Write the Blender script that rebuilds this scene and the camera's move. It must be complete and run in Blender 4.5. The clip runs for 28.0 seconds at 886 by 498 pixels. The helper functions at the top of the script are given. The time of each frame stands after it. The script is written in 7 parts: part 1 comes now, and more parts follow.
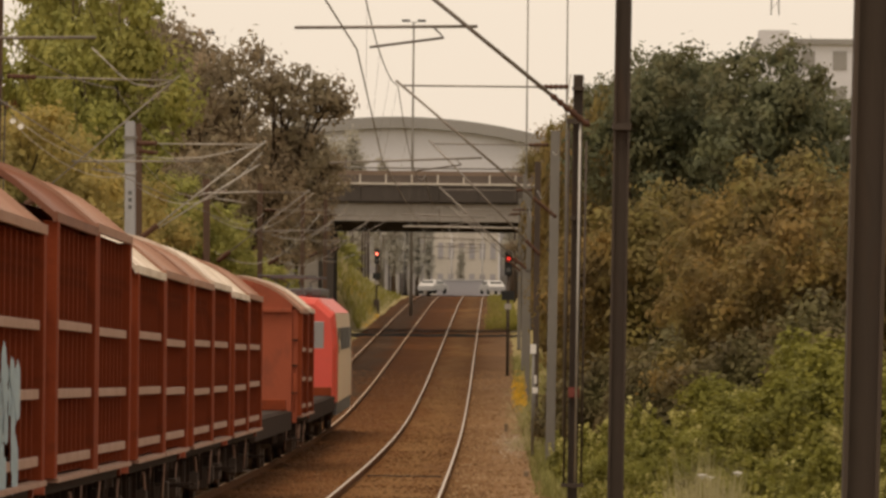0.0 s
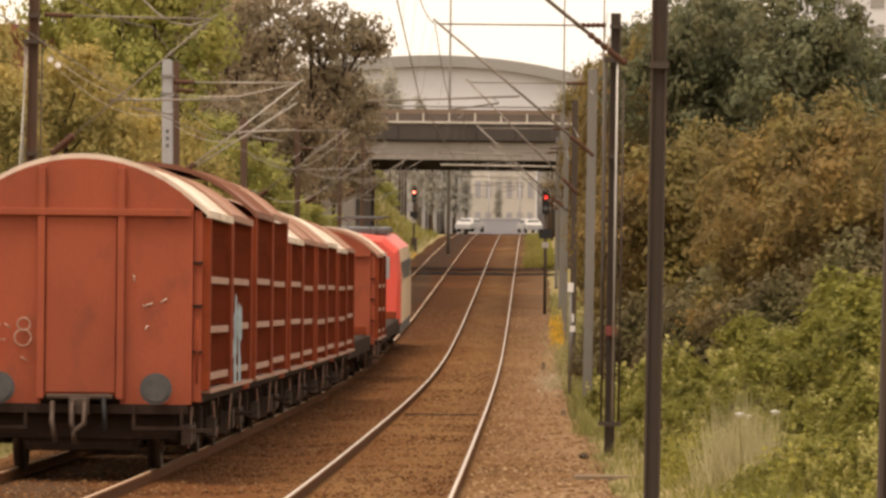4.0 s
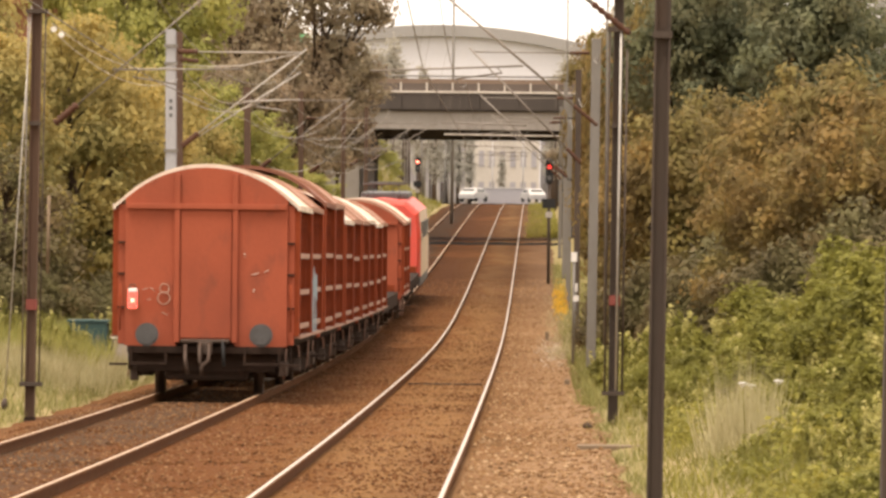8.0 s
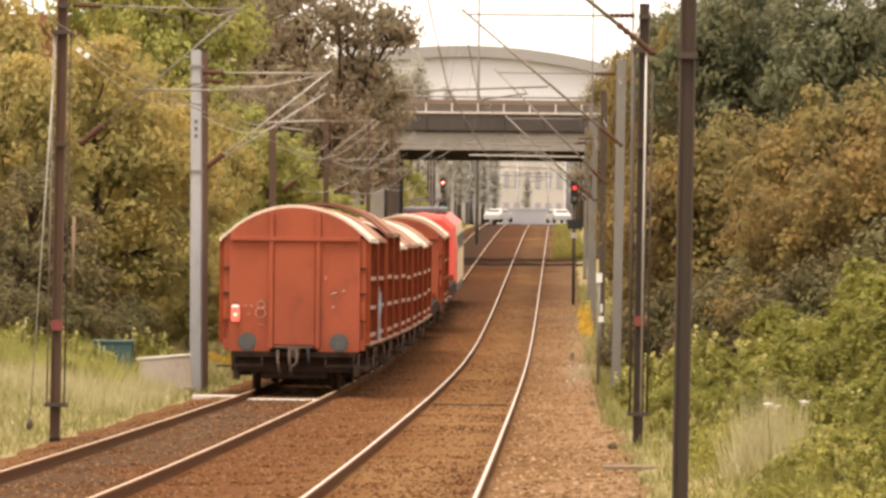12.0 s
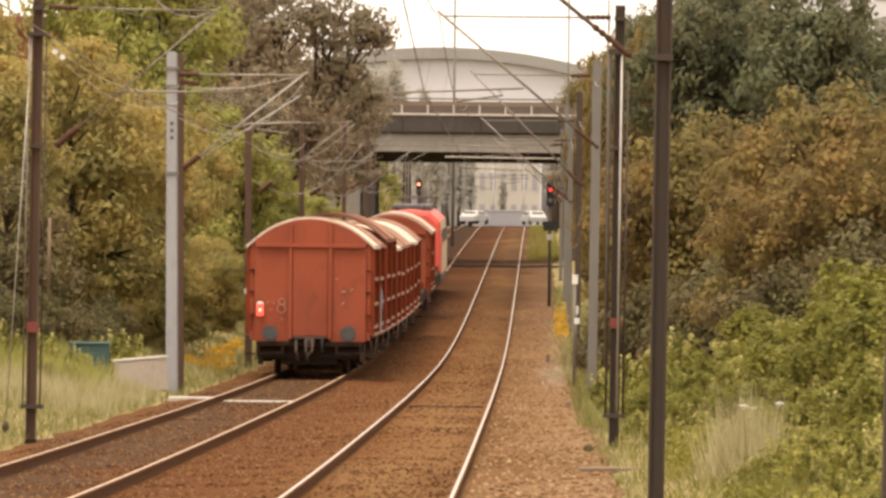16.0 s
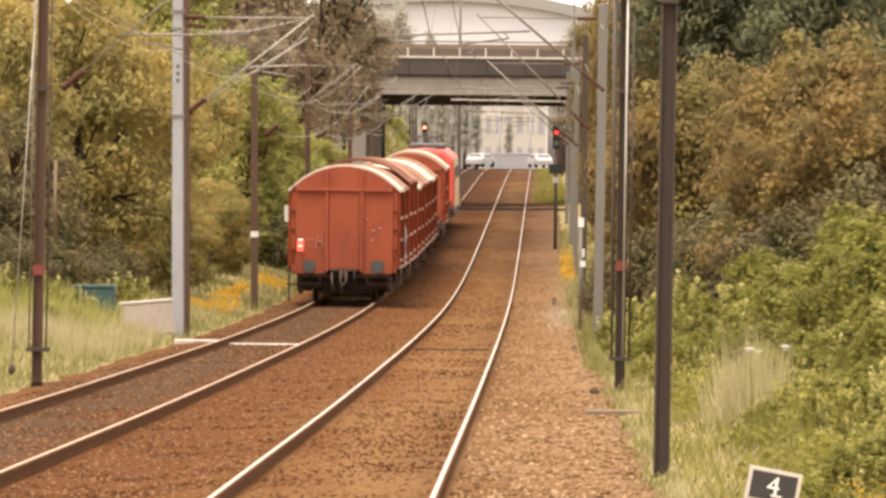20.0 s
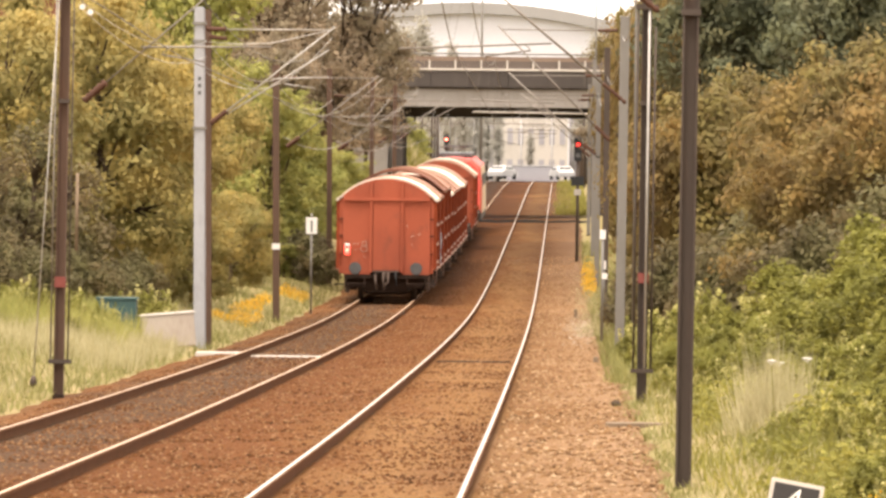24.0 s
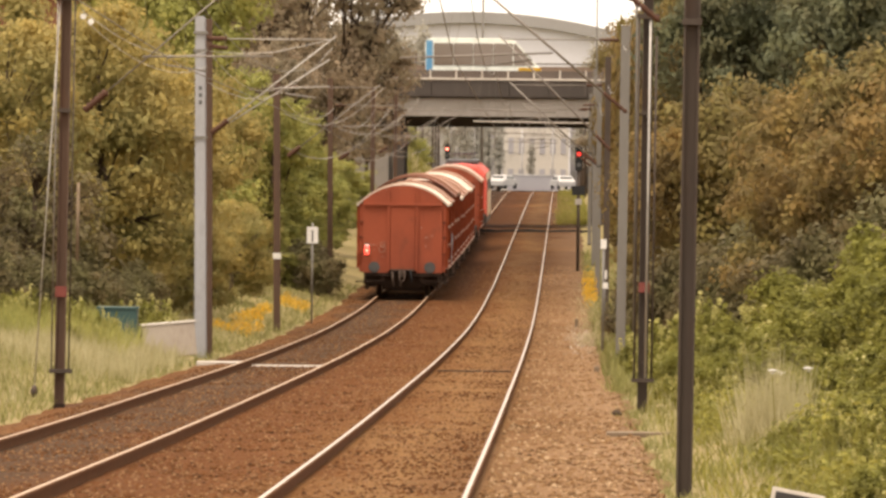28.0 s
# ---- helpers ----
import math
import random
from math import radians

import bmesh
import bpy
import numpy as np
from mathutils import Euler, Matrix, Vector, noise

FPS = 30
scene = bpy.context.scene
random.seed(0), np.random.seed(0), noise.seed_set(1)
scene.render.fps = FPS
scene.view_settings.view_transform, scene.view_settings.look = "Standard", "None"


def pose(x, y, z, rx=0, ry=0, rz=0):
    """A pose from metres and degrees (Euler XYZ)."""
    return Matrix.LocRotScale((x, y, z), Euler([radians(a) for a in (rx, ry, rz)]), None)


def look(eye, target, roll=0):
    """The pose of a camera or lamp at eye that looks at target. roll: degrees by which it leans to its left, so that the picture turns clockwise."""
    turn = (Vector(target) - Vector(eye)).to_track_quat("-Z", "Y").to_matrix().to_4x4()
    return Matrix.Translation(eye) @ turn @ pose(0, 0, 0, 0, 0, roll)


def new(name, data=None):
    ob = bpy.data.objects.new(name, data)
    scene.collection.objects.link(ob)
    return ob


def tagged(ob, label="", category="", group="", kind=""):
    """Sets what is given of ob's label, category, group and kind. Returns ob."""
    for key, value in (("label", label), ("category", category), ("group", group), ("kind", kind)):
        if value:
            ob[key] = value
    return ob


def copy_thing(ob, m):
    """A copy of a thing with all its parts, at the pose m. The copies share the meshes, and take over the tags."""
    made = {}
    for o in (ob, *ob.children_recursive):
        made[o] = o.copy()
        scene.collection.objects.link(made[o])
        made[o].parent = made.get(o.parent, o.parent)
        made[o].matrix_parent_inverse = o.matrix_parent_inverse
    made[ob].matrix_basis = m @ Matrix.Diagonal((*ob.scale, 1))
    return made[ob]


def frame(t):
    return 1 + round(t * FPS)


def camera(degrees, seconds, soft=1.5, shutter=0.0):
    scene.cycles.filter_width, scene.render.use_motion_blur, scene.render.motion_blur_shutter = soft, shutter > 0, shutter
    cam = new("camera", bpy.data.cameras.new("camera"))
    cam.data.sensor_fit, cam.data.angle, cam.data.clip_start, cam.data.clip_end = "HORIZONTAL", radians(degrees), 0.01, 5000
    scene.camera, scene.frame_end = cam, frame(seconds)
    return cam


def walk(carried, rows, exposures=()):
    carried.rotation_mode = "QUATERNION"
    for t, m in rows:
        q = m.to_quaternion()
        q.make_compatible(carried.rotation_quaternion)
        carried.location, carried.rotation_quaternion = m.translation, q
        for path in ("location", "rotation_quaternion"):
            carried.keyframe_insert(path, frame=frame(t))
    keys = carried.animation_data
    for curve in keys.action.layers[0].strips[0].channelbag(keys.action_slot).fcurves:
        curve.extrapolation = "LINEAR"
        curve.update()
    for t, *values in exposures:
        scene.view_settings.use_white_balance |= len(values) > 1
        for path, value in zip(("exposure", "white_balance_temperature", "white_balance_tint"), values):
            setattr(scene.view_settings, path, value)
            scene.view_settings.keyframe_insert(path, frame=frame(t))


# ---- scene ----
# Camera: a long lens held by hand at the end of a platform; it only turns.
# Each row: seconds, degrees to the left of the track's line, degrees upward.
EYE = (0.0, 0.0, 4.1)
TURNS = [
    (0.0, 0.420, 0.369),
    (0.5, 0.293, 0.055),
    (1.0, 0.216, 0.025),
    (1.5, 0.171, 0.081),
    (2.0, 0.176, 0.128),
    (2.5, 0.250, 0.108),
    (3.0, 0.402, 0.023),
    (3.5, 0.564, -0.069),
    (4.0, 0.730, -0.154),
    (4.5, 0.891, -0.216),
    (6.5, 0.949, -0.318),
    (7.0, 0.890, -0.346),
    (7.5, 0.823, -0.382),
    (8.0, 0.757, -0.411),
    (8.5, 0.721, -0.432),
    (9.0, 0.720, -0.447),
    (9.5, 0.756, -0.469),
    (10.0, 0.808, -0.492),
    (10.5, 0.859, -0.500),
    (11.0, 0.911, -0.434),
    (11.5, 0.956, -0.325),
    (12.0, 0.971, -0.238),
    (12.5, 0.957, -0.179),
    (13.0, 0.936, -0.149),
    (13.5, 0.907, -0.134),
    (15.5, 0.796, -0.163),
    (16.0, 0.767, -0.221),
    (16.5, 0.744, -0.286),
    (17.0, 0.729, -0.352),
    (17.5, 0.728, -0.374),
    (18.0, 0.736, -0.367),
    (18.5, 0.751, -0.352),
    (19.0, 0.772, -0.382),
    (19.5, 0.793, -0.521),
    (20.0, 0.813, -0.704),
    (20.5, 0.833, -0.828),
    (21.0, 0.855, -0.865),
    (21.5, 0.877, -0.829),
    (23.5, 0.967, -0.647),
    (24.0, 0.997, -0.603),
    (24.5, 1.019, -0.552),
    (25.0, 1.027, -0.501),
    (25.5, 1.020, -0.450),
    (26.0, 1.021, -0.391),
    (26.5, 1.014, -0.347),
    (27.0, 1.014, -0.296),
    (27.5, 1.014, -0.333),
    (28.0, 1.005, -0.523),
]
cam = camera(7.476, 28.0, soft=2.9)


def aim(yaw, pitch):
    a, b = radians(yaw), radians(pitch)
    return look(EYE, (EYE[0] - 100 * math.sin(a) * math.cos(b), EYE[1] + 100 * math.cos(a) * math.cos(b), EYE[2] + 100 * math.sin(b)), 0.6)


walk(cam, [(t, aim(a, b)) for t, a, b in TURNS],
     [(0.0, -0.08, 7550, 15), (0.7, 0.52, 7750, 19), (3.0, 0.5, 7550, 18), (5.5, 0.74, 7200, 16), (8.0, 1.05, 7050, 16), (11.0, 1.26, 7000, 15), (13.5, 0.8, 7150, 15), (16.0, 0.87, 7150, 15), (18.0, 1.06, 7050, 15), (19.0, 1.02, 7000, 15), (20.0, 1.24, 6850, 15), (21.0, 1.52, 6750, 15), (24.0, 1.5, 6750, 15), (25.0, 1.3, 6850, 15), (27.0, 1.16, 6950, 15), (28.0, 0.96, 7050, 15)])

# World: a bright, thin overcast with a low veiled sun.
SUN_EL, SUN_AZ = 72.0, 215.0
world = bpy.data.worlds.new("overcast_sky")
scene.world = world
world.use_nodes = True
wn, wl = world.node_tree.nodes, world.node_tree.links
wn.clear()
sky = wn.new("ShaderNodeTexSky")
sky.sky_type, sky.sun_disc = "NISHITA", False
sky.sun_elevation, sky.sun_rotation, sky.dust_density, sky.air_density = radians(SUN_EL), radians(SUN_AZ), 3.0, 1.0
cloud = wn.new("ShaderNodeTexNoise")
cloud.inputs["Scale"].default_value, cloud.inputs["Detail"].default_value = 2.5, 4.0
ramp = wn.new("ShaderNodeValToRGB")
ramp.color_ramp.elements[0].color, ramp.color_ramp.elements[1].color = (9.3, 8.6, 7.6, 1), (11.2, 10.6, 9.5, 1)
wmix = wn.new("ShaderNodeMix")
wmix.data_type = "RGBA"
wmix.inputs[0].default_value = 0.82
wbg, wout = wn.new("ShaderNodeBackground"), wn.new("ShaderNodeOutputWorld")
wbg.inputs["Strength"].default_value = 0.1
wl.new(cloud.outputs["Fac"], ramp.inputs["Fac"])
wl.new(sky.outputs["Color"], wmix.inputs[6])
wl.new(ramp.outputs["Color"], wmix.inputs[7])
wl.new(wmix.outputs[2], wbg.inputs["Color"])
wl.new(wbg.outputs["Background"], wout.inputs["Surface"])
sun = new("sun", bpy.data.lights.new("sun", "SUN"))
sun.data.energy, sun.data.angle, sun.data.color = 2.0, radians(24), (1.0, 0.93, 0.82)
sun.matrix_world = look((0, 0, 60), (60 * math.sin(radians(SUN_AZ)) * -1, -60 * math.cos(radians(SUN_AZ)), 60 - 60 * math.tan(radians(SUN_EL))))


# ---- materials ----
def node_mat(name):
    m = bpy.data.materials.new(name)
    m.use_nodes = True
    t = m.node_tree
    return m, t, t.nodes["Principled BSDF"]


def mixrgb(t, fac, a, b, kind="MIX"):
    n = t.nodes.new("ShaderNodeMix")
    n.data_type, n.blend_type = "RGBA", kind
    for k, v in ((0, fac), (6, a), (7, b)):
        if isinstance(v, (int, float)):
            n.inputs[k].default_value = v
        elif isinstance(v, tuple):
            n.inputs[k].default_value = (*v[:3], 1)
        else:
            t.links.new(v, n.inputs[k])
    return n.outputs[2]


def noise_fac(t, scale, lo=0.35, hi=0.65, detail=5.0, stretch=(1, 1, 1), offset=0.0):
    co, mp, no, mr = t.nodes.new("ShaderNodeTexCoord"), t.nodes.new("ShaderNodeMapping"), t.nodes.new("ShaderNodeTexNoise"), t.nodes.new("ShaderNodeMapRange")
    mp.inputs["Scale"].default_value = stretch
    mp.inputs["Location"].default_value = (offset, offset, offset)
    no.inputs["Scale"].default_value, no.inputs["Detail"].default_value = scale, detail
    mr.inputs[1].default_value, mr.inputs[2].default_value = lo, hi
    t.links.new(co.outputs["Object"], mp.inputs["Vector"])
    t.links.new(mp.outputs["Vector"], no.inputs["Vector"])
    t.links.new(no.outputs["Fac"], mr.inputs[0])
    return mr.outputs[0]


def worn(name, base, dark=None, stain=None, rough=0.7, metal=0.0, grain=40.0, patch=2.0, amount=0.5, stain_amount=0.4, bump=0.15, stretch=(1, 1, 1)):
    """A surface with fine grain, larger patches and stains."""
    m, t, b = node_mat(name)
    dark = dark or tuple(c * 0.7 for c in base)
    stain = stain or tuple(c * 0.5 for c in base)
    g, p, s = noise_fac(t, grain, 0.3, 0.7, stretch=stretch), noise_fac(t, patch, 0.4, 0.65, stretch=stretch), noise_fac(t, patch * 3.1, 0.55, 0.75, stretch=stretch, offset=7)
    mul = t.nodes.new("ShaderNodeMath")
    mul.operation = "MULTIPLY"
    mul.inputs[1].default_value = amount
    t.links.new(p, mul.inputs[0])
    col = mixrgb(t, mul.outputs[0], base, dark)
    mul2 = t.nodes.new("ShaderNodeMath")
    mul2.operation = "MULTIPLY"
    mul2.inputs[1].default_value = stain_amount
    t.links.new(s, mul2.inputs[0])
    col = mixrgb(t, mul2.outputs[0], col, stain)
    mul3 = t.nodes.new("ShaderNodeMath")
    mul3.operation = "MULTIPLY"
    mul3.inputs[1].default_value = 0.25
    t.links.new(g, mul3.inputs[0])
    col = mixrgb(t, mul3.outputs[0], col, tuple(c * 0.6 for c in base))
    t.links.new(col, b.inputs["Base Color"])
    b.inputs["Roughness"].default_value, b.inputs["Metallic"].default_value = rough, metal
    b.inputs["Specular IOR Level"].default_value = 0.08 if rough > 0.84 else (0.25 if rough > 0.65 else 0.5)
    bp = t.nodes.new("ShaderNodeBump")
    bp.inputs["Strength"].default_value, bp.inputs["Distance"].default_value = bump, 0.01
    t.links.new(g, bp.inputs["Height"])
    t.links.new(bp.outputs["Normal"], b.inputs["Normal"])
    return m


def leaf_mat(name, a, b, c, glow=0.25, d=None):
    """Leaves: three tones told apart leaf by leaf and clump by clump, and light that passes through."""
    m, t, bs = node_mat(name)
    geo, oi = t.nodes.new("ShaderNodeNewGeometry"), t.nodes.new("ShaderNodeObjectInfo")
    big = noise_fac(t, 0.95, 0.36, 0.62, 4.0)
    col = mixrgb(t, geo.outputs["Random Per Island"], a, b)
    half = t.nodes.new("ShaderNodeMath")
    half.operation = "MULTIPLY"
    half.inputs[1].default_value = 0.8
    t.links.new(big, half.inputs[0])
    if d:
        col = mixrgb(t, noise_fac(t, 0.42, 0.42, 0.62, 3.0, offset=11), col, d)
    col = mixrgb(t, half.outputs[0], col, c)
    t.links.new(col, bs.inputs["Base Color"])
    bs.inputs["Roughness"].default_value = 0.6
    bs.inputs["Specular IOR Level"].default_value = 0.1
    tr, mx, out = t.nodes.new("ShaderNodeBsdfTranslucent"), t.nodes.new("ShaderNodeMixShader"), t.nodes["Material Output"]
    t.links.new(col, tr.inputs["Color"])
    mx.inputs[0].default_value = glow
    t.links.new(bs.outputs[0], mx.inputs[1])
    t.links.new(tr.outputs[0], mx.inputs[2])
    t.links.new(mx.outputs[0], out.inputs["Surface"])
    return m


def glass_mat(name, tint):
    m, t, b = node_mat(name)
    b.inputs["Base Color"].default_value = (*tint, 1)
    b.inputs["Roughness"].default_value, b.inputs["Specular IOR Level"].default_value = 0.06, 0.8
    return m


def lamp_mat(name, color, power):
    m, t, b = node_mat(name)
    b.inputs["Base Color"].default_value = (*color, 1)
    b.inputs["Emission Color"].default_value = (*color, 1)
    b.inputs["Emission Strength"].default_value = power
    return m


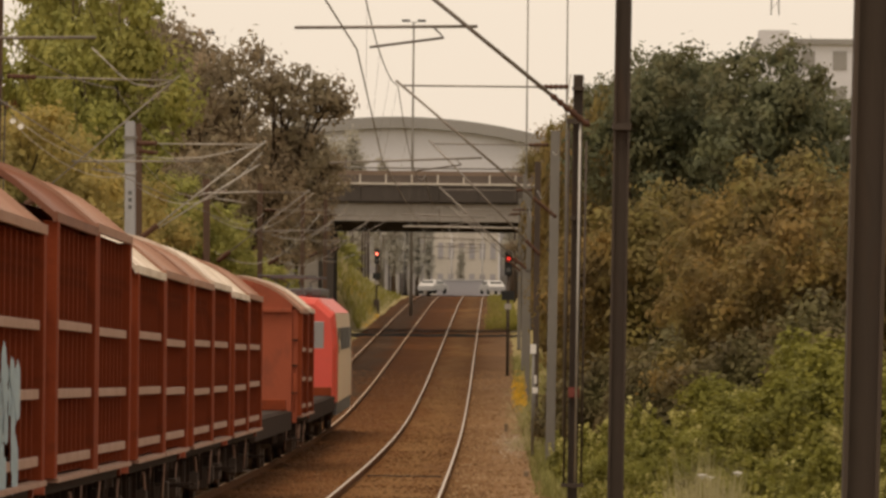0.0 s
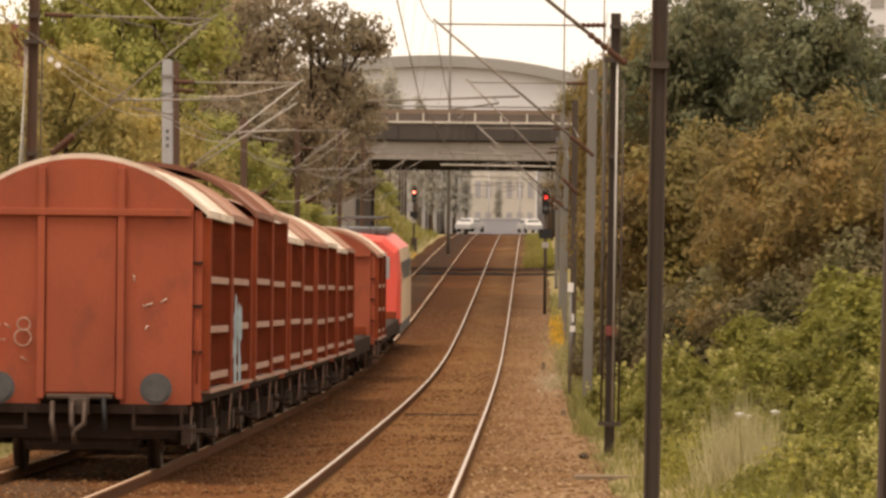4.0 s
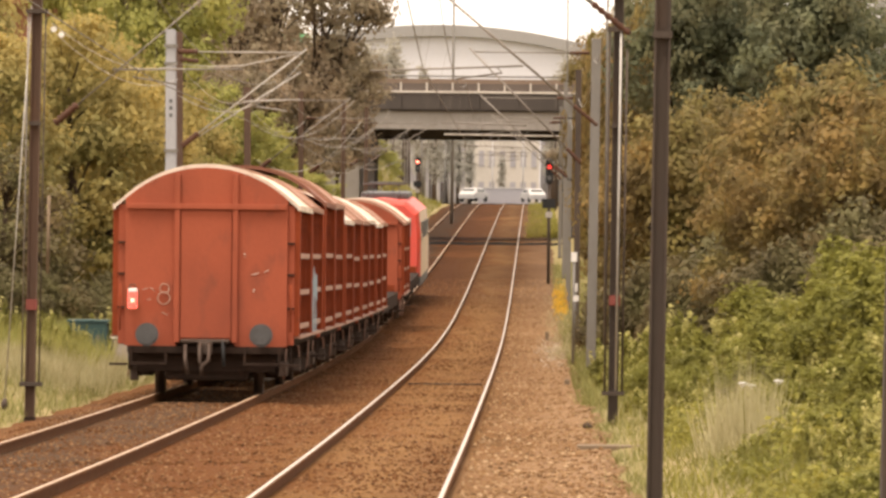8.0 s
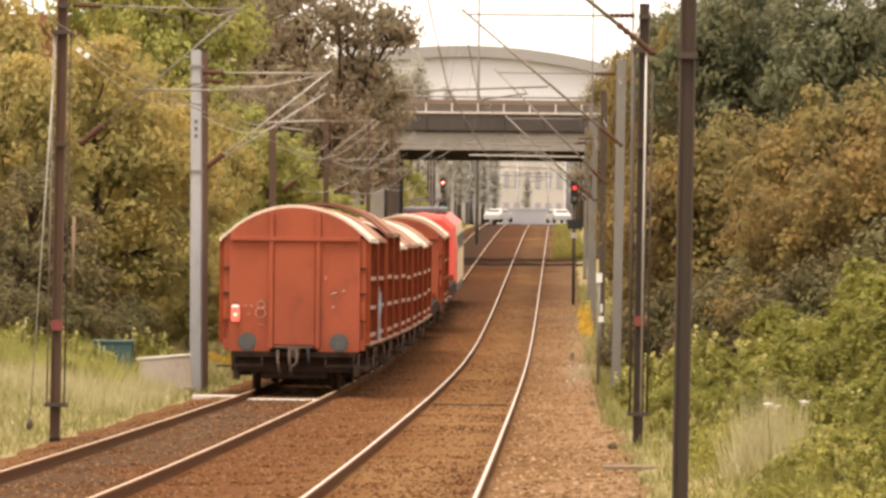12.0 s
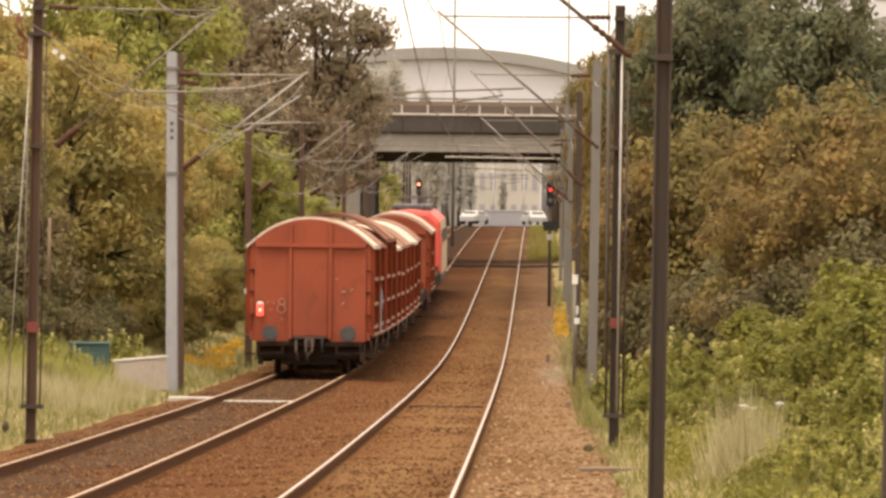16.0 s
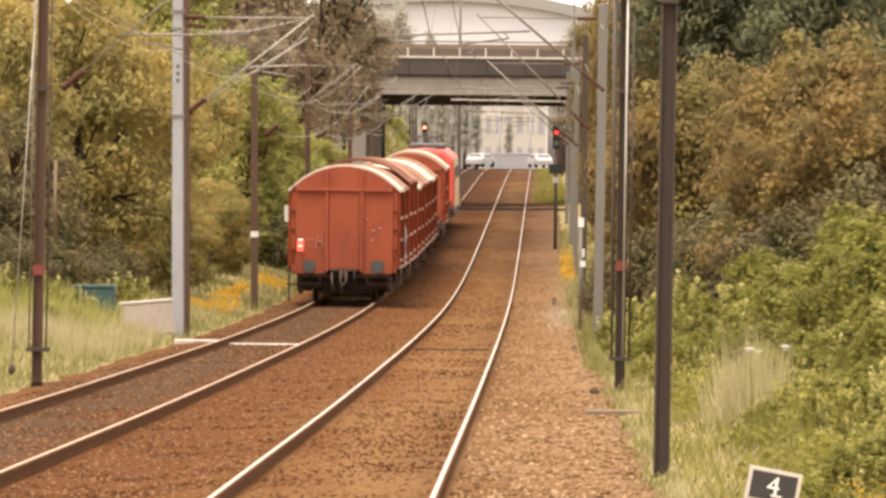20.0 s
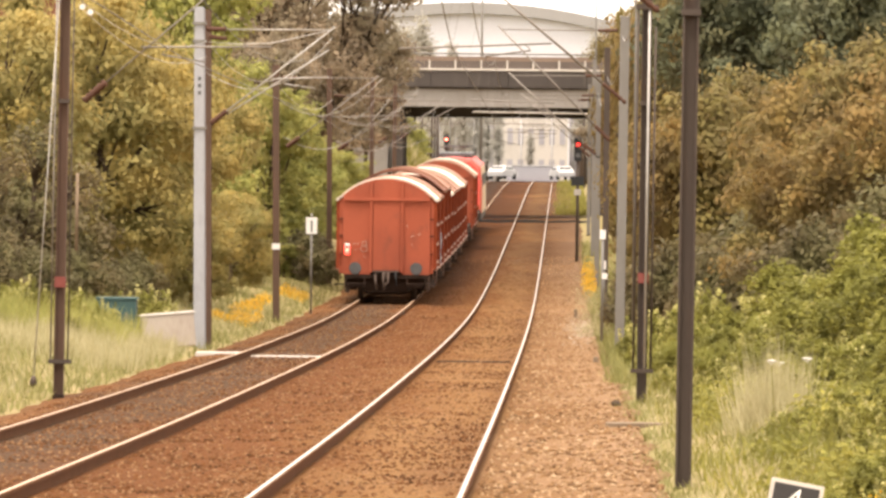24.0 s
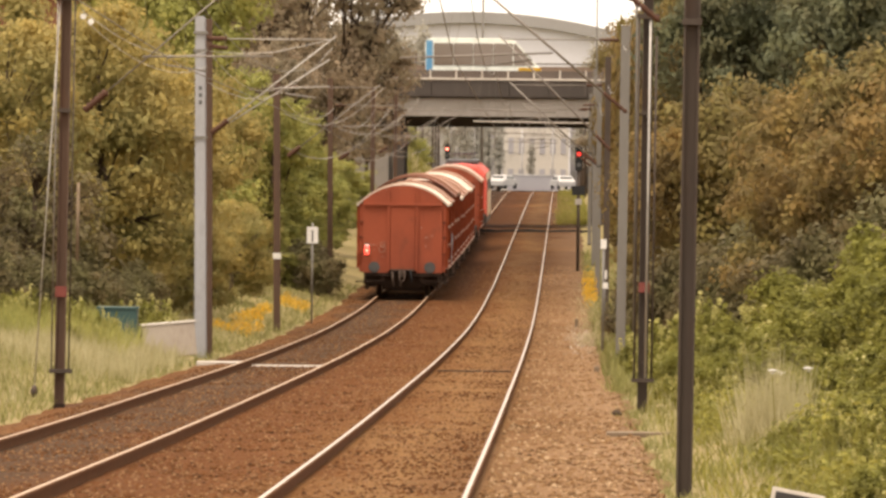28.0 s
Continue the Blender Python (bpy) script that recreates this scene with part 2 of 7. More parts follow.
M = {
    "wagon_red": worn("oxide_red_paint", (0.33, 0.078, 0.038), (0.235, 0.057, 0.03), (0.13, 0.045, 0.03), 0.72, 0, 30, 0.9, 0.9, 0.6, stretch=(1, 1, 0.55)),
    # Much darker than the ribs: the shade between them is in this colour
    "wagon_side": worn("dusty_shaded_side_paint", (0.1, 0.023, 0.011), (0.07, 0.017, 0.009), (0.04, 0.015, 0.01), 0.9, 0, 30, 1.2, 0.7, 0.5, stretch=(1, 1, 0.3)),
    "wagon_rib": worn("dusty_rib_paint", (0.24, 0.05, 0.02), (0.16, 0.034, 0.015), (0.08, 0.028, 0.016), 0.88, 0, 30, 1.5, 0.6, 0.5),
    "wagon_bar": worn("pale_grey_bars", (0.4, 0.25, 0.19), (0.28, 0.15, 0.105), (0.18, 0.07, 0.042), 0.7, 0, 30, 3, 0.6, 0.4),
    "roof_white": worn("chalky_white_roof", (0.72, 0.62, 0.52), (0.48, 0.36, 0.27), (0.3, 0.18, 0.12), 0.7, 0, 20, 0.8, 0.6, 0.5),
    "roof_brown": worn("faded_brown_roof", (0.36, 0.2, 0.14), (0.3, 0.15, 0.1), (0.17, 0.08, 0.05), 0.7, 0, 20, 0.9, 0.6, 0.5),
    "roof_dark": worn("dark_brown_roof", (0.22, 0.09, 0.055), (0.17, 0.065, 0.04), (0.1, 0.05, 0.035), 0.7, 0, 20, 0.9, 0.6, 0.5),
    "under": worn("grimy_underframe", (0.04, 0.026, 0.02), (0.026, 0.018, 0.014), (0.085, 0.042, 0.025), 0.85, 0, 30, 3, 0.6, 0.5),
    "wheel": worn("worn_wheel_steel", (0.09, 0.06, 0.045), (0.06, 0.045, 0.035), None, 0.6, 0.5, 30, 4),
    "buffer": worn("greasy_grey_steel", (0.09, 0.088, 0.088), (0.055, 0.055, 0.055), (0.035, 0.032, 0.03), 0.7, 0.0, 30, 5),
    "loco_red": worn("bright_red_paint", (0.6, 0.06, 0.035), (0.52, 0.055, 0.035), (0.3, 0.06, 0.04), 0.4, 0, 30, 1, 0.4, 0.3),
    "loco_cream": worn("cream_paint", (0.7, 0.55, 0.4), (0.6, 0.46, 0.33), (0.4, 0.28, 0.2), 0.45, 0, 30, 1, 0.5, 0.4),
    "grey_dark": worn("dark_grey_paint", (0.09, 0.09, 0.09), None, None, 0.6),
    "glass": glass_mat("tinted_glass", (0.12, 0.13, 0.13)),
    # Pale tint stands in for what the cab windscreen reflects
    "cab_glass": glass_mat("reflection_grey_cab_glass", (0.3, 0.3, 0.3)),
    "rail_head": worn("polished_rail_head", (0.54, 0.47, 0.39), (0.46, 0.38, 0.31), (0.36, 0.26, 0.18), 0.42, 0.6, 20, 1.5, 0.4, 0.3, 0.05),
    "rail_dull": worn("dull_rail_head", (0.55, 0.4, 0.27), (0.45, 0.31, 0.2), (0.34, 0.2, 0.12), 0.5, 0.35, 20, 1.5, 0.5, 0.4, 0.05),
    "rail": worn("rusty_rail", (0.14, 0.062, 0.027), (0.1, 0.046, 0.021), (0.17, 0.08, 0.036), 0.85, 0, 30, 2),
    "rail_web": worn("rusty_web", (0.12, 0.052, 0.022), (0.085, 0.038, 0.017), (0.15, 0.068, 0.03), 0.9, 0, 30, 2),
    "sleeper": worn("stained_sleepers", (0.2, 0.105, 0.055), (0.15, 0.078, 0.042), None, 0.9, 0, 30, 2),
    "pole_steel": worn("brown_weathered_steel", (0.07, 0.052, 0.041), (0.045, 0.035, 0.029), (0.11, 0.062, 0.04), 0.75, 0.0, 30, 2, stretch=(1, 1, 0.2)),
    "pole_brown": worn("rust_brown_steel", (0.105, 0.062, 0.042), (0.072, 0.045, 0.032), (0.15, 0.075, 0.042), 0.75, 0.0, 30, 2, stretch=(1, 1, 0.2)),
    "pole_grey": worn("galvanised_grey_steel", (0.2, 0.185, 0.165), (0.15, 0.135, 0.12), None, 0.6, 0.3, 30, 2, stretch=(1, 1, 0.2)),
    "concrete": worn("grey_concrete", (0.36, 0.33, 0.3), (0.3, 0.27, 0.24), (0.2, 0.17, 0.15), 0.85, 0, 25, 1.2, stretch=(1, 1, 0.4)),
    "concrete_dark": worn("dark_concrete", (0.085, 0.072, 0.064), (0.06, 0.052, 0.047), (0.14, 0.12, 0.1), 0.9, 0, 25, 0.5, stretch=(1, 1, 0.3)),
    "concrete_pale": worn("pale_concrete", (0.55, 0.5, 0.44), (0.45, 0.41, 0.36), (0.32, 0.28, 0.24), 0.85, 0, 25, 0.8),
    "wall_wash": worn("stained_whitewash", (0.46, 0.4, 0.34), (0.36, 0.3, 0.25), (0.24, 0.17, 0.12), 0.88, 0, 20, 2.0, stretch=(1, 1, 0.4)),
    "parapet_dark": worn("dull_brown_panel", (0.13, 0.105, 0.09), (0.1, 0.08, 0.07), (0.17, 0.13, 0.1), 0.85, 0, 25, 0.6),
    "parapet": worn("reddish_brown_parapet", (0.24, 0.17, 0.125), (0.18, 0.12, 0.09), (0.12, 0.08, 0.06), 0.85, 0, 25, 0.6),
    "white_paint": worn("white_paint", (0.78, 0.76, 0.72), (0.65, 0.62, 0.58), (0.45, 0.4, 0.35), 0.5),
    "red_band": worn("red_band_paint", (0.2, 0.04, 0.028), None, None, 0.6),
    "wire": worn("dull_copper_wire", (0.16, 0.14, 0.12), None, None, 0.6, 0.3),
    "wire_pale": worn("pale_wire", (0.45, 0.42, 0.38), None, None, 0.5, 0.4),
    "tube": worn("zinc_tube", (0.24, 0.21, 0.18), (0.17, 0.14, 0.12), None, 0.5, 0.5),
    "insulator": worn("brown_glazed_insulator", (0.085, 0.036, 0.02), (0.055, 0.025, 0.015), None, 0.7),
    "black": worn("matt_black", (0.02, 0.02, 0.02), None, None, 0.7),
    "board_black": worn("black_enamel_plate", (0.022, 0.018, 0.016), (0.03, 0.026, 0.022), None, 0.5),
    "green_paint": worn("dark_teal_paint", (0.03, 0.078, 0.075), (0.026, 0.065, 0.062), None, 0.5),
    "bark": worn("rough_bark", (0.085, 0.06, 0.042), (0.05, 0.036, 0.026), (0.12, 0.09, 0.06), 0.95, 0, 25, 3, bump=0.6),
    "coach_white": worn("white_coach_paint", (0.8, 0.82, 0.74), None, None, 0.3),
    "van_blue": worn("blue_panel", (0.1, 0.3, 0.5), None, None, 0.4),
    "van_glass": glass_mat("tinted_bus_glass", (0.17, 0.13, 0.1)),
    # Glass tint raised to hold the haze over the coach windows
    "coach_glass": glass_mat("hazed_coach_glass", (0.17, 0.175, 0.175)),
    "tyre": worn("black_rubber", (0.025, 0.025, 0.025), None, None, 0.9),
    "slab": worn("dusty_brown_slab", (0.21, 0.155, 0.105), (0.16, 0.115, 0.08), (0.1, 0.07, 0.05), 0.9),
    "asphalt": worn("asphalt", (0.05, 0.05, 0.05), None, None, 0.9),
    # The slight blue in this white stands in for haze
    "hall_white": worn("white_cladding", (0.62, 0.62, 0.66), (0.57, 0.57, 0.61), (0.48, 0.48, 0.5), 0.6, 0, 5, 0.05),
    "hall_grey": worn("grey_roof_edge", (0.3, 0.29, 0.28), None, None, 0.7, 0, 5, 0.05),
    # Distance haze mixed into the grey-lilac of far walls and windows
    "lilac": worn("hazed_lilac_render", (0.36, 0.345, 0.36), (0.31, 0.3, 0.31), (0.42, 0.4, 0.4), 0.8, 0, 5, 0.1),
    "mast_concrete": worn("cool_grey_mast_concrete", (0.37, 0.37, 0.385), (0.3, 0.3, 0.31), (0.21, 0.2, 0.19), 0.85, 0, 25, 1.2, stretch=(1, 1, 0.4)),
    "cream": worn("cream_render", (0.55, 0.51, 0.45), (0.46, 0.42, 0.37), None, 0.8, 0, 5, 0.1),
    "brick": worn("red_brown_brick", (0.3, 0.13, 0.085), (0.23, 0.1, 0.065), (0.16, 0.075, 0.05), 0.9, 0, 12, 0.5),
    # Greyed to carry the haze over the far buildings
    "facade": worn("pale_render", (0.5, 0.48, 0.46), (0.42, 0.4, 0.39), None, 0.8, 0, 5, 0.1),
    # Olive and spring greens include haze: extra blue and lifted dark tones
    "olive": leaf_mat("olive_yellow_leaves", (0.43, 0.335, 0.115), (0.52, 0.39, 0.13), (0.29, 0.24, 0.095), 0.5, (0.31, 0.285, 0.11)),
    "spring": leaf_mat("fresh_green_leaves", (0.34, 0.34, 0.1), (0.44, 0.42, 0.12), (0.23, 0.24, 0.08), 0.45, (0.4, 0.36, 0.11)),
    # Dark brown lifted and greyed: distance haze is in this leaf colour
    "plum": leaf_mat("hazed_brown_leaves", (0.31, 0.23, 0.15), (0.39, 0.29, 0.185), (0.19, 0.155, 0.112), 0.47, (0.285, 0.24, 0.15)),
    # Umber dark enough to hold the shade under the trees in the thickets
    "umber": leaf_mat("dark_umber_leaves", (0.185, 0.135, 0.068), (0.235, 0.172, 0.08), (0.095, 0.076, 0.045), 0.35, (0.165, 0.15, 0.066)),
    "rust": leaf_mat("rusty_brown_leaves", (0.275, 0.182, 0.066), (0.345, 0.222, 0.076), (0.14, 0.106, 0.05), 0.45, (0.27, 0.225, 0.08)),
    "deep": leaf_mat("deep_green_leaves", (0.155, 0.165, 0.092), (0.2, 0.205, 0.105), (0.088, 0.1, 0.064), 0.38, (0.18, 0.158, 0.08)),
    "lime": leaf_mat("lime_green_leaves", (0.28, 0.252, 0.055), (0.385, 0.34, 0.078), (0.125, 0.122, 0.036), 0.4, (0.215, 0.206, 0.046)),
    # The grey is distance haze put into the poplars' leaf colour, not dust
    "dusty": leaf_mat("hazed_grey_green_leaves", (0.44, 0.42, 0.36), (0.52, 0.49, 0.42), (0.36, 0.34, 0.29), 0.45),
    "sprig": leaf_mat("pale_green_sprigs", (0.46, 0.42, 0.15), (0.6, 0.54, 0.24), (0.3, 0.29, 0.08), 0.42),
    "straw": leaf_mat("dry_straw", (0.42, 0.36, 0.2), (0.58, 0.51, 0.33), (0.3, 0.28, 0.13), 0.35),
    "grass": leaf_mat("verge_grass", (0.22, 0.208, 0.068), (0.35, 0.32, 0.125), (0.14, 0.145, 0.05), 0.3),
    "petal": leaf_mat("yellow_petals", (0.72, 0.36, 0.02), (0.8, 0.44, 0.03), (0.6, 0.38, 0.05), 0.3),
    "pale_blue": worn("pale_blue_spray_paint", (0.3, 0.42, 0.48), (0.22, 0.3, 0.36), (0.2, 0.08, 0.05), 0.6, 0, 30, 4),
    "red_light": lamp_mat("red_lamp", (1.0, 0.03, 0.02), 3.2),
    "dim_red": lamp_mat("dim_red_lamp", (1.0, 0.05, 0.04), 0.9),
    "warm_light": lamp_mat("warm_lamp_core", (1.0, 0.2, 0.13), 4.0),
}


def stone_mat(name, tones, joined=True):
    m, t, b = node_mat(name)
    geo = t.nodes.new("ShaderNodeNewGeometry" if joined else "ShaderNodeObjectInfo")
    r = t.nodes.new("ShaderNodeValToRGB")
    for k, c in enumerate(tones):
        e = r.color_ramp.elements[k] if k < 2 else r.color_ramp.elements.new(k / len(tones))
        e.position, e.color = k / len(tones), (*c, 1)
    t.links.new(geo.outputs["Random Per Island" if joined else "Random"], r.inputs["Fac"])
    t.links.new(r.outputs["Color"], b.inputs["Base Color"])
    b.inputs["Roughness"].default_value, b.inputs["Specular IOR Level"].default_value = 0.95, 0.06
    return m


M["stones"] = stone_mat("ballast_stones", [(0.105, 0.044, 0.017), (0.13, 0.056, 0.022), (0.055, 0.026, 0.012), (0.155, 0.074, 0.033), (0.09, 0.04, 0.017), (0.22, 0.125, 0.065)])
M["stones_pale"] = stone_mat("pale_ballast_stones", [(0.165, 0.088, 0.038), (0.22, 0.125, 0.06), (0.1, 0.054, 0.026), (0.25, 0.15, 0.076), (0.14, 0.074, 0.034), (0.32, 0.21, 0.12)])

M["single_stone"] = stone_mat("large_ballast_stones", [(0.165, 0.088, 0.038), (0.22, 0.125, 0.06), (0.08, 0.044, 0.022), (0.27, 0.165, 0.086), (0.13, 0.066, 0.03), (0.36, 0.25, 0.15)], False)
M["rubble"] = stone_mat("pale_rubble", [(0.3, 0.23, 0.165), (0.38, 0.31, 0.235), (0.22, 0.155, 0.1), (0.44, 0.37, 0.29)])


def ballast_mat():
    """Crushed stone: rust-red under and between the tracks, sandier beside the right-hand rail."""
    m, t, b = node_mat("ballast")
    co, sep = t.nodes.new("ShaderNodeTexCoord"), t.nodes.new("ShaderNodeSeparateXYZ")
    t.links.new(co.outputs["Object"], sep.inputs[0])
    vor = t.nodes.new("ShaderNodeTexVoronoi")
    vor.inputs["Scale"].default_value = 16.0
    t.links.new(co.outputs["Object"], vor.inputs["Vector"])
    n1, n2 = noise_fac(t, 0.6, 0.35, 0.65, 6, (1, 0.25, 1)), noise_fac(t, 5.0, 0.3, 0.7, 6)
    wob = t.nodes.new("ShaderNodeMath")
    wob.operation = "MULTIPLY_ADD"
    wob.inputs[1].default_value, wob.inputs[2].default_value = 1.1, -0.55
    t.links.new(n1, wob.inputs[0])
    add = t.nodes.new("ShaderNodeMath")
    add.operation = "ADD"
    t.links.new(sep.outputs[0], add.inputs[0])
    t.links.new(wob.outputs[0], add.inputs[1])
    ramp = t.nodes.new("ShaderNodeValToRGB")
    mr = t.nodes.new("ShaderNodeMapRange")
    mr.inputs[1].default_value, mr.inputs[2].default_value = -8.5, 1.5
    t.links.new(add.outputs[0], mr.inputs[0])
    stops = [(0.0, (0.14, 0.077, 0.036)), (0.1, (0.14, 0.062, 0.023)), (0.17, (0.085, 0.045, 0.023)), (0.28, (0.075, 0.045, 0.026)), (0.38, (0.115, 0.046, 0.016)), (0.5, (0.125, 0.05, 0.017)), (0.6, (0.15, 0.068, 0.024)), (0.68, (0.19, 0.102, 0.041)), (0.76, (0.15, 0.074, 0.03)), (0.84, (0.2, 0.112, 0.055)), (1.0, (0.26, 0.165, 0.095))]
    for k, (p, c) in enumerate(stops):
        e = ramp.color_ramp.elements[k] if k < 2 else ramp.color_ramp.elements.new(p)
        e.position, e.color = p, (*c, 1)
    t.links.new(mr.outputs[0], ramp.inputs["Fac"])
    col = mixrgb(t, 0.55, ramp.outputs["Color"], mixrgb(t, n2, (0.45, 0.45, 0.45), (0.8, 0.78, 0.76)), "OVERLAY")
    sp = t.nodes.new("ShaderNodeMapRange")
    sp.inputs[1].default_value, sp.inputs[2].default_value = 0.0, 0.6
    t.links.new(vor.outputs["Distance"], sp.inputs[0])
    col = mixrgb(t, 0.5, col, mixrgb(t, sp.outputs[0], (1.0, 1.0, 1.0), (0.5, 0.47, 0.45)), "MULTIPLY")
    # darker from y = 215 on, fully by 290, broken up by noise
    y_ramp, y_dark = t.nodes.new("ShaderNodeMapRange"), t.nodes.new("ShaderNodeMath")
    y_ramp.inputs[1].default_value, y_ramp.inputs[2].default_value = 215.0, 290.0
    y_dark.operation = "MULTIPLY"
    t.links.new(sep.outputs[1], y_ramp.inputs[0])
    t.links.new(y_ramp.outputs[0], y_dark.inputs[0])
    t.links.new(noise_fac(t, 0.12, 0.2, 0.5, 4, (1, 0.3, 1), 5), y_dark.inputs[1])
    col = mixrgb(t, y_dark.outputs[0], col, mixrgb(t, 1.0, col, (0.52, 0.5, 0.52), "MULTIPLY"))
    t.links.new(col, b.inputs["Base Color"])
    b.inputs["Roughness"].default_value, b.inputs["Specular IOR Level"].default_value = 0.95, 0.05
    bp = t.nodes.new("ShaderNodeBump")
    bp.inputs["Strength"].default_value, bp.inputs["Distance"].default_value = 0.9, 0.03
    bp.invert = True
    t.links.new(vor.outputs["Distance"], bp.inputs["Height"])
    t.links.new(bp.outputs["Normal"], b.inputs["Normal"])
    return m


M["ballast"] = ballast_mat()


def livery(name, stops, length):
    """Coach paint that fades from colour to colour along the vehicle."""
    m, t, b = node_mat(name)
    co, sep, mr, ramp = t.nodes.new("ShaderNodeTexCoord"), t.nodes.new("ShaderNodeSeparateXYZ"), t.nodes.new("ShaderNodeMapRange"), t.nodes.new("ShaderNodeValToRGB")
    add, sc = t.nodes.new("ShaderNodeMath"), t.nodes.new("ShaderNodeMath")
    add.operation, sc.operation = "ADD", "MULTIPLY_ADD"
    sc.inputs[1].default_value, sc.inputs[2].default_value = 0.8, -0.4
    t.links.new(co.outputs["Object"], sep.inputs[0])
    t.links.new(noise_fac(t, 1.2, 0.3, 0.7), sc.inputs[0])
    t.links.new(sep.outputs[0], add.inputs[0])
    t.links.new(sc.outputs[0], add.inputs[1])
    mr.inputs[1].default_value, mr.inputs[2].default_value = -length, 0.0
    t.links.new(add.outputs[0], mr.inputs[0])
    for k, (p, c) in enumerate(stops):
        e = ramp.color_ramp.elements[k] if k < 2 else ramp.color_ramp.elements.new(p)
        e.position, e.color = p, (*c, 1)
    t.links.new(mr.outputs[0], ramp.inputs["Fac"])
    t.links.new(ramp.outputs["Color"], b.inputs["Base Color"])
    b.inputs["Roughness"].default_value = 0.35
    return m


_g, _p, _w = (0.05, 0.45, 0.16), (0.3, 0.68, 0.4), (0.8, 0.82, 0.72)
M["coach_flank"] = livery("green_to_white_livery", [(0.0, (0.04, 0.38, 0.17)), (0.27, _g), (0.37, _p), (0.43, _w), (0.57, _w), (0.66, _p), (0.76, _g), (1.0, (0.12, 0.5, 0.16))], 13.2)
M["coach_top"] = livery("white_roof_livery", [(0.0, _p), (0.16, (0.6, 0.8, 0.65)), (0.24, _w), (0.66, _w), (0.76, _p), (1.0, _g)], 13.2)
M["soil"] = worn("grassy_soil", (0.25, 0.195, 0.09), (0.18, 0.15, 0.06), (0.29, 0.2, 0.11), 0.95, 0, 6, 0.35, 0.8, 0.5)


# ---- building blocks ----
def mesh_of(name, verts, faces, mats, index=None, smooth=False):
    me = bpy.data.meshes.new(name)
    me.from_pydata([tuple(v) for v in verts], [], [tuple(f) for f in faces])
    for m in mats if isinstance(mats, (list, tuple)) else [mats]:
        me.materials.append(m)
    if index is not None:
        me.polygons.foreach_set("material_index", list(index))
    if smooth:
        me.polygons.foreach_set("use_smooth", [True] * len(me.polygons))
    me.update()
    return me


def fast_mesh(name, verts, size, mat):
    """Many separate little faces of the same corner count, from arrays."""
    n = len(verts) // size
    me = bpy.data.meshes.new(name)
    me.vertices.add(len(verts))
    me.vertices.foreach_set("co", np.asarray(verts, dtype=np.float32).ravel())
    me.loops.add(n * size)
    me.loops.foreach_set("vertex_index", np.arange(n * size, dtype=np.int32))
    me.polygons.add(n)
    me.polygons.foreach_set("loop_start", np.arange(0, n * size, size, dtype=np.int32))
    me.materials.append(mat)
    me.update(calc_edges=True)
    return me


def link(bm, name, mat, parent=None, label="", smooth=False):
    me = bpy.data.meshes.new(name)
    bm.to_mesh(me)
    bm.free()
    for m in mat if isinstance(mat, (list, tuple)) else [mat]:
        me.materials.append(m)
    if smooth:
        me.polygons.foreach_set("use_smooth", [True] * len(me.polygons))
    ob = new(name, me)
    ob.parent = parent
    if label:
        ob["label"] = label
    return ob


def part(name, bm, mat, parent, label="", smooth=False):
    return link(bm, name, mat, parent, label, smooth)


def again(ob, m, parent=None):
    """Another part on the same mesh, at the local pose m."""
    o = ob.copy()
    scene.collection.objects.link(o)
    o.parent = parent or ob.parent
    o.matrix_basis = m
    return o


def box(bm, x0, x1, y0, y1, z0, z1, bevel=0.0, mi=0):
    vs = [bm.verts.new((x, y, z)) for x in (x0, x1) for y in (y0, y1) for z in (z0, z1)]
    fs = [bm.faces.new([vs[i] for i in f]) for f in ((0, 1, 3, 2), (4, 6, 7, 5), (0, 4, 5, 1), (2, 3, 7, 6), (0, 2, 6, 4), (1, 5, 7, 3))]
    for f in fs:
        f.material_index = mi
    if bevel:
        es = list({e for f in fs for e in f.edges})
        bmesh.ops.bevel(bm, geom=es, offset=bevel, segments=2, affect="EDGES", profile=0.6)
    return fs


def boxed(x0, x1, y0, y1, z0, z1, bevel=0.0):
    bm = bmesh.new()
    box(bm, x0, x1, y0, y1, z0, z1, bevel)
    return bm


def tube(bm, pts, radii, sides=8, cap=True, mi=0):
    """A tube through the points, with a radius at each."""
    pts = [Vector(p) for p in pts]
    if not isinstance(radii, (list, tuple)):
        radii = [radii] * len(pts)
    rings, prev = [], None
    for i, p in enumerate(pts):
        d = (pts[min(i + 1, len(pts) - 1)] - pts[max(i - 1, 0)]).normalized()
        u = d.orthogonal().normalized() if prev is None else (prev - d * prev.dot(d)).normalized()
        prev = u
        v = d.cross(u)
        rings.append([bm.verts.new(p + (u * math.cos(2 * math.pi * k / sides) + v * math.sin(2 * math.pi * k / sides)) * radii[i]) for k in range(sides)])
    for a, b in zip(rings, rings[1:]):
        for k in range(sides):
            f = bm.faces.new((a[k], a[(k + 1) % sides], b[(k + 1) % sides], b[k]))
            f.smooth, f.material_index = True, mi
    if cap:
        bm.faces.new(rings[0][::-1]).material_index = mi
        bm.faces.new(rings[-1]).material_index = mi


def tubed(pts, radii, sides=8):
    bm = bmesh.new()
    tube(bm, pts, radii, sides)
    return bm


def disc_y(bm, x, z, y0, y1, r, sides=20, mi=0):
    tube(bm, [(x, y0, z), (x, y1, z)], r, sides, True, mi)


def empty(name, label, category, group="", kind=""):
    return tagged(new(name), label, category, group, kind)


def place(ob, x, y, z, rz=0.0):
    ob.matrix_basis = pose(x, y, z, 0, 0, rz)
    return ob


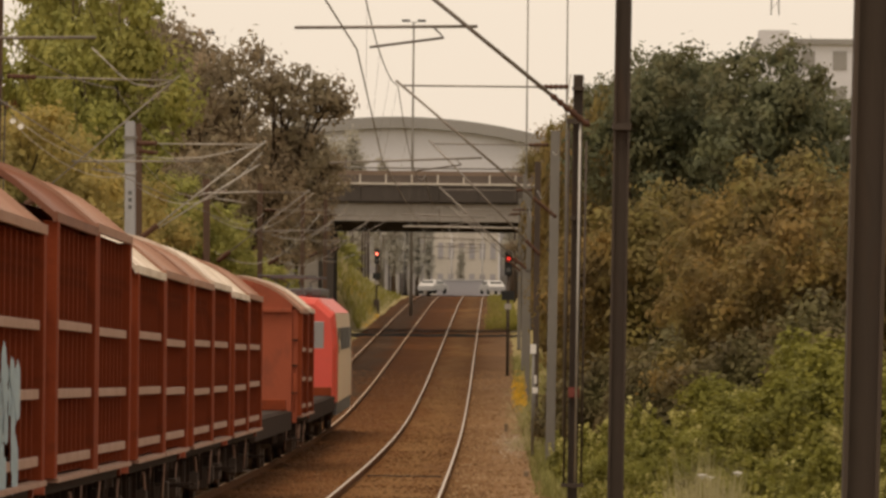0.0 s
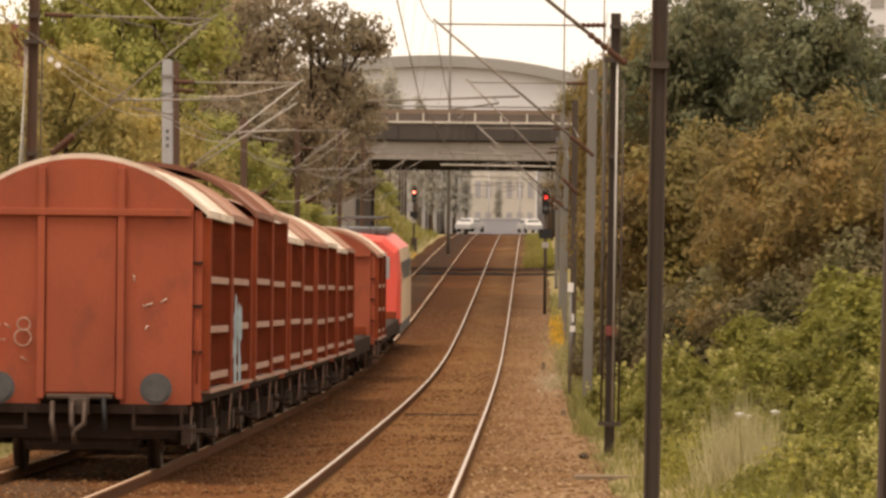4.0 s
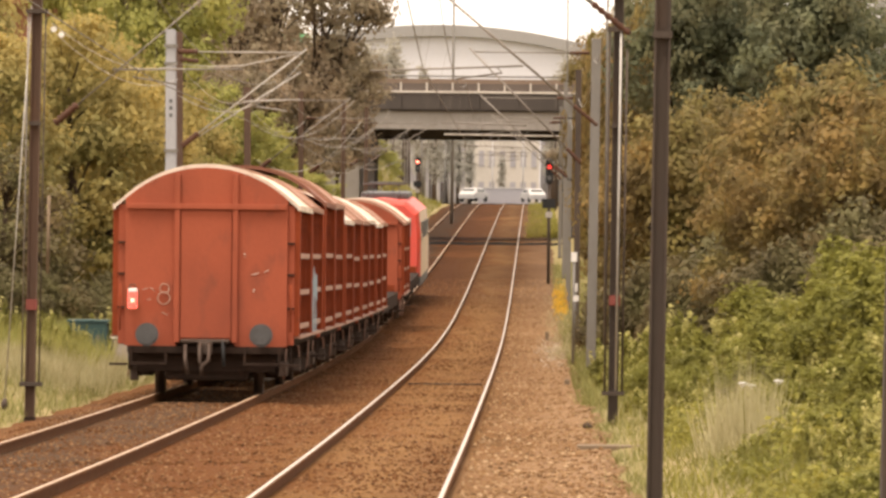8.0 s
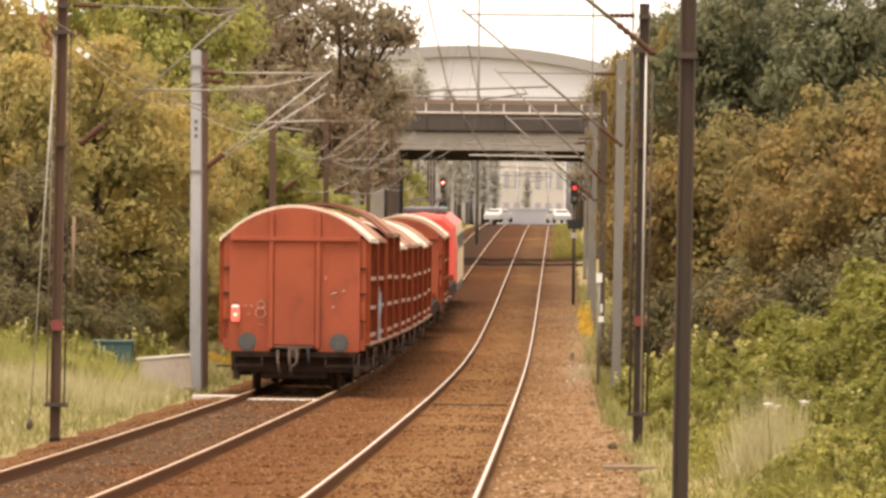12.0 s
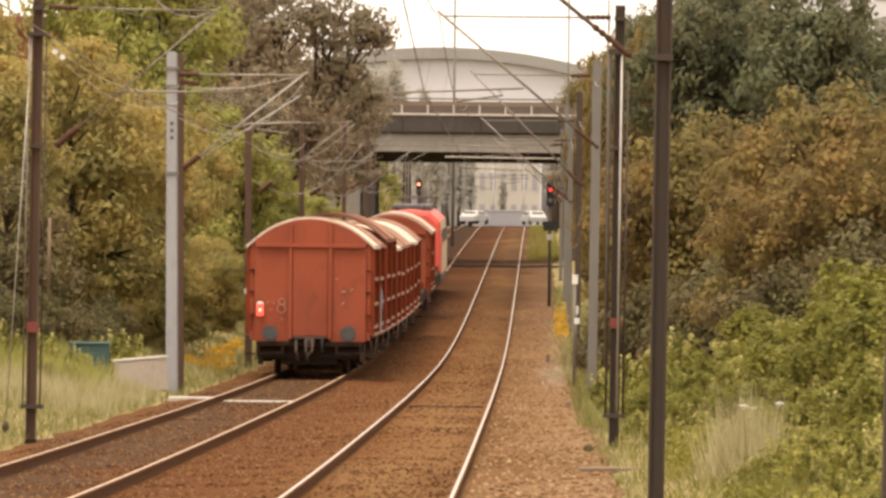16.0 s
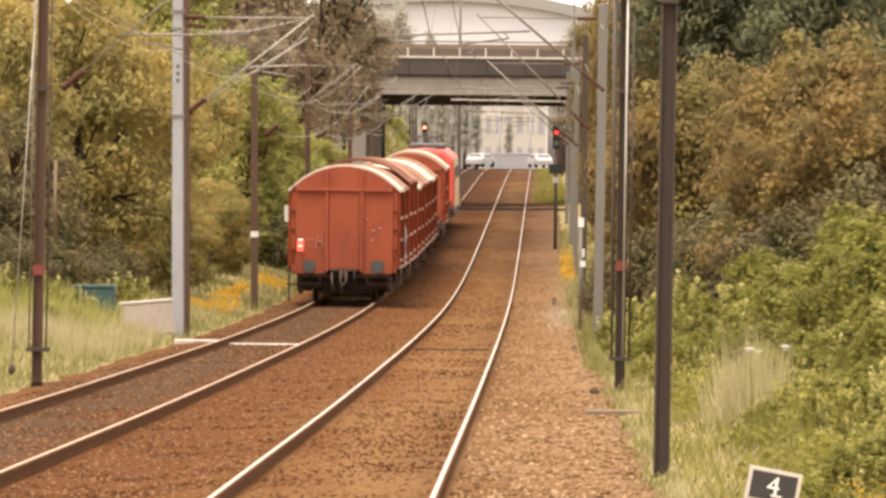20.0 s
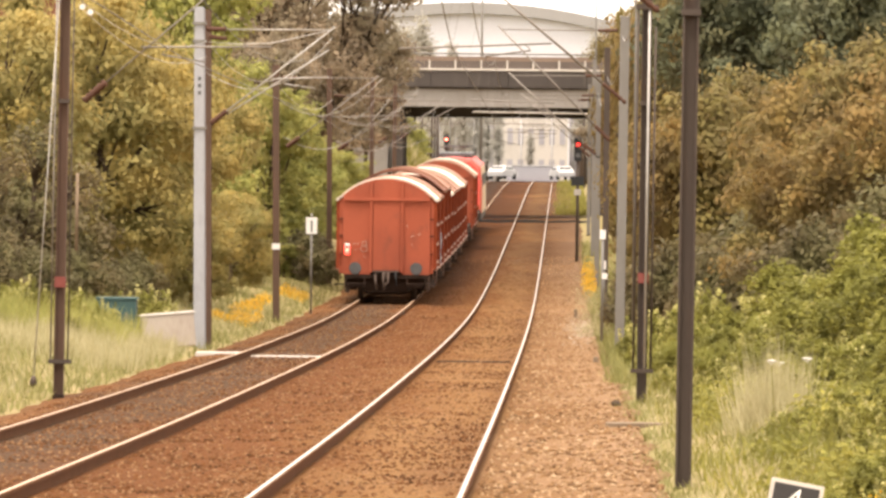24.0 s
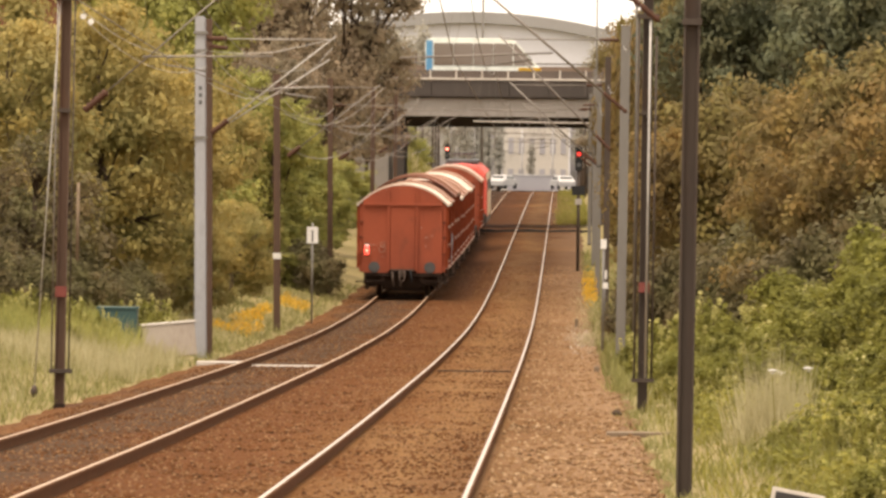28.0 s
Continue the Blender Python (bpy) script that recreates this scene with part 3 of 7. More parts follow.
# ---- the line's profile: it dips beyond the platform and climbs past the bridge ----
PROFILE = [(-400, 1.9), (0, 1.86), (30, 1.7), (57, 1.405), (81, 1.08), (110, 0.77), (145, 0.42), (186, 0.13), (221, 0.1), (267, 0.42), (317, 0.95), (353, 1.33), (397, 1.82), (452, 2.44),
           (551, 3.45), (625, 3.9), (720, 3.95), (6000, 3.95)]
_y = np.arange(-400, 6000, 2.0)
_z = np.interp(_y, [p[0] for p in PROFILE], [p[1] for p in PROFILE])
for _k in range(2):
    _z = np.convolve(np.pad(_z, 6, mode="edge"), np.ones(13) / 13, mode="valid")
RIGHT, LEFT, GAUGE = -1.725, -5.62, 1.77


def rail_z(y):
    return float(np.interp(y, _y, _z))


SIDE = [(-400, 9.0), (-60, 6.0), (-30, 4.0), (-20, 2.6), (-14, 1.3), (-10.5, 0.45), (-9, 0.15), (-8.2, -0.08), (-7.4, -0.2), (0.4, -0.2), (1.2, -0.06), (2.0, 0.05), (3.5, 0.4), (6, 1.0),
        (12, 2.2), (30, 4.0), (60, 6.0), (400, 9.0)]


def ground_z(x, y):
    fade = min(1.0, max(0.0, (560 - y) / 150)) if y > 0 else 1.0
    h = float(np.interp(x, [p[0] for p in SIDE], [p[1] for p in SIDE]))
    h = h * fade - 0.25 * (1 - fade) if h > 0 else h
    if y > 405 and x < -8.2:
        # the steep grassy bank just past the bridge
        h = max(h, float(np.interp(y, (405, 415, 430, 495, 620), (0, 4.1, 4.1, 2.2, -0.3))) * min(1.0, (-8.2 - x) / 1.5))
    return rail_z(y) + h - 0.06


def build_ground():
    xs = [-5000, -1500, -400, -200, -100, -60, -40, -30, -24, -20, -17, -14, -12, -10.5, -9.7, -9, -8.6, -8.2, -7.8, -7.4, -5, -2, 0.4, 0.8, 1.2, 1.6, 2, 2.7, 3.5, 4.7, 6, 8, 10, 12, 16, 22, 30, 45, 60, 100, 200, 400, 1500, 5000]
    ys = [-5000, -1500, -400, -150, -50] + list(range(0, 400, 3)) + list(range(400, 740, 10)) + [800, 900, 1100, 1400, 2000, 3000, 4900]
    verts = []
    for y in ys:
        for x in xs:
            wob = 0.12 * noise.noise((x * 0.35, y * 0.2, 0)) if abs(x + 3.5) > 4.6 and abs(x) < 60 else 0.0
            verts.append((x, y, ground_z(x, y) + wob - (0.12 if -7.4 <= x <= 0.4 else 0)))
    n = len(xs)
    faces = [(j * n + i, j * n + i + 1, (j + 1) * n + i + 1, (j + 1) * n + i) for j in range(len(ys) - 1) for i in range(n - 1)]
    tagged(new("ground", mesh_of("ground", verts, faces, M["soil"], smooth=True)), "grassy railway cutting with dry and green patches", "ground", kind="structure")


BED = [(-7.9, -0.5), (-7.75, -0.2), (-7.2, -0.14), (-6.8, -0.135), (-6.3, -0.14), (-4.9, -0.14), (-4.4, -0.13), (-3.7, -0.17), (-3.0, -0.135), (-2.4, -0.14), (-1.1, -0.14), (-0.6, -0.13), (0.0, -0.12), (0.6, -0.1), (1.0, -0.09), (1.15, -0.4)]


def bed_z(x, y):
    return rail_z(y) + float(np.interp(x, [p[0] for p in BED], [p[1] for p in BED]))


def build_bed():
    """The ballast: shoulders on both sides, a shallow trough between the tracks."""
    ys = [-120, -80, -50, -30, -15] + [y * 1.5 for y in range(0, 300)] + [450 + 10 * k for k in range(30)]
    prof = BED
    verts, n = [], len(prof)
    for y in ys:
        for i, (x, h) in enumerate(prof):
            w = 0.02 * noise.noise((x * 2, y * 0.9, 3)) + 0.015 * noise.noise((x * 5, y * 3, 9))
            e = (0.38 if y > 40 else 0.1) * (noise.noise((x, y * 0.3, 5)) + 0.7 * noise.noise((2, y * 0.9, 7))) if i in (0, 1, n - 2, n - 1) else 0.0
            verts.append((x + e, y, rail_z(y) + h + w))
    faces = [(j * n + i, j * n + i + 1, (j + 1) * n + i + 1, (j + 1) * n + i) for j in range(len(ys) - 1) for i in range(n - 1)]
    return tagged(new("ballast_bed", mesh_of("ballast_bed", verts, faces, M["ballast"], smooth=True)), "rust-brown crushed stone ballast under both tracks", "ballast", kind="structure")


def build_rails():
    sec = [(-0.07, -0.172), (0.07, -0.172), (0.07, -0.16), (0.012, -0.14), (0.012, -0.045), (0.036, -0.035), (0.036, -0.006), (0.02, 0.0), (-0.02, 0.0), (-0.036, -0.006), (-0.036, -0.035), (-0.012, -0.045),
           (-0.012, -0.14), (-0.07, -0.16)]
    ys = [-120 + 13 * k for k in range(10)] + [10 + 3 * k for k in range(205)]
    n = len(sec)
    for c in (LEFT, RIGHT):
        track = empty("railway_track", "straight railway track with bright-worn rails on ballast", "railway track", "two parallel tracks", "structure")
        for s in (-1, 1):
            verts = [(c + s * GAUGE / 2 + x, y, rail_z(y) + z) for y in ys for x, z in sec]
            faces, mi = [], []
            for j in range(len(ys) - 1):
                for i in range(n):
                    faces.append((j * n + i, j * n + (i + 1) % n, (j + 1) * n + (i + 1) % n, (j + 1) * n + i))
                    mi.append(1 if i == 7 else (2 if i in (3, 11, 2, 12, 4, 10) else 0))
            o = new("rail", mesh_of("rail", verts, faces, [M["rail"], M["rail_head"] if c == RIGHT else M["rail_dull"], M["rail_web"]], mi))
            o.parent = track
        verts, faces = [], []
        for k in range(660):
            y, b = 20 + 0.6 * k, len(verts)
            for dx in (-1.3, 1.3):
                for dy in (-0.12, 0.12):
                    for dz in (-0.32, -0.212):
                        verts.append((c + dx, y + dy, rail_z(y) + dz))
            faces += [tuple(b + i for i in f) for f in ((0, 1, 3, 2), (4, 6, 7, 5), (0, 4, 5, 1), (2, 3, 7, 6), (1, 5, 7, 3))]
        o = tagged(new("sleepers", mesh_of("sleepers", verts, faces, M["sleeper"])), "brown stained sleepers half buried in ballast", kind="stuff")
        o.parent = track


build_ground()
BALLAST = build_bed()
build_rails()


# ---- the road bridge ----
BY0, BY1, ROAD = 400.0, 411.0, 10.3


def build_bridge():
    b = empty("road_bridge", "grey concrete road bridge with dark fascia over the railway", "bridge")
    part("edge_beam", boxed(-13.5, 6.0, BY0 + 0.25, BY0 + 1.0, 8.28, 9.36, 0.03), M["concrete"], b, "pale grey concrete edge beam")
    for k in range(4):
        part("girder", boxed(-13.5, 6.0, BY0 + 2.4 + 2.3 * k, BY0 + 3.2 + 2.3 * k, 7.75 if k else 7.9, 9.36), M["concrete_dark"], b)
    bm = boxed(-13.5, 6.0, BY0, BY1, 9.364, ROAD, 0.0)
    part("deck", bm, M["concrete_dark"], b, "dark concrete deck")
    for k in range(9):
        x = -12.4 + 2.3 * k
        part("fascia_panel", boxed(x + 0.02, x + 2.28, BY0 - 0.1, BY0 - 0.003, 9.45, 10.42, 0.015), M["concrete_dark"], b, "dark fascia panel")
    part("coping", boxed(-13.5, 6.4, BY0 - 0.16, BY0 + 0.35, 10.424, 10.55, 0.02), M["concrete_pale"], b, "pale concrete coping")
    post0 = part("railing_post", boxed(-0.05, 0.05, -0.05, 0.05, 0, 0.5), M["concrete_pale"], b)
    post0.location = (-9.4, BY0 + 0.1, 10.55)
    for k in range(1, 10):
        again(post0, pose(-9.4 + 1.53 * k, BY0 + 0.1, 10.55))
    part("pipe", tubed([(-5.3, BY0 + 0.15, 8.0), (1.7, BY0 + 0.15, 7.95)], 0.05), M["concrete_pale"], b, "pale pipe under the edge beam")
    for k in range(5):
        part("pipe_hanger", boxed(-4.9 + 1.5 * k, -4.85 + 1.5 * k, BY0 + 0.13, BY0 + 0.17, 8.0, 8.4), M["pole_grey"], b)
    part("parapet_panel", boxed(-13.5, 6.4, BY0 + 0.17, BY0 + 0.3, 10.552, 11.0), M["parapet_dark"], b, "dull brown parapet panel")
    part("far_parapet", boxed(-13.5, 6.4, BY1 - 0.3, BY1, ROAD, 11.45), M["parapet"], b, "reddish brown far parapet")
    part("far_handrail", tubed([(-13.5, BY1 - 0.15, 11.62), (6.4, BY1 - 0.15, 11.62)], 0.05), M["pole_grey"], b)
    for x0, x1 in ((-10.05, -9.38), (1.75, 2.6)):
        for y in (BY0 + 1.2, BY0 + 5.3, BY0 + 9.2):
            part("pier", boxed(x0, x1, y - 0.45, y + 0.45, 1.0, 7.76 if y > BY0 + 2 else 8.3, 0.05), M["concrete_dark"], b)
    for x0, x1 in ((-13.5, -10.3), (2.9, 6.0)):
        part("abutment", boxed(x0, x1, BY0 + 1.1, BY1 - 0.3, 1.0, 7.74, 0.03), M["concrete"], b, "pale concrete abutment wall")
    # the roads that lead on to it, on banks
    for x0, x1 in ((-170.0, -13.52), (6.42, 170.0)):
        s = -1 if x0 < -20 else 1
        e = x1 if s < 0 else x0
        verts = [(x0, BY0 - 0.2, ROAD), (x1, BY0 - 0.2, ROAD), (x1, BY1 + 0.2, ROAD), (x0, BY1 + 0.2, ROAD)]
        verts += [(x0, BY0 - 14, 1), (x1, BY0 - 14, 1), (x1, BY1 + 14, 1), (x0, BY1 + 14, 1)]
        tagged(new("road_bank", mesh_of("road_bank", verts, [(0, 1, 2, 3), (4, 5, 1, 0), (2, 6, 7, 3), (5, 6, 2, 1), (4, 0, 3, 7)], M["soil"])), "grassy bank that carries the road to the bridge", "embankment", kind="structure")
    tagged(new("road", mesh_of("road", [(-170, BY0 + 0.5, ROAD + 0.006), (170, BY0 + 0.5, ROAD + 0.006), (170, BY1 - 0.4, ROAD + 0.006), (-170, BY1 - 0.4, ROAD + 0.006)], [(0, 1, 2, 3)], M["asphalt"])),
           "asphalt road across the bridge", "road", kind="structure")


build_bridge()


# ---- masts and overhead line ----
def h_mast(name, label, x, y, z, top, w, mat, group="catenary masts", turn=0.0, lean=0.0):
    """A rolled-steel mast: two flanges and a web, with a base plate; lean: degrees towards +x."""
    e = empty(name, label, "mast", group)
    h = top - z
    bm = bmesh.new()
    f = w * 0.12
    a, k = w / 2, w * 0.06
    sec = [(-a, -a), (a, -a), (a, -a + f), (k, -a + f), (k, a - f), (a, a - f), (a, a), (-a, a), (-a, a - f), (-k, a - f), (-k, -a + f), (-a, -a + f)]
    lo, hi = [bm.verts.new((p, q, -0.3)) for p, q in sec], [bm.verts.new((p, q, h)) for p, q in sec]
    for i in range(12):
        bm.faces.new((lo[i], lo[(i + 1) % 12], hi[(i + 1) % 12], hi[i]))
    bm.faces.new(hi)
    col = part("column", bm, mat, e)
    part("base_plate", boxed(-w * 0.56, w * 0.56, -w * 0.56, w * 0.56, -0.3, -0.005), M["under"], e)
    e.matrix_basis = pose(x, y, z, 0, lean, 0)
    col.matrix_basis = pose(0, 0, 0, 0, 0, turn)
    return e


def insulator(e, a, b, name="insulator", n=6, r=0.066):
    """A rod of stacked porcelain sheds between two points."""
    a, b = Vector(a), Vector(b)
    pts, rad = [], []
    for k in range(n * 2 + 1):
        pts.append(a.lerp(b, k / (n * 2)))
        rad.append(r if k % 2 else r * 0.55)
    return part(name, tubed(pts, rad, 8), M["insulator"], e, "brown glazed insulator", True)


def cantilever(e, s, base, tip, tube_z, tube_in, tube_out, mat="tube", thick=0.085, strut=0.019, drop=-0.04, tie_r=0.045):
    """The bracket that holds the wires, in the mast's own space: strut, tie, registration tube and steady arm. s: towards the track."""
    bx, bz = base
    tx, tz = tip
    a = Vector((s * 0.12, 0, bz))
    t = Vector((s * tx, 0, tz))
    d = (t - Vector((s * bx, 0, bz))).normalized()
    insulator(e, Vector((s * bx, 0, bz)), Vector((s * bx, 0, bz)) + d * 0.46, r=thick)
    part("strut", tubed([Vector((s * bx, 0, bz)) + d * 0.45, t + d * 0.12], strut), M[mat], e)
    part("clamp", boxed(-0.09, 0.09, -0.09, 0.09, bz - 0.03, bz + 0.03), M["pole_steel"], e)
    insulator(e, (s * 0.15, 0, tz + 0.02), (s * 0.6, 0, tz + 0.01), r=tie_r)
    part("tie", tubed([(s * 0.59, 0, tz + 0.01), (s * tx, 0, tz)], 0.014, 6), M[mat], e)
    part("registration_tube", tubed([(s * tube_in, 0, tube_z), (s * tube_out, 0, tube_z - drop)], 0.015), M[mat], e)
    part("steady_arm", tubed([(s * (tube_in + 0.4), 0.03, tube_z - 0.02), (s * (tube_in + 0.31), 0.03, tube_z - 0.11), (s * (tube_in + 1.0), 0.03, tube_z - 0.21)], 0.012, 6), M[mat], e)
    part("top_clamp", boxed(-0.09, 0.09, -0.09, 0.09, tz - 0.03, tz + 0.03), M["pole_steel"], e)


MASTS_R = [(63.0, 1.155, 9.2, 0.15, "pole_steel"), (102.0, 1.23, 7.4, 0.15, "pole_steel"), (152.0, 1.33, 7.75, 0.21, "pole_grey"), (190.0, 1.24, 7.8, 0.17, "pole_steel"), (245.0, 1.3, 8.0, 0.18, "pole_grey"), (300.0, 1.4, 9.4, 0.18, "pole_grey"),
           (350.0, 1.4, 9.0, 0.18, "pole_grey")]
MASTS_L = [(62.0, -7.6, 8.4, 0.19, "pole_brown"), (104.0, -7.695, 9.4, 0.155, "pole_brown"), (192.0, -8.05, 7.25, 0.19, "pole_brown"), (245.0, -8.37, 8.0, 0.19, "pole_brown"), (310.0, -8.7, 8.6, 0.19, "pole_brown"), (360.0, -8.9, 9.0, 0.19, "pole_brown")]


LEAN = {(63.0, 1): 0.4, (102.0, 1): 0.3, (152.0, 1): 0.4, (104.0, -1): 0.5, (192.0, -1): -0.6, (245.0, -1): -0.45}


def build_masts():
    m = h_mast("steel_post", "near dark weathered steel post beside the platform path", 1.61, 30.0, rail_z(30) - 0.1, 9.0, 0.16, M["pole_steel"], turn=90.0, lean=0.9)
    for y, x, top, w, mat in MASTS_R:
        z = rail_z(y) - 0.06
        e = h_mast("catenary_mast", "dark weathered steel catenary mast with a wire bracket" if mat == "pole_steel" else "grey steel catenary mast with a wire bracket", x, y, z, top, w, M[mat], turn=90.0 if y < 110 else 0.0, lean=LEAN.get((y, 1), 0.0))
        up = {63.0: (4.4, 6.2), 102.0: (4.45, 6.4), 152.0: (4.65, 7.1)}.get(y, (4.7, 6.9))
        cantilever(e, -1, (0.3, up[0]), (x - RIGHT - 0.3, up[1]), up[0] + (0.91 if y == 63.0 else 0.88 if y == 102.0 else 0.82), x + 0.2, x + {63.0: 1.9, 102.0: 2.5}.get(y, 2.1), thick=0.034 if y < 110 else 0.05, drop={63.0: 0.04, 102.0: 0.11}.get(y, -0.04))
        if y == 102.0:
            # weights of the tensioned wires run on rods beside this mast
            for dx, m in ((-0.13, "pole_steel"), (0.035, "wire_pale"), (0.13, "pole_steel")):
                part("guide_rod", tubed([(dx, -0.1, 0.45), (dx, -0.1, 5.9 if dx != 0.13 else 5.6)], 0.018, 6), M[m], e)
            part("rod_bracket", boxed(-0.17, 0.17, -0.13, -0.07, 5.86, 5.94), M["pole_steel"], e)
            part("rod_foot", boxed(-0.17, 0.17, -0.13, -0.07, 0.4, 0.46), M["pole_steel"], e)
            part("red_band", boxed(-0.082, 0.082, -0.082, 0.082, 1.75, 1.9), M["red_band"], e, "faded red band")
        if y == 152.0:
            part("plate", boxed(-0.42, -0.3, -0.13, -0.11, 1.55, 1.68), M["white_paint"], e)
    for y, x, top, w, mat in MASTS_L:
        z = rail_z(y) - 0.12
        e = h_mast("catenary_mast", "dark brown steel catenary mast on the grassy verge", x, y, z, top, w, M[mat], turn=90.0 if y < 110 else 0.0, lean=LEAN.get((y, -1), 0.0))
        up = {104.0: (4.5, 6.62), 62.0: (4.4, 6.2)}.get(y, (4.9, 6.85))
        reach = {104.0: 2.715, 62.0: 3.1}.get(y, LEFT - x + 0.4)
        cantilever(e, 1, (0.3, up[0]), (reach, up[1]), up[0] + (0.75 if y == 62.0 else 0.85), LEFT - x - 0.9, 3.95 if y == 62.0 else LEFT - x + 1.1, **({"strut": 0.012, "thick": 0.07} if y == 104.0 else {}))
        if y == 104.0:
            part("curved_wire", tubed([(1.45, 0.02, 7.1), (1.67, 0.02, 6.9), (1.88, 0.02, 6.7), (2.1, 0.02, 6.56), (2.41, 0.02, 6.52), (2.71, 0.02, 6.62)], 0.011, 6), M["wire_pale"], e, "pale curved jumper wire")
            part("guy_wire", tubed([(-0.08, -0.05, 6.3), (-0.36, -0.4, 0.2)], 0.01, 6), M["wire_pale"], e)
            part("guy_anchor", tubed([(-0.355, -0.4, 0.28), (-0.36, -0.4, 0.18), (-0.36, -0.4, 0.1)], [0.03, 0.06, 0.02], 8), M["pole_steel"], e)
            part("guide_rod", tubed([(0.14, -0.1, 0.5), (0.14, -0.1, 6.2)], 0.013, 6), M["pole_steel"], e)
            part("guide_rod", tubed([(-0.125, -0.1, 0.5), (-0.125, -0.1, 6.2)], 0.013, 6), M["tube"], e, "pale worn guide rod")
            part("pale_tube", tubed([(0.24, -0.1, 2.2), (0.24, -0.1, 3.4)], 0.028, 6), M["slab"], e, "pale rust-mottled tube")
            part("red_band", boxed(-0.085, 0.085, -0.085, 0.085, 1.64, 1.8), M["red_band"], e, "faded red band")
            for z in (0.5, 6.22):
                part("collar", boxed(-0.16, 0.18, -0.13, 0.12, z - 0.03, z + 0.03), M["pole_steel"], e)
            for k in range(2):
                bm = bmesh.new()
                disc_y(bm, 0.26 + 0.12 * k, 5.95 - 0.08 * k, -0.03, 0.03, 0.045, 12)
                part("pulley", bm, M["white_paint"], e, "white pulley")
        if y == 192.0:
            part("white_band", boxed(-0.11, 0.11, -0.11, 0.11, 2.0, 2.17), M["white_paint"], e, "white painted band")


build_masts()


def build_concrete_mast():
    e = empty("concrete_mast", "square grey concrete catenary mast with a double bracket", "mast", "catenary masts")
    h = 7.72
    bm = bmesh.new()
    vs = []
    for z, w in ((-0.3, 0.135), (h, 0.115)):
        vs.append([bm.verts.new((sx * w, sy * w, z)) for sx, sy in ((-1, -1), (1, -1), (1, 1), (-1, 1))])
    for i in range(4):
        bm.faces.new((vs[0][i], vs[0][(i + 1) % 4], vs[1][(i + 1) % 4], vs[1][i]))
    bm.faces.new(vs[1])
    bmesh.ops.bevel(bm, geom=bm.edges[:], offset=0.025, segments=2, affect="EDGES")
    part("column", bm, M["mast_concrete"], e)
    for z in (5.0, 7.35, 6.95):
        part("clamp", boxed(-0.15, 0.15, -0.15, 0.15, z - 0.03, z + 0.03), M["pole_grey"], e)
    for k in range(3):
        part("number_bar", boxed(-0.03, 0.04, -0.128, -0.12, 5.75 + 0.16 * k, 5.83 + 0.16 * k), M["grey_dark"], e)
    cantilever(e, 1, (0.25, 5.1), (2.95, 7.2), 6.1, 1.6, 2.9, "wire_pale", tie_r=0.075)
    insulator(e, (0.2, 0, 7.05), (0.62, 0, 7.0), r=0.06)
    part("lower_strut", tubed([(0.6, 0.02, 5.3), (2.9, 0.02, 6.75)], 0.018, 6), M["wire_pale"], e)
    pts = [(0.2, 0.01, 6.93), (0.9, 0.01, 6.88), (1.6, 0.01, 6.9), (2.3, 0.01, 7.05), (2.95, 0.01, 7.2)]
    part("curved_wire", tubed(pts, 0.012, 6), M["wire_pale"], e)
    e.matrix_basis = pose(-8.085, 152.0, rail_z(152) - 0.22, 0, -0.56, 0)
    h_mast("steel_mast", "brown steel mast standing against the concrete mast", -7.96, 153.2, rail_z(153) - 0.2, 7.85, 0.16, M["pole_brown"], lean=-0.56)


build_concrete_mast()


def wire(name, label, pts, r, mat="wire", group="overhead wires"):
    bm = bmesh.new()
    tube(bm, pts, r, 5)
    return tagged(link(bm, name, M[mat]), label, "wire", group)


# supports whose wires run off the usual stagger: y -> contact x, z, messenger x, z
SUPPORTS = {(1, 5.0): (-1.8, 6.9, -1.6, 8.2), (1, 63.0): (-1.28, 6.35, -1.35, 7.5), (1, 102.0): (-1.67, 6.06, -1.45, 7.21)}


def build_wires():
    for c, ys, hz in ((RIGHT, [5.0, 63.0, 102.0, 152.0, 190.0, 245.0, 300.0, 350.0, 395.0, 440.0, 500.0, 560.0, 620.0], 1), (LEFT, [5.0, 62.0, 104.0, 152.0, 192.0, 245.0, 310.0, 360.0, 395.0, 440.0, 500.0, 560.0, 620.0], -1)):
        held = []
        for i, y in enumerate(ys):
            held.append(SUPPORTS.get((hz, y), (c + (0.2 if i % 2 else -0.2), rail_z(y) + 5.05, c + 0.2 * hz, rail_z(y) + (6.35 if y < 330 else 5.9))))
        mess, cont = [], []
        for (a, b), p, q in zip(zip(ys, ys[1:]), held, held[1:]):
            for k in range(12):
                u = k / 12
                m = [v * (1 - u) + w * u for v, w in zip(p, q)]
                cont.append((m[0], a + (b - a) * u, m[1]))
                mess.append((m[2], a + (b - a) * u, m[3] - 3.2 * u * (1 - u) * ((b - a) / 60) ** 2))
        w = empty("overhead_line", "overhead line of messenger and contact wire with droppers", "overhead line", "overhead lines")
        part("messenger_wire", tubed(mess, 0.008, 5), M["wire"], w)
        part("contact_wire", tubed(cont, 0.008, 5), M["wire"], w)
        bm = bmesh.new()
        for k in range(6, len(mess) - 2, 3):
            if mess[k][1] > 66:
                tube(bm, [mess[k], cont[k]], 0.0025, 4, False)
        tagged(part("dropper_set", bm, M["wire"], w, "thin dropper wires"), kind="stuff")


build_wires()


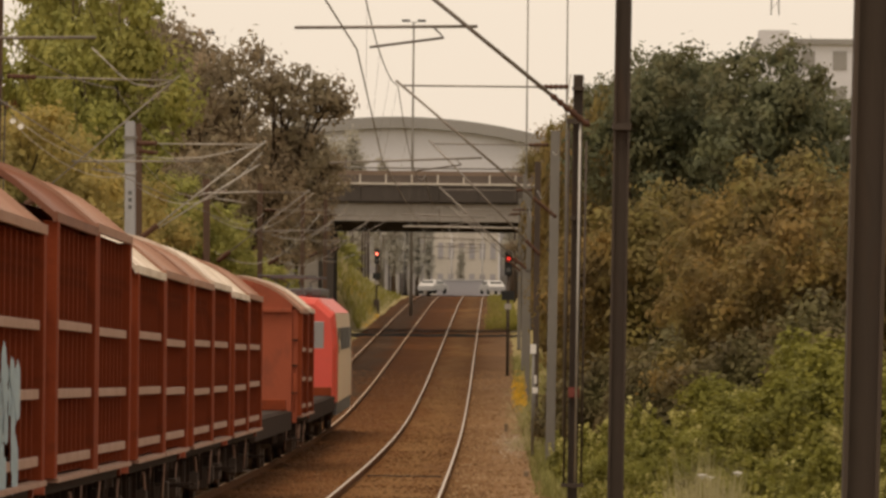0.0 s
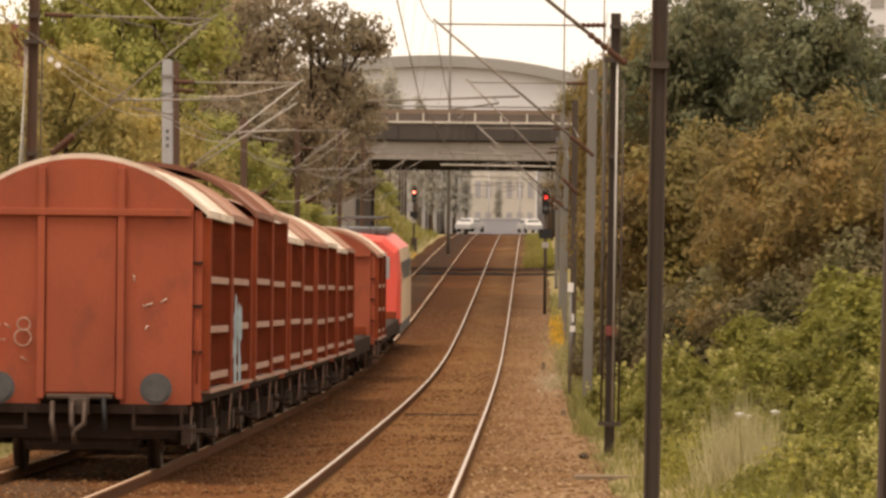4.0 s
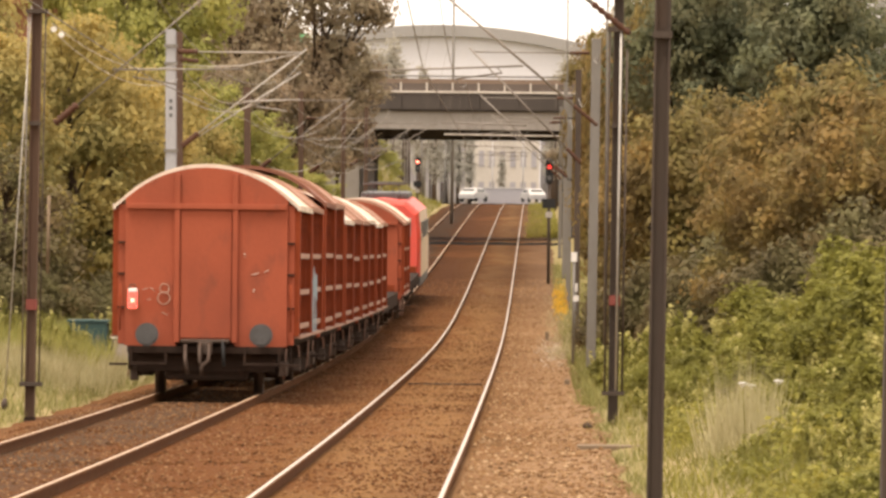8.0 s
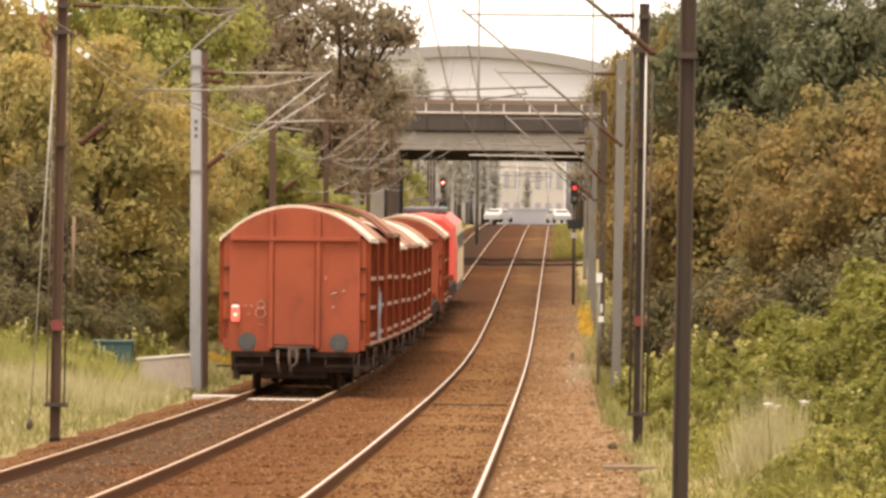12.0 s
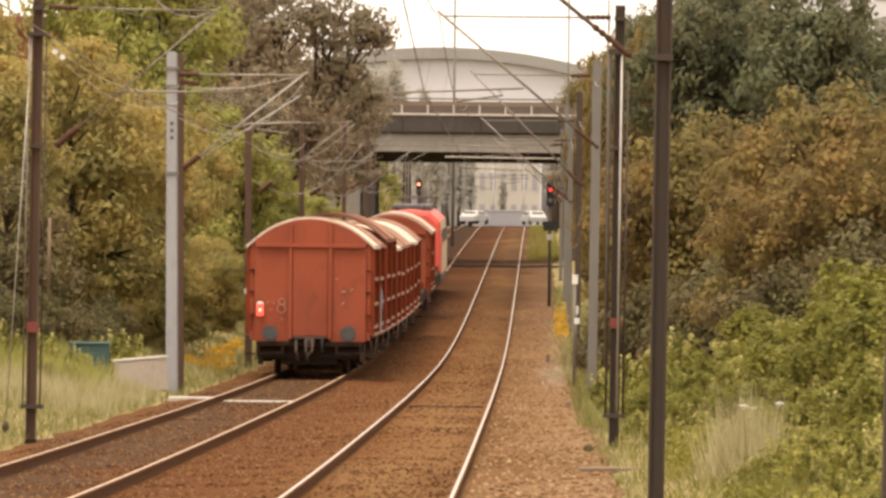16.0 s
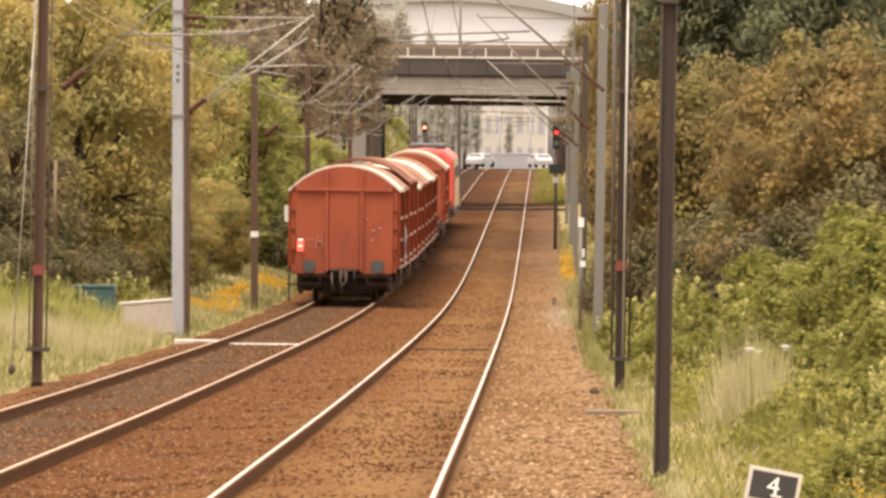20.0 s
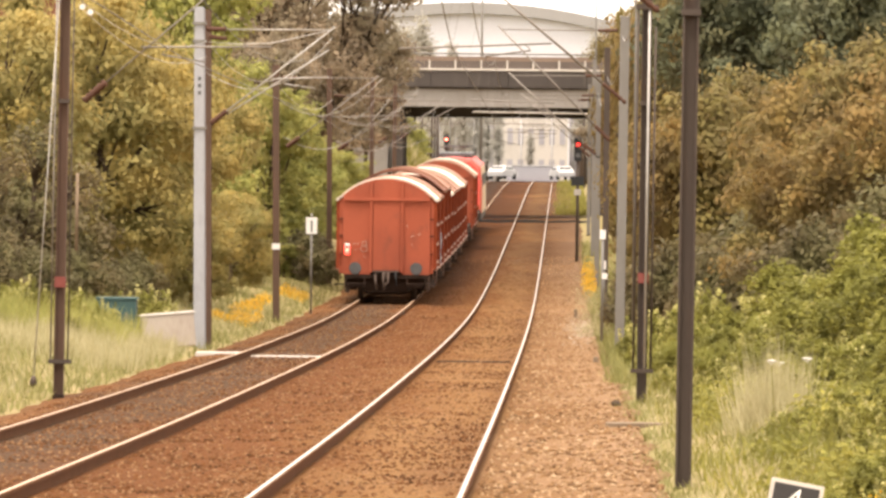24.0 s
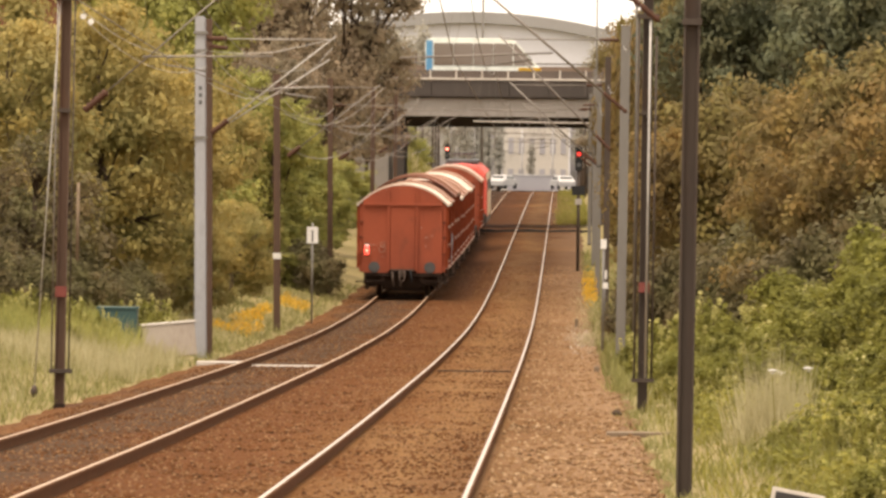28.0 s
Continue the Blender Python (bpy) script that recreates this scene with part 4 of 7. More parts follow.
def build_signals():
    for x, y, hz, lab in ((-8.11, 475.0, 4.2, "tall railway signal with a lit red lamp beyond the bridge"), (0.68, 290.0, 5.0, "railway signal with a lit red lamp beside the masts")):
        e = empty("railway_signal", lab, "signal", "red signals")
        z = rail_z(y) - 0.1
        part("mast", tubed([(0, 0, 0), (0, 0, hz + 0.4)], 0.07), M["pole_steel"], e)
        part("head", boxed(-0.16, 0.16, -0.16, 0.16, hz - 0.7, hz + 0.32, 0.06), M["black"], e, "black signal head")
        bm = bmesh.new()
        disc_y(bm, 0, hz, -0.2, -0.161, 0.09, 16)
        part("red_lamp", bm, M["warm_light" if x < -5 else "dim_red"], e, "lit red lamp")
        bm = bmesh.new()
        disc_y(bm, 0, hz - 0.45, -0.18, -0.161, 0.1, 12)
        part("dark_lamp", bm, M["grey_dark"], e)
        part("hood", boxed(-0.17, 0.17, -0.42, -0.162, hz + 0.17, hz + 0.2), M["black"], e)
        part("plate", boxed(-0.28, 0.28, -0.1, -0.07, hz - 1.75, hz - 1.35), M["black"], e)
        part("number_plate", boxed(-0.14, 0.14, -0.1, -0.07, hz - 2.15, hz - 1.9), M["concrete"], e, "small pale plate")
        if x < -5:
            part("cabinet", boxed(-0.22, 0.22, -0.2, 0.2, 0.0, 1.0, 0.02), M["pole_steel"], e)
        place(e, x, y, z)


build_signals()


# ---- the freight train ----
BODY_W, EAVE, CROWN, SILL = 1.5, 3.3, 3.95, 1.0


def arch(x, rise=0.0, half=BODY_W):
    """Height of the curved roof at x."""
    sag = CROWN - EAVE
    r = (half * half + sag * sag) / (2 * sag)
    return CROWN - r + math.sqrt(max(r * r - x * x, 0)) + rise


def hood(y0, y1, rise, half=1.57):
    """One curved roof hood with a rim at both ends and a gutter lip."""
    bm = bmesh.new()
    xs = [-half + 2 * half * k / 18 for k in range(19)]
    rows = []
    for y, up in ((y0, 0.035), (y0 + 0.1, 0.035), (y0 + 0.1, 0.0), (y1 - 0.1, 0.0), (y1 - 0.1, 0.035), (y1, 0.035)):
        rows.append([bm.verts.new((x, y, arch(x, rise + up, 1.5) if abs(x) <= 1.5 else EAVE + rise + up - 0.04)) for x in xs])
    for a, b in zip(rows, rows[1:]):
        for k in range(18):
            bm.faces.new((a[k], a[k + 1], b[k + 1], b[k])).smooth = True
    under = [[bm.verts.new((v.co.x, v.co.y, v.co.z - 0.07)) for v in r] for r in (rows[0], rows[-1])]
    for k in range(18):
        bm.faces.new((under[0][k], under[0][k + 1], rows[0][k + 1], rows[0][k]))
        bm.faces.new((rows[-1][k], rows[-1][k + 1], under[1][k + 1], under[1][k]))
    for s in (-1, 1):
        x = s * half
        box(bm, min(x, x + s * 0.05), max(x, x + s * 0.05), y0, y1, EAVE + rise - 0.11, EAVE + rise - 0.02)
    return bm


def end_wall(y, s):
    """Arched end wall; s is the side it faces."""
    bm = bmesh.new()
    w = BODY_W - 0.1
    xs = [-w + 2 * w * k / 16 for k in range(17)]
    for d in (0.0, 0.07):
        ring = [bm.verts.new((x, y - s * d, arch(x) - 0.03)) for x in xs] + [bm.verts.new((px, y - s * d, pz)) for px, pz in ((w, 0.84), (0.5, 0.84), (0.5, 0.94), (-0.5, 0.94), (-0.5, 0.84), (-w, 0.84))]
        bm.faces.new(ring)
    bm.verts.ensure_lookup_table()
    n = len(xs) + 6
    for k in range(n):
        bm.faces.new((bm.verts[k], bm.verts[(k + 1) % n], bm.verts[n + (k + 1) % n], bm.verts[n + k]))
    return bm


def wheelset(parent, y):
    bm = bmesh.new()
    for s in (-1, 1):
        x = s * 0.87
        tube(bm, [(x - 0.07, 0, 0), (x + 0.07, 0, 0)], 0.46, 28)
        tube(bm, [(x - s * 0.09, 0, 0), (x - s * 0.065, 0, 0)], 0.49, 28)
        for k in range(6):
            a = k * math.pi / 3
            c = (x + s * 0.068, 0.27 * math.cos(a), 0.27 * math.sin(a))
            tube(bm, [c, (c[0] + s * 0.012, c[1], c[2])], 0.06, 8)
    tube(bm, [(-1.05, 0, 0), (1.05, 0, 0)], 0.075, 10)
    w = part("wheelset", bm, M["wheel"], parent, "worn steel wheels on an axle")
    w.location = (0, y, 0.46)
    return w


WHEELS = []


def freight_wagon(label, roofs, rise=0.0, last=False, length=14.4):
    """A two-axle covered wagon with two sliding walls on each side and curved roof hoods; its rear end is at y = 0."""
    e = empty("freight_wagon", label, "wagon", "covered wagons of the train")
    L0, L1 = 0.62, length - 0.62
    half_way = length / 2
    part("underframe", boxed(-1.2, 1.2, L0 + 0.05, L1 - 0.05, 0.86, 1.06), M["under"], e)
    for s in (-1, 1):
        bm = bmesh.new()
        x = s * 1.38
        box(bm, min(x, x + s * 0.1), max(x, x + s * 0.1), L0 + 0.1, L1 - 0.1, 0.86, 0.955)
        part("solebar", bm, M["under"], e)
        bm = bmesh.new()
        box(bm, min(s * 1.5, s * 1.64), max(s * 1.5, s * 1.64), L0 + 0.15, half_way - 0.1, 0.985, 1.03)
        box(bm, min(s * 1.5, s * 1.64), max(s * 1.5, s * 1.64), half_way + 0.1, L1 - 0.15, 0.985, 1.03)
        part("running_rail", bm, M["wagon_bar"], e, "pale worn running rail")
    for y, s in ((L0, -1), (L1, 1)):
        wall = part("end_wall", end_wall(y, s), M["wagon_red"], e, "flat oxide-red end wall with posts")
        for x in (-0.5, 0.5):
            part("post", boxed(x - 0.045, x + 0.045, *sorted((y, y + s * 0.07)), 0.9, arch(0.5) - 0.08, 0.01), M["wagon_red"], wall)
        for x in (-1.46, 1.46):
            part("corner_post", boxed(x - 0.058, x + 0.058, *sorted((y - s * 0.24, y - s * 0.08)), 0.87, EAVE - 0.02, 0.01), M["wagon_red"], wall)
        for z in (1.5, 2.08, 2.62):
            for x in (-1.46, 1.46):
                part("cleat", boxed(x - 0.065, x + 0.065, *sorted((y - s * 0.08, y - s * 0.03)), z - 0.016, z + 0.016), M["under"], wall, "dark steel cleat")
        part("cross_beam", boxed(-1.37, 1.37, *sorted((y, y + s * 0.085)), EAVE - 0.1, EAVE - 0.01, 0.01), M["wagon_red"], wall)
        part("panel", boxed(-0.44, 0.44, *sorted((y + s * 0.002, y + s * 0.03)), 0.98, EAVE - 0.12, 0.01), M["wagon_red"], wall)
        # Plate added to keep the gap below the end wall in shade
        part("end_frame", boxed(-1.2, 1.2, *sorted((y - s * 0.3, y - s * 0.4)), 0.4, 0.84), M["under"], e)
        part("headstock", boxed(-1.35, 1.35, *sorted((y, y - s * 0.25)), 0.72, 0.838), M["under"], e)
        for x in (-0.98, 0.98):
            bm = bmesh.new()
            ya, yb = sorted((y + s * 0.02, y + s * 0.5))
            disc_y(bm, x, 1.05, ya, yb, 0.1, 12)
            disc_y(bm, x, 1.04, *sorted((y + s * 0.5, y + s * 0.54)), 0.2, 20)
            disc_y(bm, x, 1.04, *sorted((y + s * 0.54, y + s * 0.56)), 0.16, 20)
            part("buffer", bm, M["buffer"], e, "grey steel buffer")
            part("step_bracket", boxed(x - 0.32, x + 0.32, *sorted((y + s * 0.02, y + s * 0.12)), 0.52, 0.56), M["under"], e)
            part("hanger", boxed(x + 0.28, x + 0.32, *sorted((y + s * 0.02, y + s * 0.06)), 0.56, 0.84), M["under"], e)
            part("hanger", boxed(x - 0.32, x - 0.28, *sorted((y + s * 0.02, y + s * 0.06)), 0.56, 0.84), M["under"], e)
        bm = bmesh.new()
        box(bm, -0.13, 0.13, *sorted((y, y + s * 0.2)), 0.7, 0.92, 0.02)
        box(bm, -0.42, 0.42, *sorted((y, y + s * 0.12)), 0.9, 0.96, 0.02)
        tube(bm, [(-0.34, y + s * 0.1, 0.86), (-0.33, y + s * 0.28, 0.62), (-0.28, y + s * 0.3, 0.36)], 0.035, 6)
        tube(bm, [(-0.07, y + s * 0.2, 0.88), (-0.08, y + s * 0.32, 0.8), (-0.08, y + s * 0.34, 0.6), (-0.05, y + s * 0.36, 0.5)], 0.035, 8)
        tube(bm, [(0.07, y + s * 0.2, 0.88), (0.08, y + s * 0.32, 0.8), (0.08, y + s * 0.34, 0.6), (-0.05, y + s * 0.36, 0.5), (-0.04, y + s * 0.36, 0.34)], 0.035, 8)
        part("coupling", bm, M["wheel"], e, "rusty hanging screw coupling")
        part("brake_hose", tubed([(0.3, y + s * 0.05, 0.95), (0.32, y + s * 0.25, 0.8), (0.34, y + s * 0.28, 0.5)], 0.03), M["black"], e)
        for x in (-1.5, 1.5):
            part("handrail", tubed([(x * 0.98, y + s * 0.1, 1.1), (x * 0.98, y + s * 0.1, 1.9)], 0.015, 6), M["wagon_rib"], e)
            part("foot_step", boxed(x - 0.15, x + 0.15, *sorted((y - s * 0.1, y + s * 0.12)), 0.5, 0.54), M["under"], e)
    mid = (L0 + L1) / 2
    for k, (y0, y1) in enumerate(((L0 + 0.03, mid + 0.04), (mid - 0.04, L1 - 0.03))):
        up = rise + (0.0 if k == 0 else 0.045)
        part("roof_hood", hood(y0, y1, up), M[roofs[k]], e, {"roof_white": "chalky white roof hood", "roof_brown": "faded brown roof hood", "roof_dark": "dark brown raised roof hood"}[roofs[k]])
        for s in (-1, 1):
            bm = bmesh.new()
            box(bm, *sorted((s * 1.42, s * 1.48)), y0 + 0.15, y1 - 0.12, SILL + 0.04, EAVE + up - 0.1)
            wall = part("sliding_wall", bm, M["wagon_side"], e, "dusty sliding wall, shade between its vertical ribs put into the dark colour")
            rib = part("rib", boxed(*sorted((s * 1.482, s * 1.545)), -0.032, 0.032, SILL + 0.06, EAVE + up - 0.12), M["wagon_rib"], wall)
            n = 8
            for j in range(n):
                m = pose(0, y0 + 0.8 + (y1 - y0 - 1.6) * j / (n - 1), 0)
                if j:
                    again(rib, m)
                else:
                    rib.matrix_basis = m
            for yy in (y0 + 0.24, y1 - 0.24):
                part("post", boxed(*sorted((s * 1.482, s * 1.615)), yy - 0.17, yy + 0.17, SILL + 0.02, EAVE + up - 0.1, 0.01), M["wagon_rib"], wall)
            for z in (1.2, 1.78, 2.42):
                tilt = random.uniform(-0.03, 0.03)
                part("bar", boxed(*sorted((s * 1.547, s * 1.585)), y0 + 0.5, y1 - 0.5, z - 0.045 + tilt, z + 0.045 + tilt, 0.008), M["wagon_bar"], wall, "pale latch bar")
    # Dark block added so the space below the floor reads as shaded
    part("brake_gear", boxed(-0.72, 0.72, 1.0, length - 1.0, 0.24, 0.858, 0.08), M["under"], e, "dark block added below the floor to deepen its shade")
    for y in (2.4, length - 2.4):
        w = wheelset(e, y)
        WHEELS.append((w, y))
        for s in (-1, 1):
            bm = bmesh.new()
            x = s * 1.12
            box(bm, x - 0.14, x + 0.14, y - 0.18, y + 0.18, 0.3, 0.62, 0.02)
            box(bm, x - 0.12, x + 0.06, y - 0.45, y - 0.2, 0.34, 0.86)
            box(bm, x - 0.12, x + 0.06, y + 0.2, y + 0.45, 0.34, 0.86)
            part("axle_box", bm, M["under"], e)
            bm = bmesh.new()
            for q in range(4):
                box(bm, x - 0.06, x + 0.06, y - 0.75 + 0.12 * q, y + 0.75 - 0.12 * q, 0.74 - 0.045 * q, 0.775 - 0.045 * q)
            part("leaf_spring", bm, M["under"], e)
    rod = part("hanger_rod", boxed(-0.03, 0.03, -0.05, 0.05, 0.42, 0.83), M["under"], e, "grimy hanger rod")
    n = int(length - 2.4)
    for k in range(n):
        y = 1.2 + (length - 2.4) * k / (n - 1)
        for s in (-1, 1):
            m = pose(s * 1.33, y, 0)
            if k == 0 and s < 0:
                rod.matrix_basis = m
            else:
                again(rod, m)
    gear = random.Random(int(length * 10))
    bits = [part("brake_rod", tubed([(0, 0, 0.3), (0.04, 0.1, 0.82)], 0.017, 5), M["wagon_bar"], e, "pale worn rod"), part("bracket", boxed(-0.05, 0.05, -0.14, 0.14, 0.5, 0.84, 0.01), M["under"], e, "grimy bracket"), part("lock_box", boxed(-0.07, 0.07, -0.1, 0.1, 0.3, 0.56, 0.015), M["wheel"], e, "grimy lock box")]
    for k in range(33):
        m = pose(gear.choice((-1, 1, 1)) * gear.uniform(1.22, 1.42), gear.uniform(0.9, length - 0.9), gear.uniform(-0.08, 0.06), gear.uniform(-12, 12))
        if k < 3:
            bits[k].matrix_basis = m
        else:
            again(bits[k % 3], m)
    # More dark blocks added along both sides to deepen the shade below
    for s in (-1, 1):
        for k in range(4):
            y = 1.5 + (length - 3.0) * (k + 0.5) / 4
            part("side_tank", boxed(*sorted((s * 0.95, s * 1.2)), y - 0.6, y + 0.6, 0.34 + 0.06 * (k % 2), 0.858, 0.03), M["under"], e)
    part("brake_cylinder", tubed([(-0.3, 5.4, 0.6), (-0.3, 6.3, 0.6)], 0.2, 14), M["under"], e)
    part("battery_box", boxed(0.9, 1.3, half_way + 0.6, half_way + 1.3, 0.4, 0.86, 0.02), M["under"], e)
    part("brake_lever", tubed([(1.4, half_way - 0.8, 0.8), (1.42, half_way - 0.5, 0.45)], 0.02, 6), M["wagon_bar"], e, "pale brake lever")
    if last:
        lamp = part("tail_lamp", boxed(-1.33, -1.17, L0 - 0.2, L0 - 0.09, 1.47, 1.83, 0.03), M["white_paint"], e, "white tail lamp box with a lit red lens")
        part("lens", boxed(-1.32, -1.18, L0 - 0.225, L0 - 0.202, 1.49, 1.77, 0.01), M["red_light"], lamp)
        part("lamp_core", boxed(-1.28, -1.22, L0 - 0.232, L0 - 0.227, 1.59, 1.65), M["warm_light"], lamp)
        part("lamp_handle", tubed([(-1.3, L0 - 0.15, 1.83), (-1.3, L0 - 0.15, 1.89), (-1.2, L0 - 0.15, 1.89), (-1.2, L0 - 0.15, 1.83)], 0.012, 6), M["wheel"], lamp)
        bm = bmesh.new()
        rnd = random.Random(4)
        for k in range(30):
            ya, za = 8.0 + rnd.uniform(0, 2.3), 1.12 + rnd.uniform(0, 1.0)
            w, h = rnd.uniform(0.15, 0.5), rnd.uniform(0.1, 0.36)
            vs = [bm.verts.new((1.588 + 0.0006 * k, ya + w * math.cos(a) * rnd.uniform(0.6, 1), za + h * math.sin(a) * rnd.uniform(0.6, 1))) for a in [j * math.pi / 4 for j in range(8)]]
            bm.faces.new(vs)
        tagged(part("spray_paint", bm, M["pale_blue"], e, "pale blue spray-paint scrawl"), kind="stuff")
        # chalk scrawls and scrapes
        bm = bmesh.new()
        for cx, cz, r in ((-0.72, 1.66, 0.105), (-0.71, 1.83, 0.08)):
            tube(bm, [(cx + r * math.cos(a), L0 - 0.072, cz + r * math.sin(a)) for a in [k * math.pi / 8 for k in range(17)]], 0.013, 4)
        for p, q in (((-1.1, 1.8), (-1.0, 1.83)), ((-1.02, 1.63), (-0.94, 1.64)), ((-0.95, 1.84), (-0.88, 1.78)), ((-0.75, 1.42), (-0.65, 1.37))):
            tube(bm, [(p[0], L0 - 0.072, p[1]), (q[0], L0 - 0.072, q[1])], 0.012, 4)
        part("chalk_mark", bm, M["wagon_bar"], e, "pale orange chalk scrawl")
        bm = bmesh.new()
        for p, q in (((0.66, 2.46), (0.67, 2.38)), ((0.78, 2.07), (0.9, 2.11)), ((1.0, 2.12), (1.08, 2.17)), ((0.84, 1.83), (0.81, 1.77))):
            tube(bm, [(p[0], L0 - 0.008, p[1]), (q[0], L0 - 0.008, q[1])], 0.008, 4)
        tagged(part("scrape", bm, M["roof_white"], e, "pale scrape marks"), kind="stuff")
    return e


def flat_wagon(label, length):
    """A low empty flat wagon with stanchion stubs, on two bogies."""
    e = empty("flat_wagon", label, "wagon", "flat wagons of the train")
    part("deck", boxed(-1.35, 1.35, 0.6, length - 0.6, 0.95, 1.15), M["under"], e)
    for s in (-1, 1):
        part("side_sill", boxed(*sorted((s * 1.36, s * 1.45)), 0.6, length - 0.6, 0.75, 1.13), M["under"], e)
    for y in (1.0, length - 2.2):
        part("end_board", boxed(-1.3, 1.38, y, y + 0.35, 1.152, 1.38, 0.02), M["wagon_rib"], e, "dusty red end board")
    for y in (2.6, 4.4, length - 4.4, length - 2.6):
        WHEELS.append((wheelset(e, y), y))
    for y in (3.5, length - 3.5):
        part("bogie_frame", boxed(-1.2, 1.2, y - 1.4, y + 1.4, 0.5, 0.7), M["under"], e)
    for y, s in ((0.6, -1), (length - 0.6, 1)):
        for x in (-0.98, 0.98):
            bm = bmesh.new()
            disc_y(bm, x, 1.05, *sorted((y, y + s * 0.5)), 0.1, 12)
            disc_y(bm, x, 1.05, *sorted((y + s * 0.5, y + s * 0.56)), 0.22, 16)
            part("buffer", bm, M["buffer"], e)
    return e


def locomotive():
    """Electric locomotive: red cabs, cream flanks, grey roof with pantographs."""
    e = empty("locomotive", "red and cream electric locomotive hauling the train", "locomotive")
    sec = lambda w, r: [(-w, 0.95), (-w, 2.5), (-w * 0.94, 3.35), (-w * 0.62, 3.75), (0, 3.84), (w * 0.62, 3.75), (w * 0.94, 3.35), (w, 2.5), (w, 0.95)]

    def loft(stations):
        bm = bmesh.new()
        rows = [[bm.verts.new((x * kx, y + (z - 0.95) * lean, 0.95 + (z - 0.95) * kz)) for x, z in sec(1.48, 0)] for y, kx, kz, lean in stations]
        n = len(rows[0])
        for a, b in zip(rows, rows[1:]):
            for k in range(n):
                bm.faces.new((a[k], a[(k + 1) % n], b[(k + 1) % n], b[k]))
        bm.faces.new(rows[0])
        bm.faces.new(rows[-1][::-1])
        bmesh.ops.recalc_face_normals(bm, faces=bm.faces)
        return bm
    part("body", loft([(1.42, 1, 1, 0), (18.58, 1, 1, 0)]), M["loco_cream"], e, "cream flanks")
    bm = bmesh.new()
    rows = [[bm.verts.new((x * 1.004, y, z + 0.006)) for x, z in sec(1.48, 0)[2:7]] for y in (1.43, 18.57)]
    for k in range(4):
        bm.faces.new((rows[0][k], rows[0][k + 1], rows[1][k + 1], rows[1][k]))
    part("roof", bm, M["loco_red"], e, "bright red roof")
    cab = part("cab", loft([(0.6, 0.9, 0.94, 0.13), (0.85, 0.97, 0.985, 0.1), (1.2, 1.0, 1.0, 0.02), (1.418, 1, 1, 0)]), M["loco_red"], e, "bright red rounded cab")
    part("windscreen", boxed(-1.1, 1.1, 0.8, 0.86, 2.2, 3.12, 0.02), M["cab_glass"], cab, "windscreen with reflected brightness in its pale grey tint")
    cab2 = part("cab", loft([(18.582, 1, 1, 0), (18.8, 1.0, 1.0, -0.02), (19.15, 0.97, 0.985, -0.1), (19.4, 0.9, 0.94, -0.13)]), M["loco_red"], e, "bright red rounded cab")
    part("windscreen", boxed(-1.22, 1.22, 19.14, 19.2, 2.3, 3.15, 0.02), M["glass"], cab2)
    for s in (-1, 1):
        for y in (1.9, 17.5):
            part("cab_window", boxed(*sorted((s * 1.46, s * 1.492)), y, y + 0.6, 2.25, 2.95, 0.01), M["glass"], e)
        for k in range(6):
            part("grille", boxed(*sorted((s * 1.47, s * 1.495)), 4.2 + 2.0 * k, 5.6 + 2.0 * k, 2.35, 2.95), M["grey_dark"], e, "dark ventilation grille")
        part("skirt", boxed(*sorted((s * 1.35, s * 1.45)), 1.2, 18.8, 0.6, 0.948), M["grey_dark"], e)
        for x in (0.72,):
            for y, d in ((0.62, -1), (19.38, 1)):
                bm = bmesh.new()
                disc_y(bm, s * x, 1.45, *sorted((y, y + d * 0.04)), 0.1, 12)
                part("headlight", bm, M["glass"], e)
    part("roof_equipment", boxed(-0.9, 0.9, 5.5, 14.5, 3.8, 4.02, 0.05), M["grey_dark"], e)
    for y in (3.8, 15.4):
        bm = bmesh.new()
        for x in (-0.5, 0.5):
            tube(bm, [(x, y, 3.82), (x * 0.6, y + 0.9, 4.2), (x * 1.2, y + 0.1, 4.35)], 0.025, 6)
        tube(bm, [(-0.8, y + 0.1, 4.35), (0.8, y + 0.1, 4.35)], 0.03, 6)
        for x in (-0.6, 0.6):
            tube(bm, [(x, y + 0.5, 3.78), (x, y + 0.5, 4.05)], 0.07, 8)
        part("pantograph", bm, M["grey_dark"], e, "folded pantograph on the roof")
    for y in (3.2, 5.8, 14.2, 16.8):
        WHEELS.append((wheelset(e, y), y))
    for y in (4.5, 15.5):
        part("bogie_frame", boxed(-1.25, 1.25, y - 2.0, y + 2.0, 0.45, 0.85), M["under"], e)
    for y, s in ((0.72, -1), (19.28, 1)):
        for x in (-0.98, 0.98):
            bm = bmesh.new()
            disc_y(bm, x, 1.05, *sorted((y, y + s * 0.5)), 0.12, 12)
            box(bm, x - 0.28, x + 0.28, *sorted((y + s * 0.5, y + s * 0.56)), 0.88, 1.22, 0.04)
            part("buffer", bm, M["buffer"], e)
    return e


TRAIN = []
